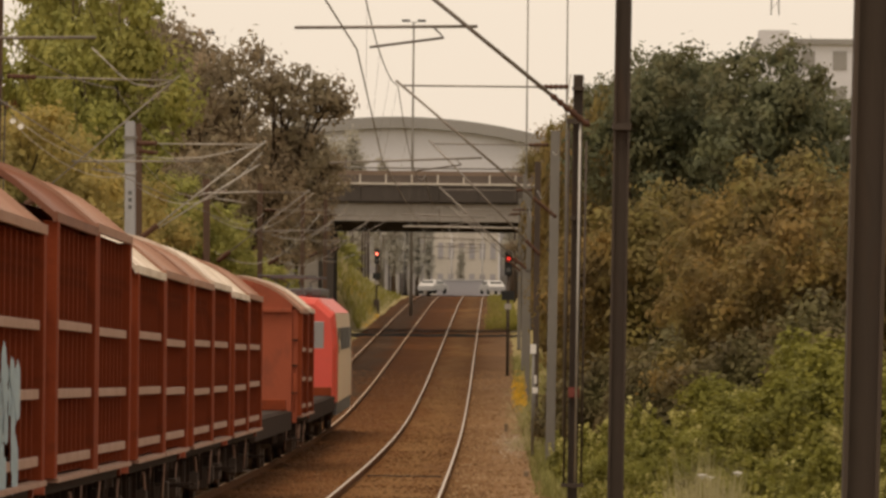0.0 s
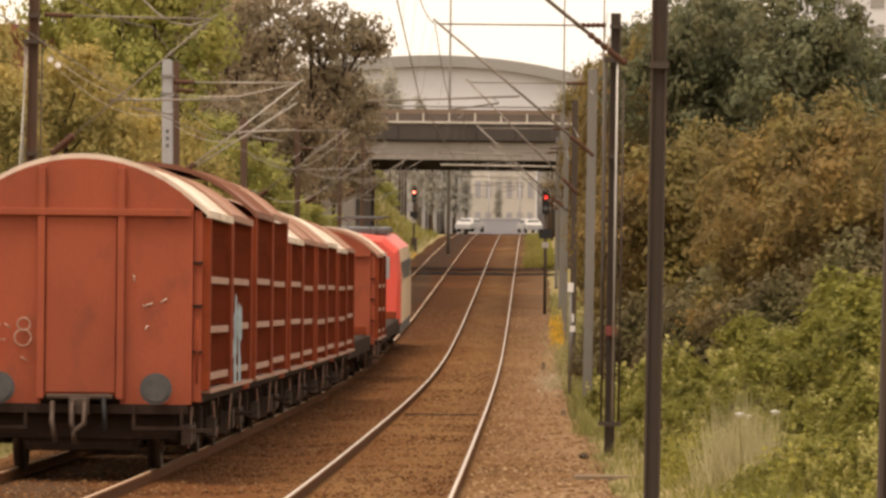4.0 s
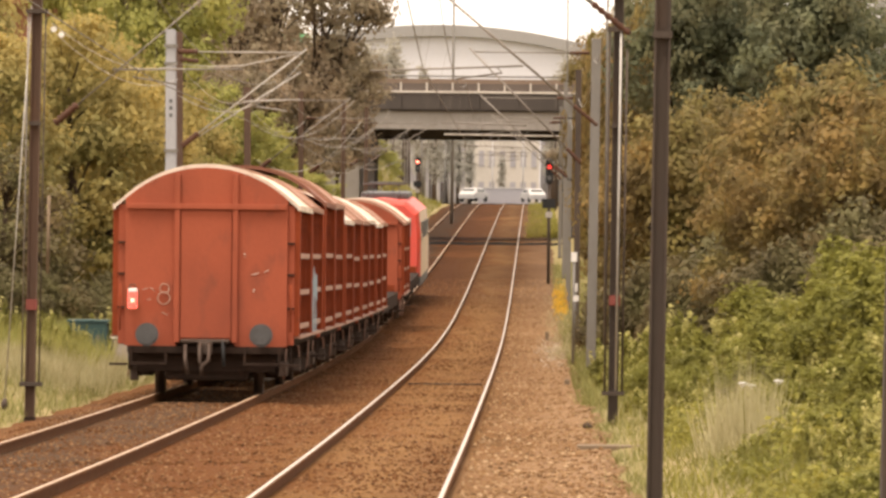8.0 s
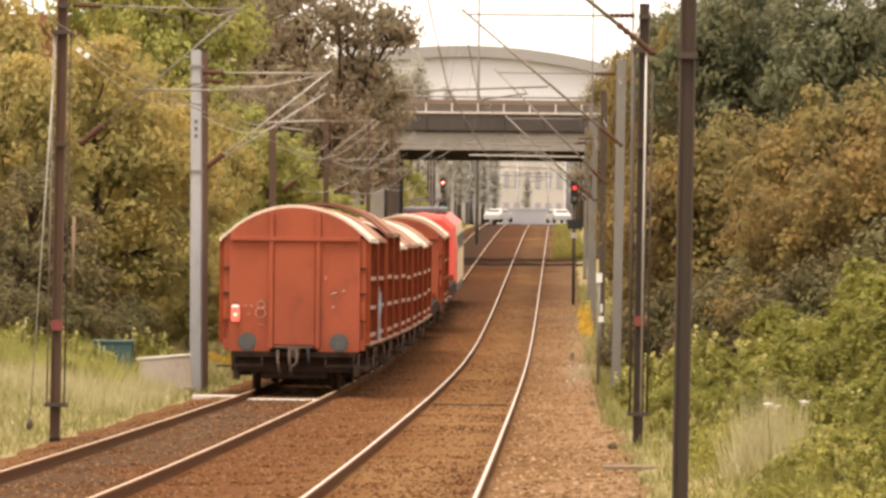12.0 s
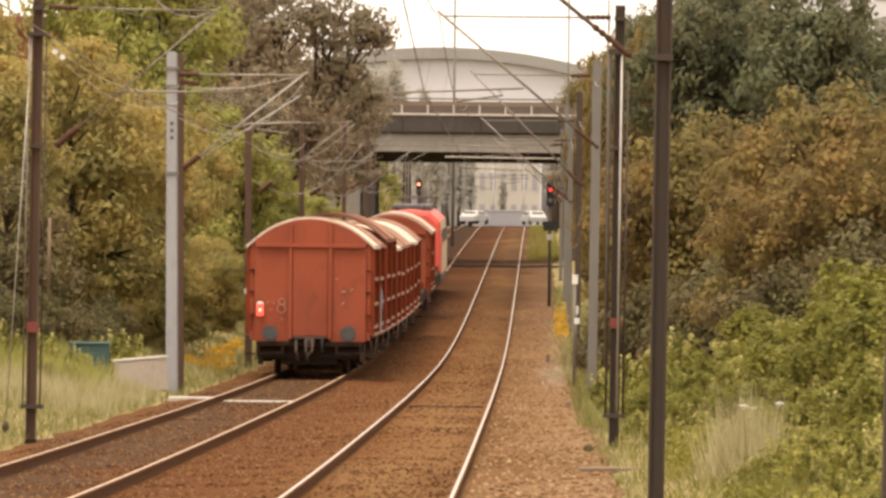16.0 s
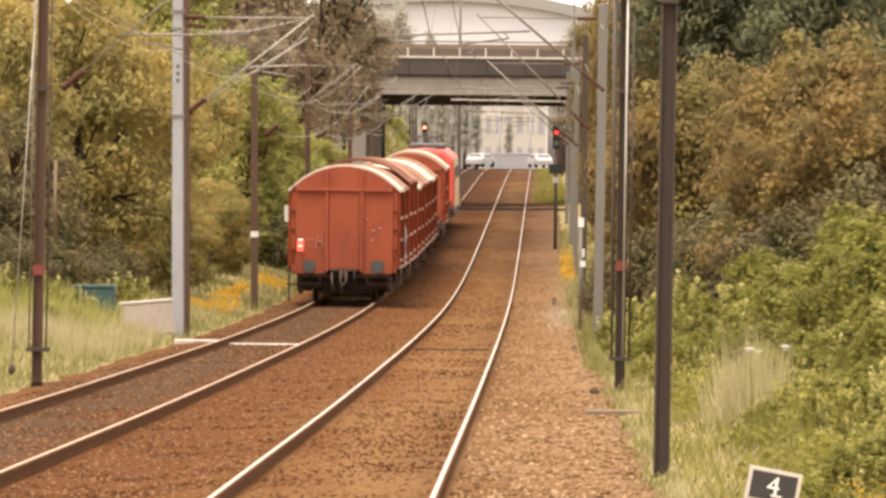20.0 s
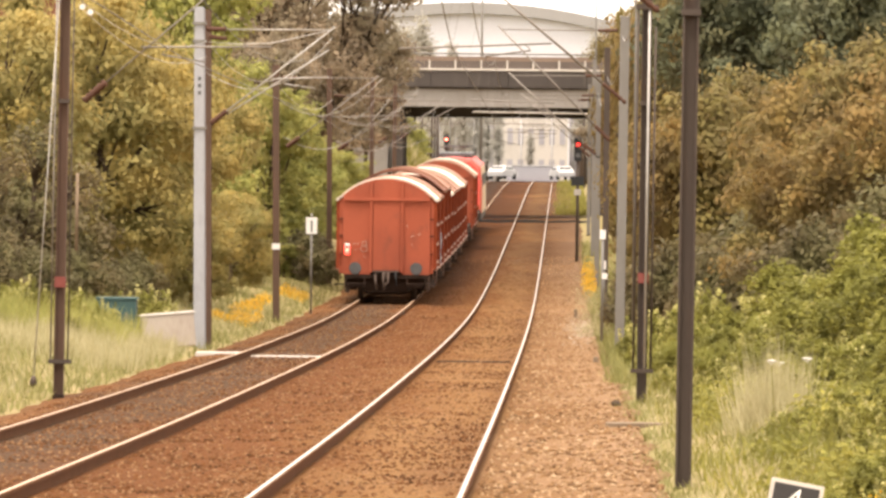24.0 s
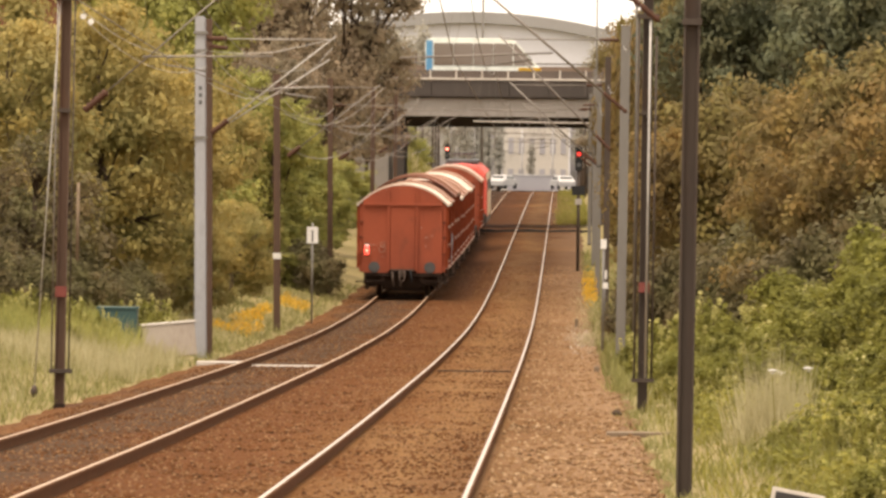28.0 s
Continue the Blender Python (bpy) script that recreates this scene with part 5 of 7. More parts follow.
for _off, _roofs, _rise, _lab in ((0.0, ("roof_white", "roof_brown"), 0.0, "last oxide-red covered wagon with a lit tail lamp"), (14.4, ("roof_dark", "roof_brown"), 0.2, "taller oxide-red covered wagon with a dark roof"),
                                  (28.8, ("roof_white", "roof_brown"), -0.05, "oxide-red covered wagon with a white and brown roof"), (43.2, ("roof_brown", "roof_white"), 0.0, "oxide-red covered wagon with a brown and white roof"),
                                  (57.6, ("roof_white", "roof_brown"), -0.02, "oxide-red covered wagon in the middle of the train"), (95.3, ("roof_brown", "roof_white"), 0.0, "shorter oxide-red covered wagon ahead of an empty flat wagon")):
    _len = 11.2 if _off > 90 else 14.4
    TRAIN.append((freight_wagon(_lab, _roofs, _rise, _off == 0.0, _len), _off, _len))
TRAIN.append((flat_wagon("low empty flat wagon between the covered wagons", 23.1), 72.1, 23.1))
TRAIN.append((flat_wagon("low empty flat wagon behind the locomotive", 27.7), 106.6, 27.7))
TRAIN.append((locomotive(), 134.4, 20.0))

# Where the train's tail stands, second by second.
TAIL = [(0, 47.2), (1, 57.13), (2, 66.61), (3, 75.69), (4, 84.39), (5, 92.75), (6.5, 104.72), (8, 116.09), (10, 130.5), (12, 144.2), (14, 157.36), (16, 170.08), (18, 182.44), (20, 194.48), (22, 206.18), (24, 217.47), (26, 228.23), (28, 238.3)]


def tail_y(t):
    """A smooth curve through TAIL."""
    ts, ys = [p[0] for p in TAIL], [p[1] for p in TAIL]
    c = np.polyfit(ts, ys, 5)
    return float(np.polyval(c, t))


# ---- road vehicles on the bridge ----
def wheel_part(e, x, y, r=0.5):
    """A road wheel on a vehicle that drives along its own +x."""
    bm = bmesh.new()
    tube(bm, [(0, -0.14, 0), (0, 0.14, 0)], r, 20)
    w = part("wheel", bm, M["tyre"], e)
    bm = bmesh.new()
    tube(bm, [(0, -0.15, 0), (0, 0.15, 0)], r * 0.55, 14)
    part("rim", bm, M["pole_grey"], w)
    w.location = (x, y, r)
    return w


def profile_body(pts, half, inset=0.12):
    """A body from its side outline, with narrower top edges."""
    bm = bmesh.new()
    a = [bm.verts.new((x, -half + (inset if z > 2.2 else 0), z)) for x, z in pts]
    b = [bm.verts.new((x, half - (inset if z > 2.2 else 0), z)) for x, z in pts]
    bm.faces.new(a)
    bm.faces.new(b[::-1])
    n = len(pts)
    for k in range(n):
        bm.faces.new((a[k], b[k], b[(k + 1) % n], a[(k + 1) % n]))
    bmesh.ops.recalc_face_normals(bm, faces=bm.faces)
    bmesh.ops.bevel(bm, geom=bm.edges[:], offset=0.07, segments=2, affect="EDGES")
    return bm


ROAD_WHEELS = []


def coach():
    """A long-distance coach, front at x = 0, driving towards +x."""
    e = empty("coach", "green and white coach driving across the bridge", "coach")
    part("body", profile_body([(-13.2, 0.35), (-13.25, 3.2), (-13.0, 3.62), (-1.2, 3.62), (-0.45, 3.35), (-0.02, 1.6), (-0.02, 0.35)], 1.27), M["coach_white"], e, "white body")
    part("flank", boxed(-13.2, -0.35, -1.285, -1.272, 0.4, 2.33), M["coach_flank"], e, "flank painted in green fading to white")
    part("roof_band", boxed(-13.1, -1.2, -1.2, -1.15, 3.2, 3.63), M["coach_top"], e, "white band above the windows, green at both ends")
    for k in range(5):
        part("side_window", boxed(-13.0 + 1.72 * k, -11.3 + 1.72 * k, -1.287, -1.273, 2.36, 3.18), M["coach_glass"], e, "dark side window")
    bm = bmesh.new()
    vs = [bm.verts.new(p) for p in ((-3.95, -1.288, 3.12), (-0.75, -1.288, 3.0), (-0.5, -1.288, 1.75), (-1.6, -1.288, 1.85), (-3.5, -1.288, 2.3))]
    bm.faces.new(vs)
    part("front_side_window", bm, M["glass"], e)
    bm = bmesh.new()
    vs = [bm.verts.new(p) for p in ((-0.06, -1.0, 1.7), (-0.06, 1.0, 1.7), (-0.45, 1.0, 3.2), (-0.45, -1.0, 3.2))]
    bm.faces.new(vs)
    part("windscreen", bm, M["glass"], e)
    part("mirror", boxed(0.05, 0.2, -1.55, -1.35, 2.2, 2.7, 0.03), M["black"], e)
    for x in (-2.9, -9.6, -11.0):
        for y in (-1.12, 1.12):
            ROAD_WHEELS.append((wheel_part(e, x, y, 0.5), x, y, 0.5, e))
    return e


def minibus():
    e = empty("minibus", "white minibus with a blue rear driving across the bridge", "minibus")
    part("body", profile_body([(-6.9, 0.35), (-6.95, 2.4), (-6.7, 2.66), (-1.9, 2.66), (-1.62, 2.52), (-0.35, 1.1), (-0.1, 0.95), (0.0, 0.7), (0.0, 0.35)], 1.0, 0.06), M["coach_white"], e, "white body")
    part("blue_rear_panel", boxed(-6.88, -6.5, -1.012, -1.003, 0.5, 2.5), M["van_blue"], e, "blue rear panel")
    for k in range(4):
        part("side_window", boxed(-6.42 + 1.18 * k, -5.28 + 1.18 * k, -1.013, -1.003, 1.02, 2.34), M["van_glass"], e, "brown-tinted window")
    bm = bmesh.new()
    bm.faces.new([bm.verts.new(p) for p in ((-1.68, -1.008, 2.34), (-1.56, -1.008, 2.34), (-0.42, -1.008, 1.06), (-1.68, -1.008, 1.02))])
    part("front_side_window", bm, M["van_glass"], e)
    bm = bmesh.new()
    bm.faces.new([bm.verts.new(p) for p in ((-1.5, -0.8, 2.42), (-1.5, 0.8, 2.42), (-0.42, 0.8, 1.2), (-0.42, -0.8, 1.2))])
    part("windscreen", bm, M["van_glass"], e)
    part("stripe", boxed(-1.4, -0.05, -1.012, -1.003, 0.74, 0.92), M["petal"], e, "yellow stripe")
    for x in (-1.2, -5.3):
        for y in (-0.9, 0.9):
            ROAD_WHEELS.append((wheel_part(e, x, y, 0.36), x, y, 0.36, e))
    return e


COACH, MINIBUS = coach(), minibus()


def coach_x(t):
    if t <= 11.0:
        return -4.97 + 14.6 * (t - 8.5)
    return 31.5 + 14.6 * (t - 11.0) * (1 - (min(t, 19.0) - 11.0) / 16.0) if t <= 19 else 31.5 + 14.6 * 8 * 0.5


def minibus_x(t):
    if t >= 25.0:
        return -1.3 + 13.6 * (t - 28.0)
    return -42.1 - 13.6 * (25.0 - max(t, 17.0)) * (1 - (25.0 - max(t, 17.0)) / 16.0)


# ---- trees and shrubs ----
RNG = np.random.default_rng(5)


def leaf_cloud(centers, spread, per, size, flat=0.75):
    """Little four-cornered leaves scattered round clump centres."""
    n = len(centers) * per
    c = np.repeat(centers, per, axis=0)
    p = c + RNG.normal(0, 1, (n, 3)) * np.repeat(spread, per)[:, None] * (1, 1, flat)
    out = (p - c) / (np.repeat(spread, per)[:, None] + 1e-6)
    nrm = 1.0 * out + np.array((0, -0.1, 0.5)) + RNG.normal(0, 0.4, (n, 3))
    nrm /= np.linalg.norm(nrm, axis=1)[:, None] + 1e-6
    u = np.cross(nrm, RNG.normal(0, 1, (n, 3)))
    u /= np.linalg.norm(u, axis=1)[:, None] + 1e-6
    w = np.cross(nrm, u)
    s = size * RNG.uniform(0.6, 1.35, n)[:, None]
    v = np.empty((n, 4, 3))
    v[:, 0], v[:, 1], v[:, 2], v[:, 3] = p - u * s, p + w * s * 0.5 + u * s * 0.1, p + u * s, p - w * s * 0.5 + u * s * 0.1
    return v.reshape(-1, 3)


def lobe_points(lobes, count, inner=0.55):
    """Clump centres in the outer part of several lobes (x, y, z, rx, ry, rz)."""
    out, vol = [], np.array([l[3] * l[4] * l[5] for l in lobes])
    vol = vol ** 0.75 / np.sum(vol ** 0.75)
    for l, w in zip(lobes, vol):
        k = max(3, int(count * w))
        d = RNG.normal(0, 1, (k, 3))
        d /= np.linalg.norm(d, axis=1)[:, None]
        r = RNG.uniform(inner ** 3, 1.0, k) ** (1 / 3)
        bump = 1 + 0.22 * np.sin(d[:, 0] * 7 + l[0]) * np.cos(d[:, 2] * 6 + l[1]) + RNG.normal(0, 0.07, k)
        out.append(np.array(l[:3]) + d * (r * bump)[:, None] * np.array(l[3:6]))
    return np.concatenate(out)


def tree_model(name, label, category, group, mat, lobes, clumps, per, size, spread, trunk_r, fork=0.35, inner=0.55, twigs=26, flat=0.8):
    """A tree or tall shrub: tapered trunk and limbs out to the lobes, and a ragged crown of leaves."""
    e = empty(name, label, category, group)
    bm = bmesh.new()
    top = max(l[2] for l in lobes)
    zf = fork * top
    sway = [(0, 0, -0.4), (0.05 * trunk_r, 0.1, zf * 0.5), (0.3 * trunk_r, -0.1, zf)]
    tube(bm, sway, [trunk_r * 1.25, trunk_r, trunk_r * 0.8], 9)
    ends = []
    for l in lobes:
        t = Vector(l[:3])
        mid = Vector(sway[-1]).lerp(t, 0.5) + Vector((0.2 * random.uniform(-1, 1), 0.2 * random.uniform(-1, 1), -0.12 * l[5]))
        tube(bm, [sway[-1], mid, t], [trunk_r * 0.62, trunk_r * 0.4, trunk_r * 0.16], 7)
        for k in range(max(3, twigs // len(lobes))):
            d = Vector((random.gauss(0, 1), random.gauss(0, 1), random.gauss(0.3, 0.8))).normalized()
            q = t + Vector((d.x * l[3], d.y * l[4], d.z * l[5])) * random.uniform(0.7, 1.0)
            st = mid.lerp(t, random.uniform(0.1, 0.9))
            tube(bm, [st, st.lerp(q, 0.5) + Vector((0, 0, 0.15)), q], [trunk_r * 0.2, trunk_r * 0.12, trunk_r * 0.04], 5)
            ends.append(q)
    part("trunk", bm, M["bark"], e, "rough brown trunk with limbs")
    c = np.concatenate([lobe_points(lobes, clumps, inner), np.array([tuple(q) for q in ends])])
    sp = RNG.uniform(0.6, 1.3, len(c)) * spread
    o = new("crown", fast_mesh("crown", leaf_cloud(c, sp, per, size, flat), 4, M[mat]))
    o.parent = e
    return e


def sprigs(e, count, radius, low, high, size, mat="sprig"):
    """Upright shoots with leaves all along them, as one part of a plant."""
    bm, pts, wid = bmesh.new(), [], []
    for k in range(count):
        a, r, h = random.uniform(0, 6.28), radius * math.sqrt(random.random()), random.uniform(low, high)
        x, y, lx, ly = r * math.cos(a), r * math.sin(a), random.gauss(0, 0.14), random.gauss(0, 0.14)
        h *= 1 - 0.45 * (r / radius) ** 2
        tube(bm, [(x, y, 0), (x + lx * 0.4, y + ly * 0.4, h * 0.6), (x + lx, y + ly, h)], [0.012, 0.008, 0.004], 4, False)
        for j in range(12):
            u = 0.25 + 0.75 * j / 11
            pts.append((x + lx * u * u, y + ly * u * u, h * u))
            wid.append(size * (1.3 - 0.7 * u))
    part("stem", bm, M["bark"], e, "thin stems")
    o = new("young_growth", fast_mesh("young_growth", leaf_cloud(np.array(pts), np.array(wid), 5, size * 1.12, 0.8), 4, M[mat]))
    o.parent = e
    if mat == "sprig":
        o["label"] = "pale young shoots"


def at(e, x, y, rz=0.0, sc=(1, 1, 1), dz=0.0):
    e.matrix_basis = pose(x, y, ground_z(x, y) + dz, 0, 0, rz) @ Matrix.Diagonal((*sc, 1))
    return e


def more(e, x, y, rz=0.0, sc=(1, 1, 1), dz=0.0, label=""):
    o = copy_thing(e, Matrix.Identity(4))
    at(o, x, y, rz, sc, dz)
    if label:
        o["label"] = label
    return o


def build_trees():
    # right: rusty scrub trees above the masts
    rust = tree_model("scrub_tree", "rusty brown scrub tree with dense ragged foliage", "tree", "rusty scrub trees", "rust",
                      [(0, 0, 4.5, 1.9, 1.9, 1.3), (-1.5, 0.4, 3.2, 1.4, 1.5, 1.3), (1.6, -0.3, 3.4, 1.5, 1.5, 1.4), (0.4, -1.0, 2.2, 1.9, 1.4, 1.2), (-0.6, -0.8, 3.8, 1.2, 1.2, 1.1), (1.0, 0.5, 1.4, 1.6, 1.4, 1.1), (-1.2, -0.6, 1.5, 1.4, 1.2, 1.1)],
                      170, 95, 0.1, 0.27, 0.13, inner=0.5, twigs=48)
    at(rust, 4.1, 172, 0, (1, 1, 1.0))
    for x, y, rz, sx, sz in ((6.6, 170, 80, 1.0, 1.02), (9.4, 168, 150, 1.1, 1.0), (3.9, 200, 210, 0.95, 1.05), (5.9, 196, 300, 1.0, 1.1), (8.6, 192, 30, 1.1, 1.15), (3.7, 228, 100, 0.85, 1.0), (12.2, 185, 260, 1.1, 1.1), (5.4, 148, 130, 0.8, 0.72),
                             (8.0, 146, 190, 0.9, 0.8), (3.6, 262, 20, 0.75, 1.0), (5.6, 255, 70, 1.0, 1.15), (3.9, 300, 160, 0.8, 1.05), (2.7, 256, 50, 0.55, 1.8), (3.9, 247, 190, 0.7, 1.88)):
        more(rust, x, y, rz, (sx, sx, sz))
    deep = tree_model("broadleaf_tree", "tall dark green broadleaf tree behind the scrub", "tree", "dark green trees", "deep",
                      [(0, 0, 8.5, 2.0, 2.0, 1.6), (-1.9, 0.3, 6.7, 1.7, 1.7, 1.5), (2.0, -0.3, 7.1, 1.8, 1.7, 1.6), (0.2, -1.2, 5.2, 2.3, 1.7, 1.5), (-1.0, -0.6, 7.8, 1.3, 1.3, 1.1), (1.2, 0.4, 4.0, 1.8, 1.6, 1.4)], 165, 95, 0.12, 0.29, 0.24, inner=0.6, twigs=48)
    at(deep, 6.2, 236, 0, (1, 1, 1.12))
    for x, y, rz, sx, sz in ((9.4, 232, 70, 1.0, 0.96), (13.2, 238, 140, 1.1, 0.76), (11.2, 262, 280, 1.2, 0.85), (7.8, 270, 30, 1.1, 0.97), (16.5, 255, 100, 1.2, 0.75), (5.3, 320, 60, 0.8, 1.1), (9.0, 335, 120, 1.2, 1.2)):
        more(deep, x, y, rz, (sx, sx, sz * 1.13))
    # right foreground: lime green bushes on the bank
    lime = tree_model("bush", "leafy lime green bush on the bank", "bush", "lime green bushes", "lime",
                      [(0, 0, 0.95, 0.75, 0.9, 0.7), (-0.6, 0.2, 0.65, 0.55, 0.6, 0.6), (0.65, -0.2, 0.7, 0.6, 0.6, 0.65), (0.1, -0.5, 0.45, 0.8, 0.5, 0.5), (-0.3, 0.4, 1.2, 0.3, 0.35, 0.45), (0.45, 0.3, 1.25, 0.28, 0.3, 0.5), (0, 0, 0.2, 0.95, 0.8, 0.3)], 120, 42, 0.06, 0.1, 0.04, 0.3, 0.45, twigs=60, flat=1.3)
    sprigs(lime, 46, 0.95, 0.9, 1.55, 0.05)
    at(lime, 2.23, 98.7, 0, (0.42, 0.42, 0.42))
    for x, y, rz, s in ((2.77, 98.7, 97, 0.42), (2.9, 95.3, 60, 0.53), (3.5, 95.5, 157, 0.53), (3.84, 101.0, 130, 0.78), (4.56, 100.4, 227, 0.78), (5.3, 98.0, 200, 1.01), (3.03, 86.6, 20, 0.38), (3.57, 86.5, 117, 0.38), (3.87, 85.0, 330, 0.64), (4.53, 86.6, 67, 0.64), (5.2, 85.4, 95, 0.9), (2.08, 111.3, 170, 0.44), (2.56, 113.0, 267, 0.44), (2.87, 114.7, 220, 0.58), (3.53, 112.3, 317, 0.58), (4.4, 113.7, 40, 1.01), (5.8, 112.6, 110, 1.17), (3.26, 73.2, 300, 0.36), (3.74, 73.2, 37, 0.36), (4.0, 74.8, 150, 0.58), (4.6, 73.9, 247, 0.58), (3.73, 66.4, 75, 0.37), (4.27, 64.4, 172, 0.37), (1.81, 121.1, 300, 0.38), (2.23, 123.0, 37, 0.38), (2.67, 125.8, 20, 0.58), (3.33, 128.1, 117, 0.58), (4.6, 133.0, 80, 1.01), (6.5, 129.0, 140, 1.25), (4.84, 77.5, 210, 0.78), (5.56, 77.3, 307, 0.78), (2.76, 91.1, 260, 0.35), (3.24, 94.3, 357, 0.35), (3.43, 83.4, 120, 0.43), (3.97, 80.8, 217, 0.43), (2.16, 106.3, 330, 0.42), (2.64, 104.9, 67, 0.42), (3.9, 103.3, 15, 0.76), (4.9, 102.9, 75, 1.01), (2.5, 52.0, 40, 0.34), (2.15, 50.0, 130, 0.24), (2.85, 54.0, 250, 0.38)):
        more(lime, x, y, rz, (s * random.uniform(0.9, 1.15), s * random.uniform(0.9, 1.15), s * random.uniform(0.66, 0.86)))
    for x, y, rz, s in ((1.75, 143, 20, 0.55), (2.3, 150, 110, 0.7), (3.0, 147, 200, 0.8), (1.8, 157, 300, 0.6), (2.6, 163, 60, 0.85), (3.6, 156, 150, 1.0), (1.9, 172, 250, 0.6), (2.2, 182, 330, 0.7)):
        more(lime, x, y, rz, (s * 0.8, s * 0.8, s * 0.32))
    for x, y, rz, s in ((-11.55, 143, 40, 0.45), (-12.3, 141, 150, 0.5), (-11.0, 146, 260, 0.35), (-10.9, 141, 80, 0.22)):
        more(lime, x, y, rz, (s, s, s * 0.85), label="low olive green bush in the verge grass")
    # Thickets mostly added as dark fill where shade lies under the trees
    thicket = tree_model("thicket", "thicket coloured dark to stand in for shade under the trees", "bush", "dark thickets", "umber",
                         [(0, 0, 1.3, 1.1, 1.1, 0.8), (-0.9, 0.2, 0.9, 0.9, 0.8, 0.7), (0.9, -0.2, 1.0, 0.9, 0.8, 0.7), (0.1, -0.5, 0.5, 1.3, 0.7, 0.5)], 110, 60, 0.08, 0.22, 0.07, 0.3, 0.5, twigs=44)
    at(thicket, 3.0, 163, 0, (0.95, 0.95, 0.95))
    for x, y, rz, s in ((4.4, 160, 70, 1.1), (6.0, 157, 140, 1.25), (7.6, 155, 210, 1.3), (2.3, 176, 280, 0.85), (3.7, 150, 330, 0.8), (5.2, 143, 20, 0.9), (6.8, 140, 100, 1.1), (-12.2, 167, 40, 0.7), (-13.6, 160, 130, 0.75), (-11.0, 176, 250, 0.6), (-15.0, 156, 310, 1.05), (-16.4, 152, 90, 1.3), (-13.2, 166, 200, 1.2), (-11.9, 151, 20, 0.6), (-12.7, 148, 100, 0.7), (-11.3, 158, 220, 0.62), (-10.6, 165, 300, 0.5), (-8.95, 240, 150, 0.75), (-9.4, 246, 30, 0.8)):
        more(thicket, x, y, rz, (s, s, s))
    weed = empty("weed", "upright leafy green weed on the bank", "plant", "bank weeds")
    sprigs(weed, 60, 0.8, 0.5, 1.5, 0.055, "lime")
    sprigs(weed, 22, 0.7, 0.8, 1.7, 0.05)
    at(weed, 2.6, 53.5, 0, (0.26, 0.26, 0.26))
    for x, y, rz, s in ((2.39, 84.8, 250, 0.28), (2.81, 86.6, 347, 0.28), (3.04, 66.3, 10, 0.22), (3.3, 69.4, 107, 0.22), (3.56, 67.2, 204, 0.22), (2.66, 78.1, 190, 0.22), (2.9, 82.4, 287, 0.22), (3.14, 81.8, 24, 0.22), (2.65, 62.4, 45, 0.16), (2.95, 63.4, 142, 0.16), (3.32, 59.6, 15, 0.25), (3.6, 59.7, 112, 0.25), (3.88, 57.1, 209, 0.25), (2.48, 74.9, 140, 0.19), (2.7, 74.8, 237, 0.19), (2.92, 70.0, 334, 0.19), (2.07, 91.8, 100, 0.22), (2.37, 92.2, 197, 0.22), (2.34, 67.9, 30, 0.12), (2.6, 70.5, 127, 0.12), (1.92, 100.0, 10, 0.26), (2.22, 102.0, 107, 0.26), (2.21, 63.4, 200, 0.12), (2.43, 65.5, 297, 0.12), (2.95, 56.0, 40, 0.3), (3.3, 54.0, 120, 0.34), (3.7, 60.5, 70, 0.42), (3.45, 64.0, 220, 0.4), (2.75, 59.0, 10, 0.26), (3.05, 61.8, 300, 0.34), (3.9, 66.0, 150, 0.5), (2.35, 82.0, 200, 0.22), (2.0, 96.0, 60, 0.24), (1.75, 108.0, 20, 0.24), (1.62, 118.0, 90, 0.3), (1.7, 127.0, 33, 0.4), (1.75, 138.0, 133, 0.5), (2.3, 142.0, 233, 0.6), (3.0, 139.0, 73, 0.7)):
        s *= 1.25
        more(weed, x, y, rz, (s * random.uniform(0.9, 1.3), s * random.uniform(0.9, 1.3), s * random.uniform(0.75, 1.1)))
    for x, y, rz, s in ((-8.95, 150.5, 30, 0.75), (-9.3, 149.0, 120, 0.7), (-9.7, 143.5, 310, 0.5), (-10.4, 144.0, 60, 0.6), (-11.2, 142.0, 160, 0.6), (-9.4, 138.0, 20, 0.35), (-10.0, 136.0, 200, 0.4)):
        more(weed, x, y, rz, (s, s, s), label="leafy green weed in the grass by the low wall")
    # left: olive-yellow trees, a fresh green one, a dark one by the bridge
    olive = tree_model("olive_tree", "olive-yellow broad tree with dense leaves on the verge", "tree", "olive-yellow trees", "olive",
                       [(0, 0, 6.4, 2.0, 1.9, 1.5), (-2.0, 0.3, 5.1, 1.7, 1.7, 1.4), (1.9, -0.2, 4.8, 1.7, 1.6, 1.5), (0.3, -1.0, 3.5, 2.0, 1.5, 1.4), (-1.4, -0.6, 2.4, 1.7, 1.4, 1.2), (1.6, -0.6, 2.2, 1.6, 1.4, 1.2), (0.0, -0.9, 1.3, 2.0, 1.3, 0.9)], 210, 95, 0.1, 0.28, 0.2, inner=0.5, twigs=48)
    at(olive, -12.4, 180, 0, (1, 1, 1))
    for x, y, rz, sx, sz in ((-15.2, 176, 80, 1.0, 1.05), (-17.8, 182, 160, 1.05, 0.84), (-10.9, 196, 240, 0.75, 0.9), (-13.5, 200, 310, 1.0, 1.0), (-20.5, 178, 40, 1.1, 0.8), 
                             (-10.3, 212, 140, 0.5, 0.4), (-11.6, 188, 20, 0.8, 0.82), (-13.9, 169, 70, 0.9, 0.85), (-10.0, 184, 10, 0.4, 0.36)):
        more(olive, x, y, rz, (sx, sx, sz))
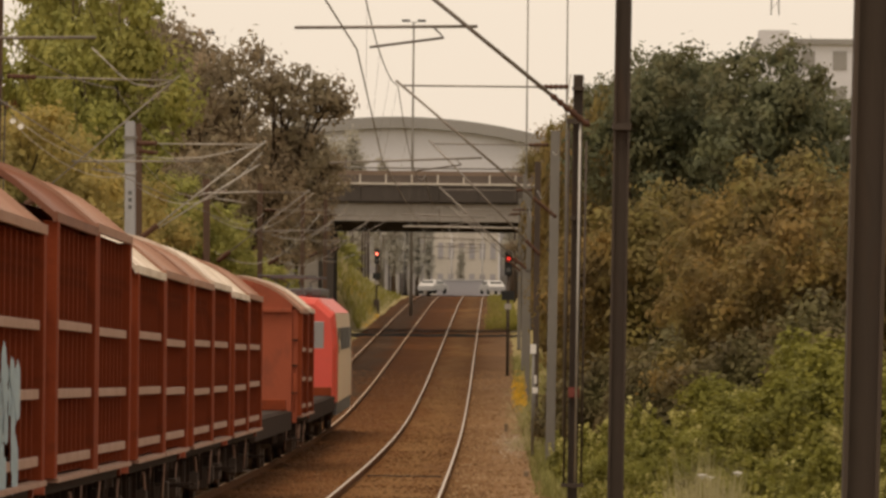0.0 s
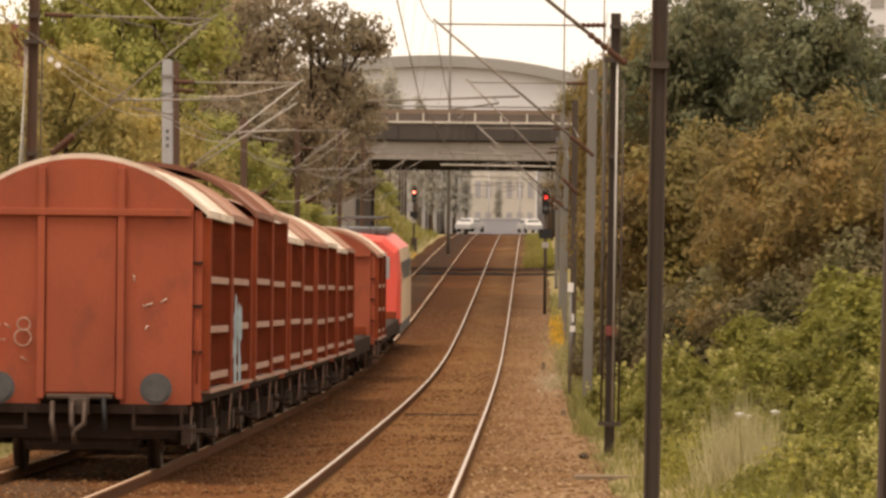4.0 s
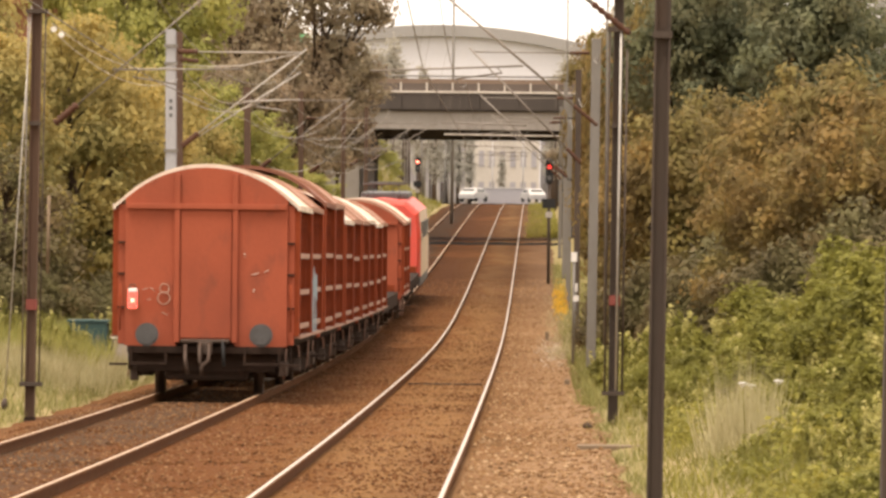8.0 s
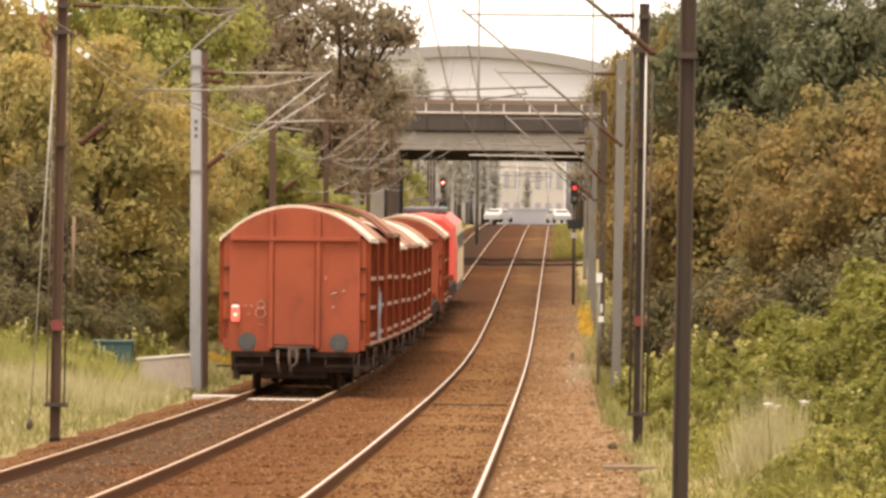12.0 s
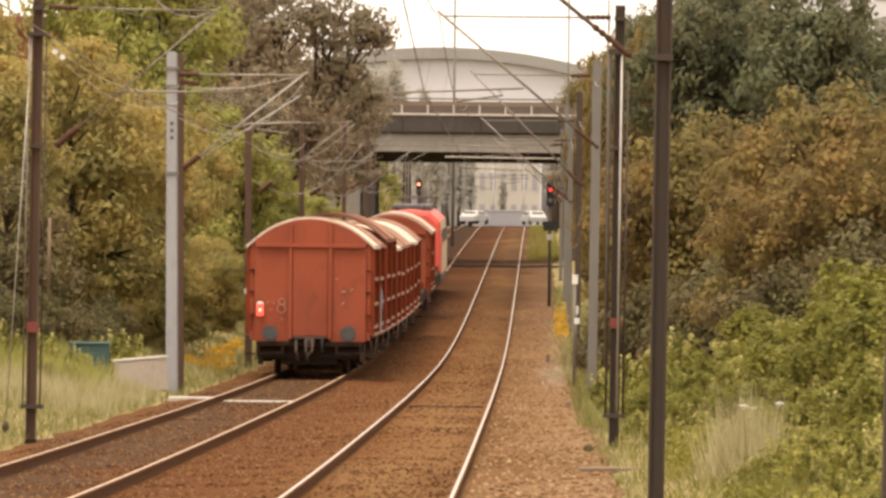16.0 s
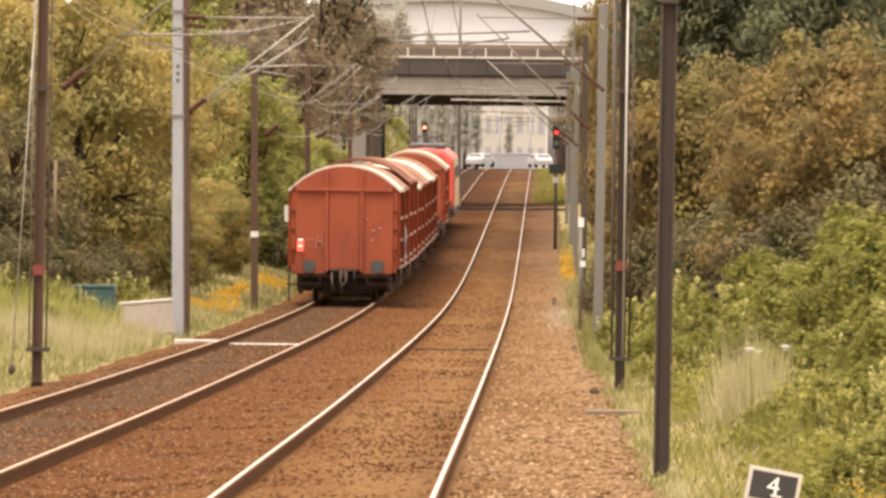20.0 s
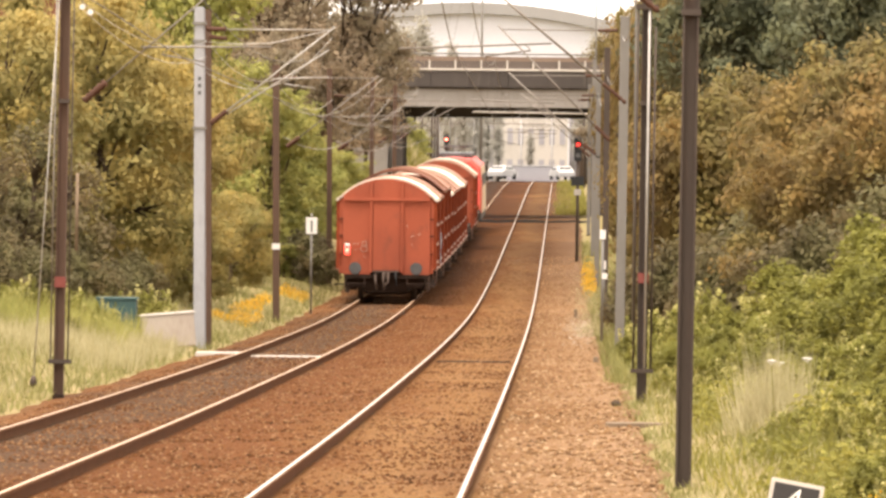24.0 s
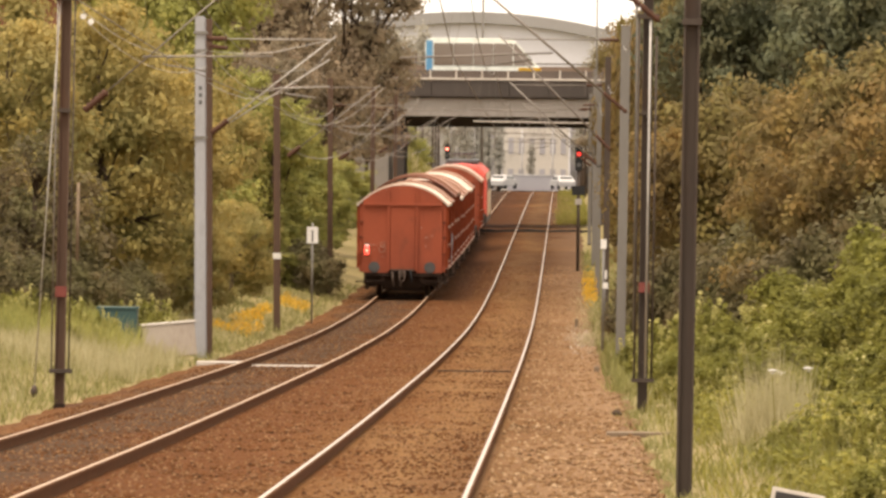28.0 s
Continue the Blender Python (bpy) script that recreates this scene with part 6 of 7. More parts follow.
    bare = tree_model("leaning_tree", "dark leaning tree with thin foliage and bare limbs", "tree", "", "umber",
                      [(0.4, 0, 4.6, 1.1, 1.0, 0.8), (-1.3, 0.2, 3.6, 1.0, 1.0, 0.8), (1.5, -0.2, 3.3, 0.9, 0.9, 0.7), (-0.4, -0.4, 2.4, 1.0, 0.8, 0.6)], 26, 34, 0.09, 0.26, 0.2, 0.3, 0.6, 70)
    at(bare, -12.9, 163, 30, (0.8, 0.8, 0.75))
    more(bare, -14.6, 160, 200, (0.8, 0.8, 0.7))
    spring = tree_model("green_tree", "tall fresh green tree rising behind the mast", "tree", "fresh green trees", "spring",
                        [(0, 0, 10.8, 1.5, 1.5, 2.0), (-1.2, 0.2, 8.8, 1.4, 1.4, 1.6), (1.1, 0, 8.2, 1.3, 1.3, 1.6), (0.1, -0.8, 6.3, 1.7, 1.3, 1.6), (-0.8, -0.5, 4.2, 1.6, 1.3, 1.4), (0.9, -0.4, 3.0, 1.5, 1.3, 1.3), (0, -0.5, 1.5, 1.6, 1.2, 1.1)], 200, 90, 0.11, 0.27, 0.2, inner=0.6, twigs=48)
    at(spring, -12.3, 222, 0, (1, 1, 1.15))
    for x, y, rz, sx, sz in ((-14.2, 228, 90, 1.0, 1.15), (-15.1, 232, 180, 0.9, 1.2), (-10.4, 262, 30, 0.7, 0.5), (-10.5, 244, 200, 0.7, 0.55), (-10.3, 285, 300, 0.6, 0.38), (-12.5, 262, 150, 0.9, 0.6)):
        more(spring, x, y, rz, (sx, sx, sz))
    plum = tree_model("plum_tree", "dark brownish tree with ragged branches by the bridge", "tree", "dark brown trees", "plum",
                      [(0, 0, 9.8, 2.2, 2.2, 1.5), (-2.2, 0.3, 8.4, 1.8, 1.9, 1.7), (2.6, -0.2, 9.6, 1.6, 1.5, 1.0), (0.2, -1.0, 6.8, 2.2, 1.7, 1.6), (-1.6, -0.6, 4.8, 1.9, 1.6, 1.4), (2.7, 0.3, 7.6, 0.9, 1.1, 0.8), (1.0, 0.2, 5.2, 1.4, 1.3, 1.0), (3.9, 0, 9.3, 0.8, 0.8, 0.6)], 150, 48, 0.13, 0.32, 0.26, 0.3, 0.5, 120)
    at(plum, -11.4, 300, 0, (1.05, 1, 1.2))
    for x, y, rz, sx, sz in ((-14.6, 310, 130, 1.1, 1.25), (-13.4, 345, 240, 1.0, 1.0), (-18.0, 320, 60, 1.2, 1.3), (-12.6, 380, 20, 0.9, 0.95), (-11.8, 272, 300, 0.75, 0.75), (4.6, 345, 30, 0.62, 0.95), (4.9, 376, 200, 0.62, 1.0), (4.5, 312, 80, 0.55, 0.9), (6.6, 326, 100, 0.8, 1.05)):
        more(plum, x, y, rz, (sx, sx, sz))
    autumn = tree_model("autumn_tree", "airy orange-brown tree overhanging the line by the bridge", "tree", "airy brown trees", "rust",
                        [(0, 0, 10.6, 1.7, 1.6, 1.3), (-1.5, 0.2, 9.0, 1.3, 1.3, 1.1), (1.3, 0, 8.6, 1.5, 1.4, 1.2), (-0.8, -0.4, 7.0, 1.5, 1.2, 1.2), (0.8, -0.3, 5.6, 1.6, 1.3, 1.3), (-0.9, 0.2, 4.6, 1.2, 1.1, 1.0), (0.1, -0.2, 2.8, 1.6, 1.2, 1.3)], 190, 40, 0.12, 0.3, 0.17, 0.35, 0.4, 90)
    at(autumn, 4.1, 366, 20, (0.95, 0.95, 0.98))
    for x, y, rz, sx, sz in ((4.3, 338, 150, 0.8, 0.95), (3.6, 388, 260, 0.7, 0.75), (5.4, 352, 310, 0.9, 1.05)):
        more(autumn, x, y, rz, (sx, sx, sz))
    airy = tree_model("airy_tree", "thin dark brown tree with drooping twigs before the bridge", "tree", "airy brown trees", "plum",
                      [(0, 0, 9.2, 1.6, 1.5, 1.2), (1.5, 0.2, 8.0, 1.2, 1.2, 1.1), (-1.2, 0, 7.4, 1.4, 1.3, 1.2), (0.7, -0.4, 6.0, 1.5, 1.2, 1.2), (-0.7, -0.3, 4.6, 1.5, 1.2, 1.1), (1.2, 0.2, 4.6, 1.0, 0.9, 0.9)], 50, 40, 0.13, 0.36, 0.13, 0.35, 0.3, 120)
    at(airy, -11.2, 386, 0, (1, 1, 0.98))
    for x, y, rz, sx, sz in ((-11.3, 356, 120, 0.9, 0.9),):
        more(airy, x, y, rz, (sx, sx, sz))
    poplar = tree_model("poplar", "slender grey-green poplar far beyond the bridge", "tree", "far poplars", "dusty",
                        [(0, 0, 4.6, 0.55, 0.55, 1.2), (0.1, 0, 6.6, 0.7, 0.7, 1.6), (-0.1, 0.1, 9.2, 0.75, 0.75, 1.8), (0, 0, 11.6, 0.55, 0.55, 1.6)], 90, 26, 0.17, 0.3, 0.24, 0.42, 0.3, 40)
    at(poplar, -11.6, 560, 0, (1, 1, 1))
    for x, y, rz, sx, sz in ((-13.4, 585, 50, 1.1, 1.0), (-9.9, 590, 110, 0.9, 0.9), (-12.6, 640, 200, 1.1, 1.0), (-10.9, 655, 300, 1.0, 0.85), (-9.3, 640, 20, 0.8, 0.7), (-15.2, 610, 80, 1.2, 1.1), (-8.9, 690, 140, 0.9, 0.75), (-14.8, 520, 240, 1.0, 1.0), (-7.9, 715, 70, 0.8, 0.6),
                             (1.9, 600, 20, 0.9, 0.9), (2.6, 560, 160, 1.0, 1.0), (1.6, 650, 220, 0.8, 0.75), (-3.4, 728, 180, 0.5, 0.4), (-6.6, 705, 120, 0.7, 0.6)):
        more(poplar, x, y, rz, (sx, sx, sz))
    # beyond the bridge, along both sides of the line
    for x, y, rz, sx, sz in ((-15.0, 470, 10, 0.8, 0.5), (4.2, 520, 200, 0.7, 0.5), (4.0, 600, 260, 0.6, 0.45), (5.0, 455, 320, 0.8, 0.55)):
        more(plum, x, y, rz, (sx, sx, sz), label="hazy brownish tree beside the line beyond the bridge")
    for x, y, rz, sx, sz in ((-11.6, 440, 10, 0.5, 0.18), (-10.8, 500, 70, 0.5, 0.2), (3.4, 430, 140, 0.5, 0.22), (-9.9, 424, 200, 0.4, 0.14), (-9.6, 446, 300, 0.35, 0.13), (-10.3, 470, 40, 0.5, 0.16)):
        more(spring, x, y, rz, (sx, sx, sz), label="green shrub-like tree beside the line beyond the bridge")
    for x, y, rz, sx, sz in ((-11.0, 298, 20, 0.55, 0.26), (-10.7, 318, 140, 0.5, 0.24), (-11.3, 340, 250, 0.6, 0.3), (-10.8, 362, 80, 0.5, 0.25), (-12.6, 308, 310, 0.7, 0.4), (-9.9, 256, 60, 0.35, 0.13), (-10.6, 270, 160, 0.5, 0.22), (-9.9, 276, 280, 0.35, 0.14), (-11.0, 284, 340, 0.6, 0.26), (-9.8, 240, 200, 0.3, 0.1)):
        more(spring, x, y, rz, (sx, sx, sz), label="low fresh green shrub under the dark trees")


build_trees()


# ---- verge plants ----
def blades(n, xr, yr, height, width, lean, mat, name, label, dens=None):
    """Grass: narrow three-cornered blades standing on the ground."""
    x = RNG.uniform(xr[0], xr[1], n)
    y = yr[0] + (yr[1] - yr[0]) * RNG.uniform(0, 1, n) ** 1.5
    keep = np.ones(n, bool) if dens is None else dens(x, y)
    x, y = x[keep], y[keep]
    z = np.array([ground_z(a, b) for a, b in zip(x, y)])
    n = len(x)
    h = height * RNG.uniform(0.45, 1.25, n)
    a = RNG.uniform(0, math.pi, n)
    dx, dy = np.cos(a) * width * 0.5, np.sin(a) * width * 0.5
    v = np.empty((n, 3, 3))
    v[:, 0] = np.stack([x - dx, y - dy, z - 0.03], 1)
    v[:, 1] = np.stack([x + dx, y + dy, z - 0.03], 1)
    v[:, 2] = np.stack([x + RNG.normal(0, lean, n) * h, y + RNG.normal(0, lean, n) * h, z + h], 1)
    return tagged(new(name, fast_mesh(name, v.reshape(-1, 3), 3, M[mat])), label, "grass", kind="stuff")


def patchy(scale, level):
    return lambda x, y: np.array([noise.noise((a * scale, b * scale * 0.3, 4)) > level for a, b in zip(x, y)])


def build_verge():
    blades(26000, (-12.5, -7.75), (75, 260), 0.24, 0.025, 0.4, "grass", "verge_grass", "pale yellow-green grass along the verge")
    blades(9000, (-11.5, -8.1), (85, 200), 0.42, 0.018, 0.3, "straw", "dry_grass", "dry straw-coloured grass stalks", patchy(0.5, 0.0))
    blades(11000, (1.0, 2.2), (46, 150), 0.13, 0.02, 0.5, "grass", "bank_grass", "thin patchy grass at the foot of the bank", patchy(1.6, -0.02))
    blades(15000, (2.0, 6.5), (46, 150), 0.16, 0.022, 0.5, "grass", "bank_grass", "green and dry grass on the bank")
    blades(5000, (1.1, 3.6), (46, 120), 0.24, 0.014, 0.4, "straw", "bank_straw", "dry stalks between the weeds on the bank", patchy(1.1, 0.05))
    blades(9000, (1.3, 5.5), (48, 115), 0.22, 0.025, 0.5, "lime", "bank_weeds", "lime green weeds between the bushes")
    x, y = RNG.uniform(1.75, 6.5, 9000), RNG.uniform(50, 150, 9000)
    k = np.array([noise.noise((a * 0.8, b * 0.15, 2)) + 0.35 * (a - 2.6) > -0.1 for a, b in zip(x, y)])
    x, y = x[k], y[k]
    z = np.array([ground_z(a, b) for a, b in zip(x, y)]) + RNG.uniform(0.02, 0.3, len(x))
    tagged(new("bramble_cover", fast_mesh("bramble_cover", leaf_cloud(np.stack([x, y, z], 1), np.full(len(x), 0.09), 9, 0.045), 4, M["lime"])), "low leafy green bramble cover on the bank", "plants", kind="stuff")
    blades(9000, (0.85, 2.6), (115, 330), 0.28, 0.035, 0.35, "grass", "path_grass", "short grass at the foot of the masts")
    blades(3500, (0.75, 1.3), (55, 180), 0.14, 0.02, 0.5, "grass", "edge_grass", "thin grass creeping over the gravel edge", patchy(0.8, 0.05))
    blades(3600, (-10.6, -7.9), (124, 145.5), 0.42, 0.02, 0.3, "straw", "wall_weeds", "pale weeds in front of the low wall")
    blades(3500, (-11.5, -8.9), (136, 160), 0.6, 0.03, 0.35, "spring", "nettles", "green weeds behind the low wall")
    blades(2600, (0.45, 1.2), (165, 270), 0.3, 0.02, 0.5, "straw", "pale_wisps", "pale dry wisps of grass along the gravel path", patchy(0.7, -0.05))
    blades(5200, (-10.4, -8.1), (412, 600), 0.5, 0.06, 0.4, "lime", "far_bank_grass", "rough green grass on the bank past the bridge")
    blades(2600, (-10.2, -7.9), (412, 560), 0.6, 0.06, 0.4, "straw", "far_dry_grass", "dry grass on the bank past the bridge", patchy(0.6, 0.0))
    blades(4200, (-0.35, 1.7), (412, 640), 0.4, 0.07, 0.4, "lime", "far_verge_grass", "bright green grass beside the track past the bridge")
    # flowers
    for xr, yr, n, nm in (((-9.2, -8.2), (176, 230), 2600, "yellow_flowers"), ((0.75, 1.25), (225, 262), 900, "yellow_flowers"), ((0.95, 1.75), (44, 53), 900, "yellow_flowers"), ((1.7, 3.2), (44, 53), 500, "yellow_flowers"), ((-9.2, -7.7), (415, 470), 1500, "yellow_flowers")):
        x, y = RNG.uniform(*xr, n), RNG.uniform(*yr, n)
        k = np.array([noise.noise((a * 0.9, b * 0.12, 8)) > -0.05 for a, b in zip(x, y)])
        x, y = x[k], y[k]
        hi = 0.9 if xr[0] == 0.75 else (0.16 if yr[0] < 60 else 0.25)
        z = np.array([ground_z(a, b) for a, b in zip(x, y)]) + RNG.uniform(0.1, 1.0, len(x)) * hi
        tagged(new(nm, fast_mesh(nm, leaf_cloud(np.stack([x, y, z], 1), np.full(len(x), 0.03), 3, 0.018 if yr[0] < 60 else 0.026), 4, M["petal"])), "patch of small yellow flowers in the grass", "flowers", kind="stuff")
    # a tall clump of dry grass on the bank
    g = empty("dry_grass_clump", "tall clump of dry straw-coloured grass on the bank", "grass clump")
    for bx, by, hh in ((0.0, 0.0, 1.05), (0.2, 0.6, 0.9), (-0.2, -0.4, 0.75), (0.3, -0.3, 0.8), (0.1, -0.9, 0.6)):
        n = 170
        x, y = RNG.normal(0, 0.12, n), RNG.normal(0, 0.25, n)
        h = hh * RNG.uniform(0.45, 1.2, n)
        v = np.empty((n, 3, 3))
        v[:, 0] = np.stack([x - 0.006, y, np.full(n, -0.05)], 1)
        v[:, 1] = np.stack([x + 0.006, y, np.full(n, -0.05)], 1)
        v[:, 2] = np.stack([x * 1.5 + RNG.normal(0, 0.13, n), y + RNG.normal(0, 0.2, n), h], 1)
        o = new("tuft", fast_mesh("tuft", v.reshape(-1, 3), 3, M["straw"]))
        o.parent = g
        o.location = (bx, by, 0)
    g.matrix_basis = pose(2.42, 78.0, ground_z(2.42, 78.0))


build_verge()


def build_stones():
    """Loose ballast stones lying on the bed, near the camera."""
    base = np.array([(1, 0, 0.2), (-1, 0.1, 0), (0.1, 1, 0), (0, -1, 0.1), (0, 0.1, 1), (0.1, 0, -1)])
    tri = np.array([(0, 2, 4), (2, 1, 4), (1, 3, 4), (3, 0, 4), (2, 0, 5), (1, 2, 5), (3, 1, 5), (0, 3, 5)])
    bx, bh = np.array([p[0] for p in BED]), np.array([p[1] for p in BED])
    for name, label, mat, n, xr, yr, lo, hi in (("loose_stones", "rust-brown loose ballast stones", "stones", 46000, (-7.4, -0.7), (48, 300), 0.014, 0.04), ("path_stones", "sandy loose stones beside the track", "stones_pale", 11000, (-0.85, 1.0), (48, 300), 0.014, 0.05), ("rubble", "pale broken rubble beside the gravel path", "rubble", 900, (0.3, 1.0), (150, 190), 0.015, 0.04)):
        x, y = RNG.uniform(*xr, n), yr[0] + (yr[1] - yr[0]) * RNG.uniform(0, 1, n) ** 2.2
        if name == "rubble":
            x, y = RNG.normal(0.6, 0.22, n), RNG.normal(182, 11, n)
        near = np.min([np.abs(x - c - s * GAUGE / 2) for c in (LEFT, RIGHT) for s in (-1, 1)], axis=0)
        x, y = x[near > 0.1], y[near > 0.1]
        n = len(x)
        z = np.interp(y, _y, _z) + np.interp(x, bx, bh)
        r, a = RNG.uniform(lo, hi, n) * RNG.uniform(0.7, 1.0, n), RNG.uniform(0, 6.28, n)
        q = base[None] * (r[:, None] * RNG.uniform(0.65, 1.25, (n, 6)))[:, :, None]
        ca, sa = np.cos(a)[:, None], np.sin(a)[:, None]
        v = np.stack([x[:, None] + q[:, :, 0] * ca - q[:, :, 1] * sa, y[:, None] + q[:, :, 0] * sa + q[:, :, 1] * ca, z[:, None] + q[:, :, 2] * 0.8], 2)
        me = bpy.data.meshes.new(name)
        me.vertices.add(n * 6)
        me.vertices.foreach_set("co", v.astype(np.float32).ravel())
        me.loops.add(n * 24)
        me.loops.foreach_set("vertex_index", (tri[None] + 6 * np.arange(n)[:, None, None]).astype(np.int32).ravel())
        me.polygons.add(n * 8)
        me.polygons.foreach_set("loop_start", np.arange(0, n * 24, 3, dtype=np.int32))
        me.materials.append(M[mat])
        me.update(calc_edges=True)
        tagged(new(name, me), label, "stones", kind="stuff")


build_stones()


# ---- small things beside the line ----
def build_small():
    # stopping board with the figure 4
    e = empty("stopping_board", "black enamel board with a white border and figure 4", "sign")
    part("plate", boxed(-0.235, 0.235, -0.012, 0.012, -0.155, 0.155, 0.006), M["concrete_pale"], e, "pale border plate")
    part("field", boxed(-0.2, 0.2, -0.018, -0.0125, -0.12, 0.12), M["board_black"], e, "black field")
    cu = bpy.data.curves.new("figure", "FONT")
    cu.body, cu.size, cu.align_x, cu.align_y, cu.extrude = "4", 0.235, "CENTER", "CENTER", 0.002
    tmp = new("figure_curve", cu)
    me = bpy.data.meshes.new_from_object(tmp.evaluated_get(bpy.context.evaluated_depsgraph_get()))
    bpy.data.objects.remove(tmp)
    bpy.data.curves.remove(cu)
    me.materials.clear()
    me.materials.append(M["white_paint"])
    fig = new("figure", me)
    fig.parent = e
    fig.matrix_basis = pose(0, -0.021, 0, 90)
    part("figure_foot", boxed(-0.012, 0.085, -0.023, -0.019, -0.085, -0.068), M["white_paint"], e)
    post = part("post", tubed([(0.02, 0.02, -0.1), (0.0, 0.02, -0.9)], 0.03), M["pole_steel"], e)
    e.matrix_basis = pose(1.57, 45.0, 1.99, -6, 10.5, 0) @ Matrix.Diagonal((0.76, 0.76, 0.76, 1))
    # low white wall and the green box on the verge
    w = empty("low_wall", "low whitewashed concrete wall in the grass", "wall")
    part("block", boxed(-0.58, 0.58, -0.14, 0.14, 0, 0.7, 0.03), M["wall_wash"], w)
    part("capping", boxed(-0.61, 0.61, -0.16, 0.16, 0.702, 0.75, 0.015), M["concrete_pale"], w)
    w.matrix_basis = pose(-8.43, 146.0, 0.38, 0, -5, 14)
    g = empty("equipment_box", "dark green metal trackside box in the grass", "box")
    part("cabinet", boxed(-0.42, 0.42, -0.3, 0.3, 0, 0.72, 0.03), M["green_paint"], g)
    part("lid", boxed(-0.45, 0.45, -0.33, 0.33, 0.722, 0.77, 0.01), M["green_paint"], g)
    part("door_handle", boxed(0.2, 0.24, -0.33, -0.302, 0.3, 0.45), M["pole_grey"], g)
    g.matrix_basis = pose(-9.55, 146.0, 0.68)
    # white board on a post by the left verge
    s = empty("trackside_sign", "small white board with dark bars on a post", "sign")
    part("post", tubed([(0, 0, 0), (0, 0, 3.1)], 0.03), M["pole_grey"], s)
    part("board", boxed(-0.17, 0.17, -0.035, -0.032 + 0.01, 2.48, 2.98, 0.0), M["white_paint"], s)
    part("bar", boxed(-0.02, 0.03, -0.042, -0.0355, 2.53, 2.88), M["grey_dark"], s)
    s.matrix_basis = pose(-7.55, 205.0, ground_z(-7.55, 205))
    # white-topped marker posts on the right
    for y, x, h in ((160.0, 0.98, 2.75), (178.0, 1.12, 1.9)):
        s = empty("marker_post", "slim marker post with a white plate", "marker", "marker posts")
        part("post", tubed([(0, 0, 0), (0, 0, h)], 0.035), M["pole_grey"], s)
        part("plate", boxed(-0.07, 0.07, -0.05, -0.036, h - 0.22, h), M["white_paint"], s)
        s.matrix_basis = pose(x, y, ground_z(x, y))
    for x, y in ((0.45, 200.0), (0.72, 136.0)):
        s = empty("kilometre_stone", "small grey marker stone in the gravel", "marker", "marker stones")
        part("stone", boxed(-0.055, 0.055, -0.05, 0.05, -0.05, 0.26 if y > 150 else 0.15, 0.03), M["slab"], s)
        s.matrix_basis = pose(x, y, rail_z(y) - 0.12)
    # concrete trough lid at the foot of the mast
    s = empty("trough_lid", "flat concrete slab laid across the path edge", "slab")
    part("slab", boxed(-0.42, 0.42, -0.25, 0.25, -0.02, 0.05, 0.01), M["slab"], s)
    s.matrix_basis = pose(1.02, 87.5, rail_z(87.5) - 0.1)
    s = empty("dark_stone", "dark stone lying on the gravel", "stone")
    bm = bmesh.new()
    bmesh.ops.create_icosphere(bm, subdivisions=2, radius=0.075)
    for v in bm.verts:
        v.co *= 1 + 0.25 * noise.noise(v.co * 14)
        v.co.z *= 0.7
    part("stone", bm, M["bark"], s)
    s.matrix_basis = pose(0.83, 99.0, rail_z(99) - 0.06)
    # pale cable crossing the left-hand track, dark cable crossing the right-hand one
    tagged(link(boxed(-6.45, -4.85, 141.3, 141.7, rail_z(141.5) - 0.2, rail_z(141.5) - 0.115, 0.02), "cable_duct", M["concrete_pale"]), "pale concrete duct crossing the track", "duct", "duct lids")
    tagged(link(boxed(-7.75, -6.62, 144.0, 144.5, rail_z(144) - 0.25, rail_z(144) - 0.1, 0.02), "cable_duct", M["concrete_pale"]), "pale concrete duct slab beside the rail and mast foot", "duct", "duct lids")
    tagged(link(tubed([(-2.5, 137.5, rail_z(137.5) - 0.125), (-1.0, 137.5, rail_z(137.5) - 0.125)], 0.013), "cable", M["black"]), "dark cable crossing between the rails", "cable")
    # black ridge ahead of the bridge, standing in for shade at a dip
    bm = bmesh.new()
    prev = None
    for k in range(58):
        x = -9.6 + 0.2 * k
        up = 0.05 * noise.noise((x * 0.7, 1, 3)) + 0.04 * noise.noise((x * 2.3, 4, 1)) - 0.02
        row = [bm.verts.new((x, y + 0.5 * noise.noise((x * 0.4, 2, 0.5)), rail_z(389) + z + (up if z > -0.2 else 0))) for y, z in ((387.6, -0.3), (387.62, 0.01), (388.1, 0.01), (389.2, -0.3))]
        if prev:
            for a in range(3):
                bm.faces.new((prev[a], row[a], row[a + 1], prev[a + 1]))
        prev = row
    tagged(link(bm, "crossing_timber", M["black"], None), "low black ridge across both tracks, standing in for shade at a dip", "crossing")
    # white umbels above the dry grass
    for x, y, z in ((2.77, 76.0, 2.1), (2.37, 76.0, 2.07), (2.59, 80.0, 1.94)):
        u = empty("umbel_flower", "white flower umbel on a thin green stem", "flower", "white umbels")
        h = z - ground_z(x, y)
        part("stem", tubed([(0.05, 0, 0), (0.02, 0, h * 0.6), (0, 0, h)], [0.008, 0.006, 0.004], 5), M["lime"], u)
        bm = bmesh.new()
        for k in range(14):
            a, r = k * 2.4, 0.05 * math.sqrt(k / 14)
            c = (r * math.cos(a), r * math.sin(a), h + 0.02 - r * 0.2)
            tube(bm, [(0, 0, h - 0.03), c], 0.002, 4, False)
            tube(bm, [c, (c[0], c[1], c[2] + 0.01)], 0.012, 6)
        part("umbel", bm, M["white_paint"], u, "flat white umbel")
        u.matrix_basis = pose(x, y, ground_z(x, y))


build_small()


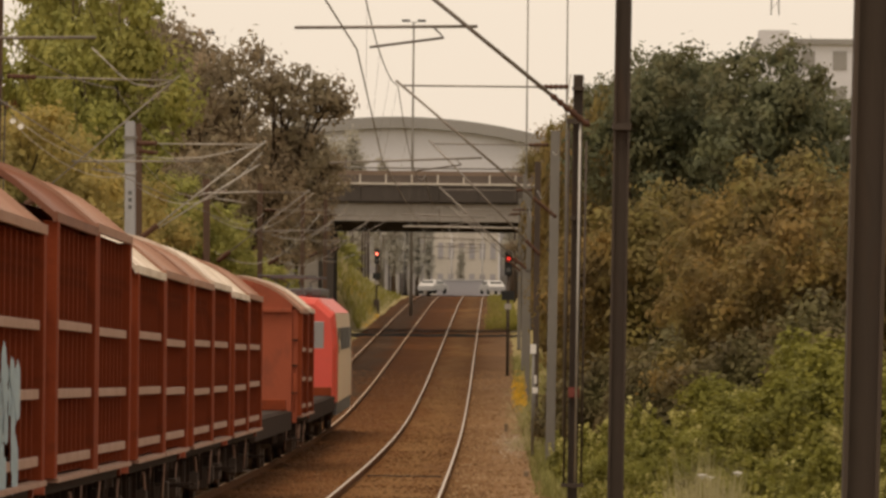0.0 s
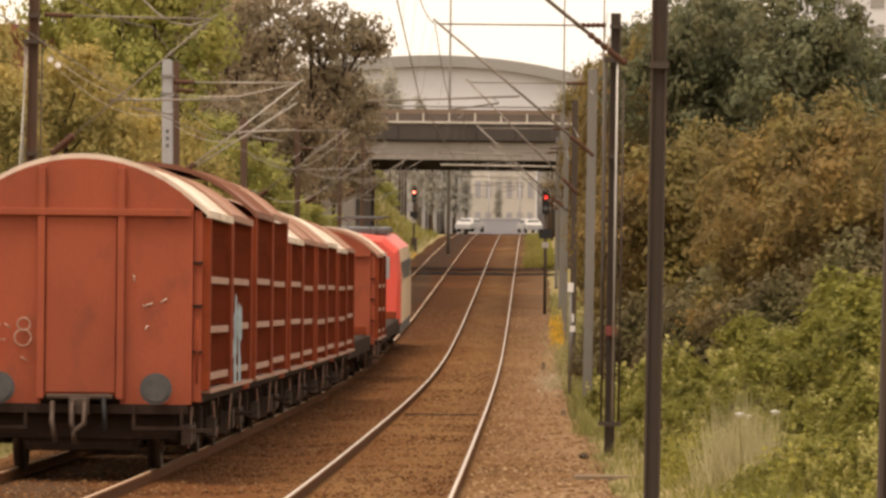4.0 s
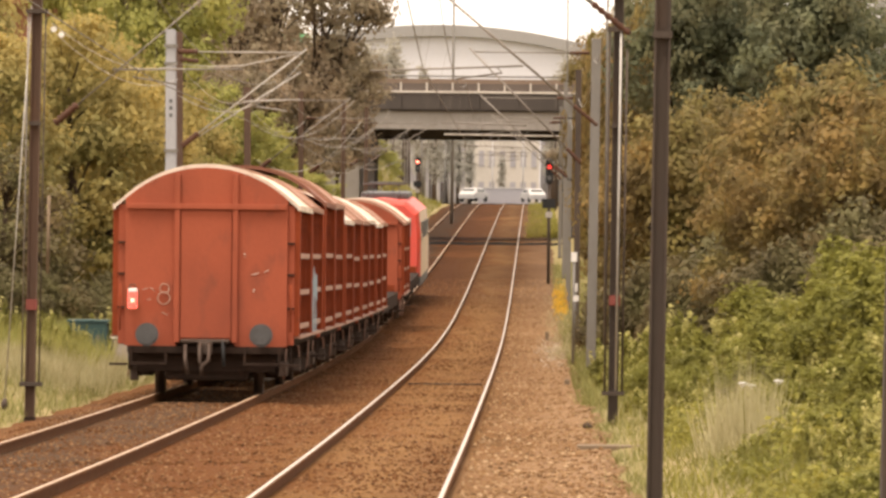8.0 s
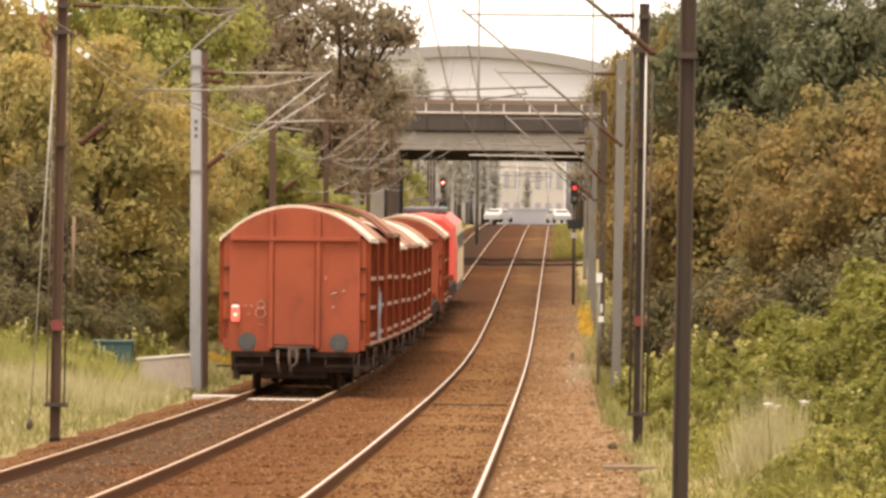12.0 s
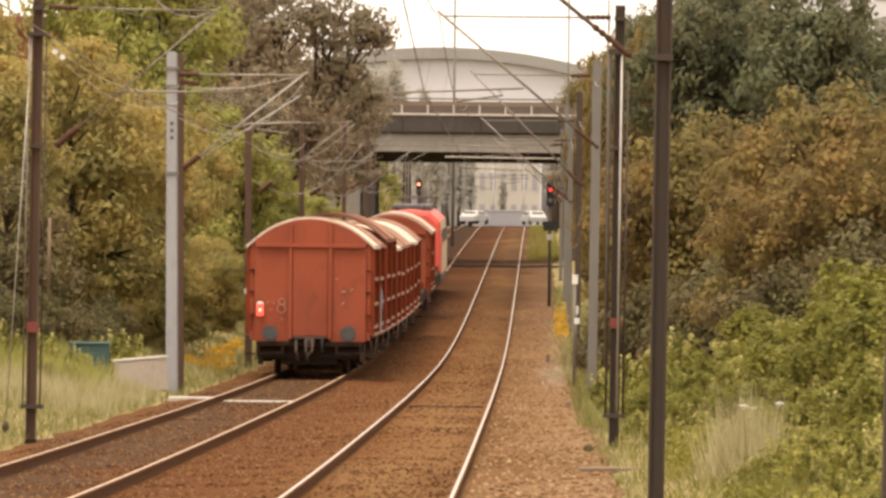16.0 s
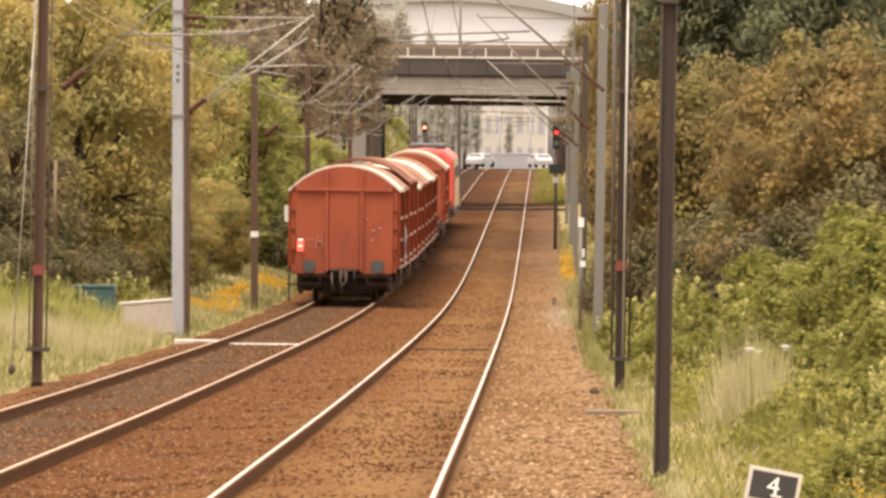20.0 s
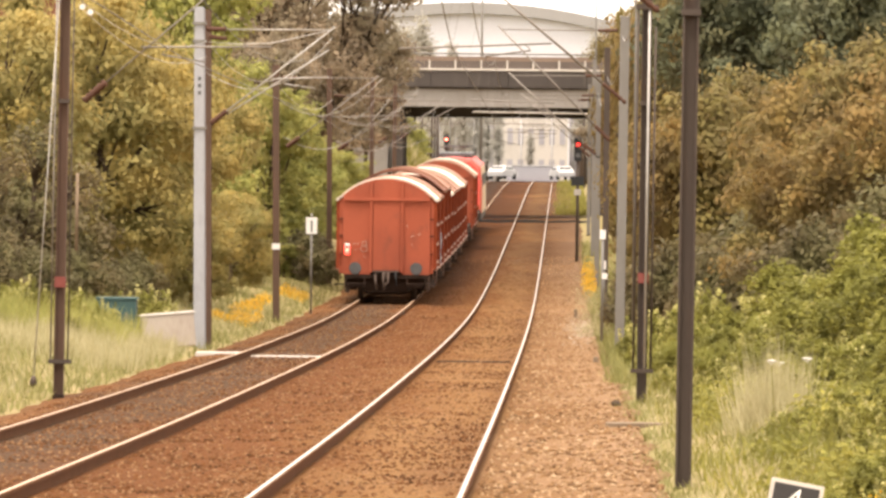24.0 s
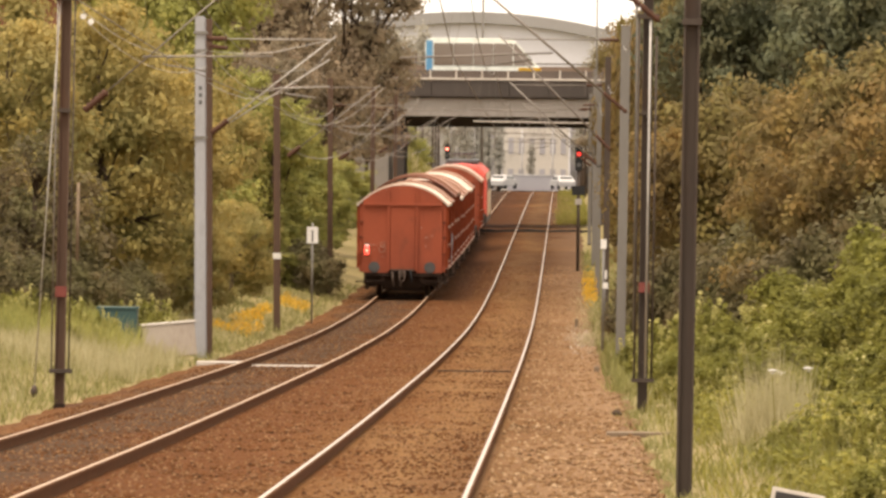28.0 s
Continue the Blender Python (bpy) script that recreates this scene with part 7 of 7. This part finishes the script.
# ---- the distance ----
def facade_block(name, label, x0, x1, y, z0, z1, cols, rows, mat, win="glass", gap=0.28, depth=14.0):
    e = empty(name, label, "building", "far buildings")
    part("wall", boxed(x0, x1, y, y + depth, z0, z1), M[mat], e)
    part("roof", boxed(x0 - 0.3, x1 + 0.3, y - 0.3, y + depth + 0.3, z1 + 0.005, z1 + 0.5), M["hall_grey"], e)
    cw, rh = (x1 - x0) / cols, (z1 - z0) / rows
    for i in range(cols):
        for j in range(rows):
            part("window", boxed(x0 + cw * (i + gap), x0 + cw * (i + 1 - gap), y - 0.06, y - 0.005, z0 + rh * (j + 0.3), z0 + rh * (j + 0.82)), M[win], e)
    return e


def build_distance():
    # hall with a shallow arched roof
    e = empty("sports_hall", "large white hall with a shallow arched grey roof edge", "hall")
    Y = 800.0
    n = 28
    cx, half, z_mid, rise = -11.0, 34.0, 24.8, 8.6
    top = [(cx - half + 2 * half * k / n, z_mid - rise * ((2 * k / n - 1) ** 2)) for k in range(n + 1)]
    bm = bmesh.new()
    a = [bm.verts.new((x, Y, z - 1.35)) for x, z in top] + [bm.verts.new((top[-1][0], Y, 2)), bm.verts.new((top[0][0], Y, 2))]
    b = [bm.verts.new((v.co.x, Y + 60, v.co.z)) for v in a]
    bm.faces.new(a)
    bm.faces.new(b[::-1])
    for k in range(len(a)):
        bm.faces.new((a[k], b[k], b[(k + 1) % len(a)], a[(k + 1) % len(a)]))
    part("hall_wall", bm, M["hall_white"], e, "white clad wall")
    bm = bmesh.new()
    rows = [[bm.verts.new((x, Y + dy, z + dz)) for x, z in top] for dy, dz in ((-1.0, -1.34), (-1.0, 0.0), (61, 0.0), (61, -1.34))]
    for p, q in zip(rows, rows[1:]):
        for k in range(n):
            bm.faces.new((p[k], p[k + 1], q[k + 1], q[k]))
    part("arched_roof", bm, M["hall_grey"], e, "grey arched roof with a deep edge")
    # tall building behind the trees
    b = facade_block("office_building", "pale tall building behind the trees with a roof mast", 23.5, 46.0, 600.0, 4.0, 26.4, 8, 7, "hall_white", "hall_grey")
    part("stair_tower", boxed(23.4, 26.0, 599.0, 604.0, 4.0, 27.6), M["hall_white"], b)
    bm = bmesh.new()
    for dx in (-0.35, 0.35):
        for dy in (-0.35, 0.35):
            tube(bm, [(24.8 + dx, 601 + dy, 29.0), (24.8 + dx * 0.5, 601 + dy * 0.5, 40.0)], 0.05, 4)
    for k in range(11):
        tube(bm, [(24.45, 600.65, 29.5 + k), (25.1, 600.65, 30.2 + k)], 0.03, 4)
    part("lattice_mast", bm, M["pole_grey"], b, "red and white lattice mast")
    # lamp posts over the bridge
    for x, y, h, double in ((-5.63, 470.0, 23.0, True), (-18.6, 430.0, 20.5, True)):
        l = empty("street_lamp", "tall street lamp with two lamp heads", "street lamp", "street lamps")
        part("pole", tubed([(0, 0, 0), (0, 0, h - rail_z(y))], [0.12, 0.06]), M["pole_grey"], l)
        for s in (-1, 1):
            part("arm", tubed([(0, 0, h - rail_z(y)), (s * 0.55, 0, h - rail_z(y) + 0.12)], 0.03), M["pole_grey"], l)
            part("lamp_head", boxed(s * 0.55 - 0.28, s * 0.55 + 0.28, -0.12, 0.12, h - rail_z(y) + 0.05, h - rail_z(y) + 0.22, 0.04), M["grey_dark"], l)
        l.matrix_basis = pose(x, y, rail_z(y) - 0.2)
    for x, y, h in ((1.45, 300.0, 18.0), (1.72, 161.0, 13.0)):
        l = empty("tall_pole", "slender grey pole rising above the masts", "pole", "slender poles")
        part("shaft", tubed([(0, 0, 0), (0, 0, h)], [0.05, 0.03] if y > 200 else [0.03, 0.015]), M["pole_grey"], l)
        l.matrix_basis = pose(x, y, ground_z(x, y))
    # beyond the bridge: pale, haze-coloured blocks, trunks and posts along the line
    facade_block("apartment_block", "cream apartment block with tall grey windows far beyond the bridge", -7.35, 0.6, 735.0, 3.4, 13.5, 7, 3, "cream", "lilac", 0.24)
    facade_block("apartment_block", "pale apartment block with narrow windows far beyond the bridge", 0.8, 4.2, 752.0, 3.4, 13.0, 4, 3, "lilac", "hall_grey")
    facade_block("apartment_block", "grey apartment block far beyond the bridge", -15.2, -7.6, 748.0, 3.4, 13.2, 6, 3, "lilac", "facade", 0.3)
    facade_block("apartment_block", "pale block behind the poplars far beyond the bridge", -26.0, -15.8, 744.0, 3.4, 12.6, 9, 4, "hall_white", "hall_grey")
    facade_block("apartment_block", "pale apartment block partly behind trees", 4.6, 20.0, 745.0, 3.4, 13.0, 12, 3, "hall_white", "facade")
    w = empty("street_wall", "low grey street wall beyond the level crossing", "wall", "far buildings")
    part("panel", boxed(-5.9, -0.3, 724.0, 724.3, 3.6, 5.4, 0.02), M["lilac"], w)
    part("coping", boxed(-6.0, -0.2, 723.95, 724.35, 5.404, 5.55, 0.02), M["facade"], w)
    for x, y, h in ((-7.15, 733.0, 8.0), (-8.9, 700.0, 6.5), (-1.1, 726.0, 7.5), (-4.4, 727.0, 7.0)):
        l = empty("lamp_post", "slender pale lamp post at the far crossing", "lamp post", "far pale posts")
        part("shaft", tubed([(0, 0, 0), (0, 0, h)], [0.11, 0.07], 8), M["facade"], l)
        part("lamp_head", boxed(-0.1, 0.55, -0.1, 0.1, h, h + 0.14, 0.03), M["facade"], l)
        l.matrix_basis = pose(x, y, ground_z(x, y) - 0.1)
    tagged(new("crossing_road", mesh_of("crossing_road", [(-60, 640, 4.0), (60, 640, 4.0), (60, 723, 4.0), (-60, 723, 4.0)], [(0, 1, 2, 3)], M["asphalt"])), "grey asphalt road at the far level crossing", "road", kind="structure")
    # red-brown house behind the olive trees
    h = empty("brick_house", "red-brown brick house with a tiled roof edge behind the trees", "house")
    part("wall", boxed(-33.0, -16.4, 236.0, 246.0, 2.0, 10.75), M["brick"], h, "red-brown rendered brick wall")
    part("roof_edge", boxed(-33.3, -16.1, 235.6, 246.4, 10.755, 11.15, 0.05), M["brick"], h, "dark red tiled roof edge")
    for k in range(5):
        win = part("window", boxed(-31.6 + 3.1 * k, -30.4 + 3.1 * k, 235.93, 235.99, 7.6, 9.2), M["glass"], h)
        part("sill", boxed(-31.7 + 3.1 * k, -30.3 + 3.1 * k, 235.86, 235.99, 7.5, 7.59), M["concrete_pale"], win)
    rnd = random.Random(3)
    for k in range(26):
        y = 430 + 14 * k
        for side in (-1, 1):
            if rnd.random() < 0.25:
                continue
            x = (-8.8 - rnd.uniform(0, 2.5)) if side < 0 else (1.6 + rnd.uniform(0, 2.2))
            h = rnd.uniform(5.5, 8.5)
            p = empty("line_post", "thin dark post beside the line beyond the bridge", "post", "posts beyond the bridge")
            part("shaft", tubed([(0, 0, -0.3), (0, 0, h)], 0.09, 6), M["pole_steel"] if rnd.random() < 0.6 else M["pole_grey"], p)
            if rnd.random() < 0.6:
                part("bracket", tubed([(0, 0, h - 1.4), (-side * 2.6, 0, h - 0.3)], 0.03, 5), M["tube"], p)
            p.matrix_basis = pose(x, y, ground_z(x, y))


build_distance()


def car(label, paint):
    """A small car seen end on."""
    e = empty("car", label, "car", "cars at the far crossing")
    bm = bmesh.new()
    prof = [(-2.0, 0.3), (-2.05, 0.8), (-1.6, 0.95), (-0.9, 1.42), (0.7, 1.42), (1.4, 0.95), (2.0, 0.85), (2.05, 0.3)]
    a = [bm.verts.new((-0.85 + (0.13 if z > 1.2 else 0), x, z)) for x, z in prof]
    b = [bm.verts.new((0.85 - (0.13 if z > 1.2 else 0), x, z)) for x, z in prof]
    bm.faces.new(a)
    bm.faces.new(b[::-1])
    for k in range(len(prof)):
        bm.faces.new((a[k], b[k], b[(k + 1) % len(prof)], a[(k + 1) % len(prof)]))
    bmesh.ops.recalc_face_normals(bm, faces=bm.faces)
    bmesh.ops.bevel(bm, geom=bm.edges[:], offset=0.06, segments=2, affect="EDGES")
    part("body", bm, M[paint], e)
    part("rear_window", boxed(-0.6, 0.6, -1.4, -1.3, 1.02, 1.3), M["glass"], e)
    for x in (-0.86, 0.76):
        part("side_window", boxed(x, x + 0.1, -0.9, 0.75, 0.98, 1.28), M["glass"], e)
    for x in (-0.75, 0.75):
        for y in (-1.25, 1.3):
            bm = bmesh.new()
            tube(bm, [(x - 0.1, y, 0.31), (x + 0.1, y, 0.31)], 0.31, 16)
            part("wheel", bm, M["tyre"], e)
    return e


_c = car("dull white car parked by the far crossing", "facade")
_c.matrix_basis = pose(-6.05, 690.0, rail_z(690) + 0.05, 0, 0, -22)
_c = car("white car standing beyond the rails", "facade")
_c.matrix_basis = pose(0.0, 705.0, rail_z(705) + 0.05, 0, 0, 15)


# ---- slack wires between the masts ----
def sag(a, b, drop, n=10):
    a, b = Vector(a), Vector(b)
    return [tuple(a.lerp(b, k / n) - Vector((0, 0, drop * 4 * (k / n) * (1 - k / n)))) for k in range(n + 1)]


def build_slack():
    for a, b, d in (((-7.4, 104.0, 6.75), (-8.0, 152.0, 7.1), 0.35), ((-7.35, 104.0, 6.6), (-8.0, 152.0, 6.75), 0.4), ((-7.9, 152.0, 7.0), (-8.0, 192.0, 6.9), 0.4), ((-8.0, 192.0, 6.6), (-8.3, 245.0, 6.9), 0.5),
                    ((-8.3, 245.0, 6.6), (-8.6, 310.0, 7.6), 0.6), ((1.14, 102.0, 7.4), (1.33, 152.0, 7.3), 0.5), ((1.33, 152.0, 7.1), (1.24, 190.0, 7.0), 0.5), ((1.24, 190.0, 6.9), (1.3, 245.0, 7.2), 0.6)):
        wire("slack_wire", "thin slack wire between two masts", sag(a, b, d), 0.007, "wire_pale", "slack wires")
    # drooping jumper loops under the brackets of the left-hand masts
    for x0, x1, y, z0, z1 in ((-8.0, -5.1, 192.0, 6.2, 6.9), (-7.9, -4.9, 192.0, 5.2, 6.3), (-8.3, -5.2, 245.0, 6.3, 7.3), (-8.2, -5.0, 245.0, 5.4, 6.3), (-8.6, -5.4, 310.0, 6.6, 7.8), (-8.5, -5.2, 310.0, 5.8, 7.0), (-8.0, -5.2, 152.0, 6.4, 7.2)):
        pts = [(x0 + (x1 - x0) * k / 10, y + 0.1, z0 + (z1 - z0) * (k / 10) ** 2.2 - 0.5 * math.sin(math.pi * k / 10)) for k in range(11)]
        wire("jumper_wire", "pale drooping jumper wire below a bracket", pts, 0.009, "wire_pale", "jumper wires")


build_slack()


# ---- the larger ballast stones on the path, one by one ----
def build_single_stones():
    rnd = random.Random(11)
    meshes = []
    for k in range(6):
        bm = bmesh.new()
        bmesh.ops.create_icosphere(bm, subdivisions=1, radius=1.0)
        for v in bm.verts:
            v.co *= rnd.uniform(0.7, 1.15)
            v.co.z *= 0.75
        me = bpy.data.meshes.new("stone")
        bm.to_mesh(me)
        bm.free()
        me.materials.append(M["single_stone"])
        meshes.append(me)
    for k in range(280):
        x, y, r = rnd.uniform(-0.7, 0.9), 49 + 45 * rnd.random() ** 1.6, rnd.uniform(0.025, 0.05)
        o = new("stone", rnd.choice(meshes))
        o.parent = BALLAST
        o.matrix_basis = pose(x, y, bed_z(x, y) + r * 0.2, 0, 0, rnd.uniform(0, 360)) @ Matrix.Diagonal((r, r, r, 1))


build_single_stones()


# ---- motions ----
def motions():
    times = [0.5 * k for k in range(57)]
    for ob, off, length in TRAIN:
        rows = []
        for t in times:
            y = tail_y(t) + off
            z0, z1 = rail_z(y + 2), rail_z(y + length - 2)
            rows.append((t, pose(LEFT, y, z0 - (z1 - z0) / (length - 4) * 2, math.degrees(math.atan((z1 - z0) / (length - 4))))))
        walk(ob, rows)
    spin = [k / 30.0 for k in range(0, 841, 2)]
    for w, y in WHEELS:
        walk(w, [(t, pose(0, y, 0.46, -math.degrees(tail_y(t) - tail_y(0)) / 0.46)) for t in spin])
    for w, x, y, r, e in ROAD_WHEELS:
        go = coach_x if e is COACH else minibus_x
        rows, last = [], None
        for k in range(841):
            t = k / 30.0
            a = math.degrees(go(t) - go(0)) / r
            if last is None or abs(a - last) > 35 or k == 840:
                rows.append((t, pose(x, y, r, 0, a, 0)))
                last = a
        walk(w, rows)
    walk(COACH, [(t, pose(coach_x(t), 403.6, ROAD + 0.01)) for t in times])
    walk(MINIBUS, [(t, pose(minibus_x(t), 403.6, ROAD + 0.01)) for t in times])


motions()
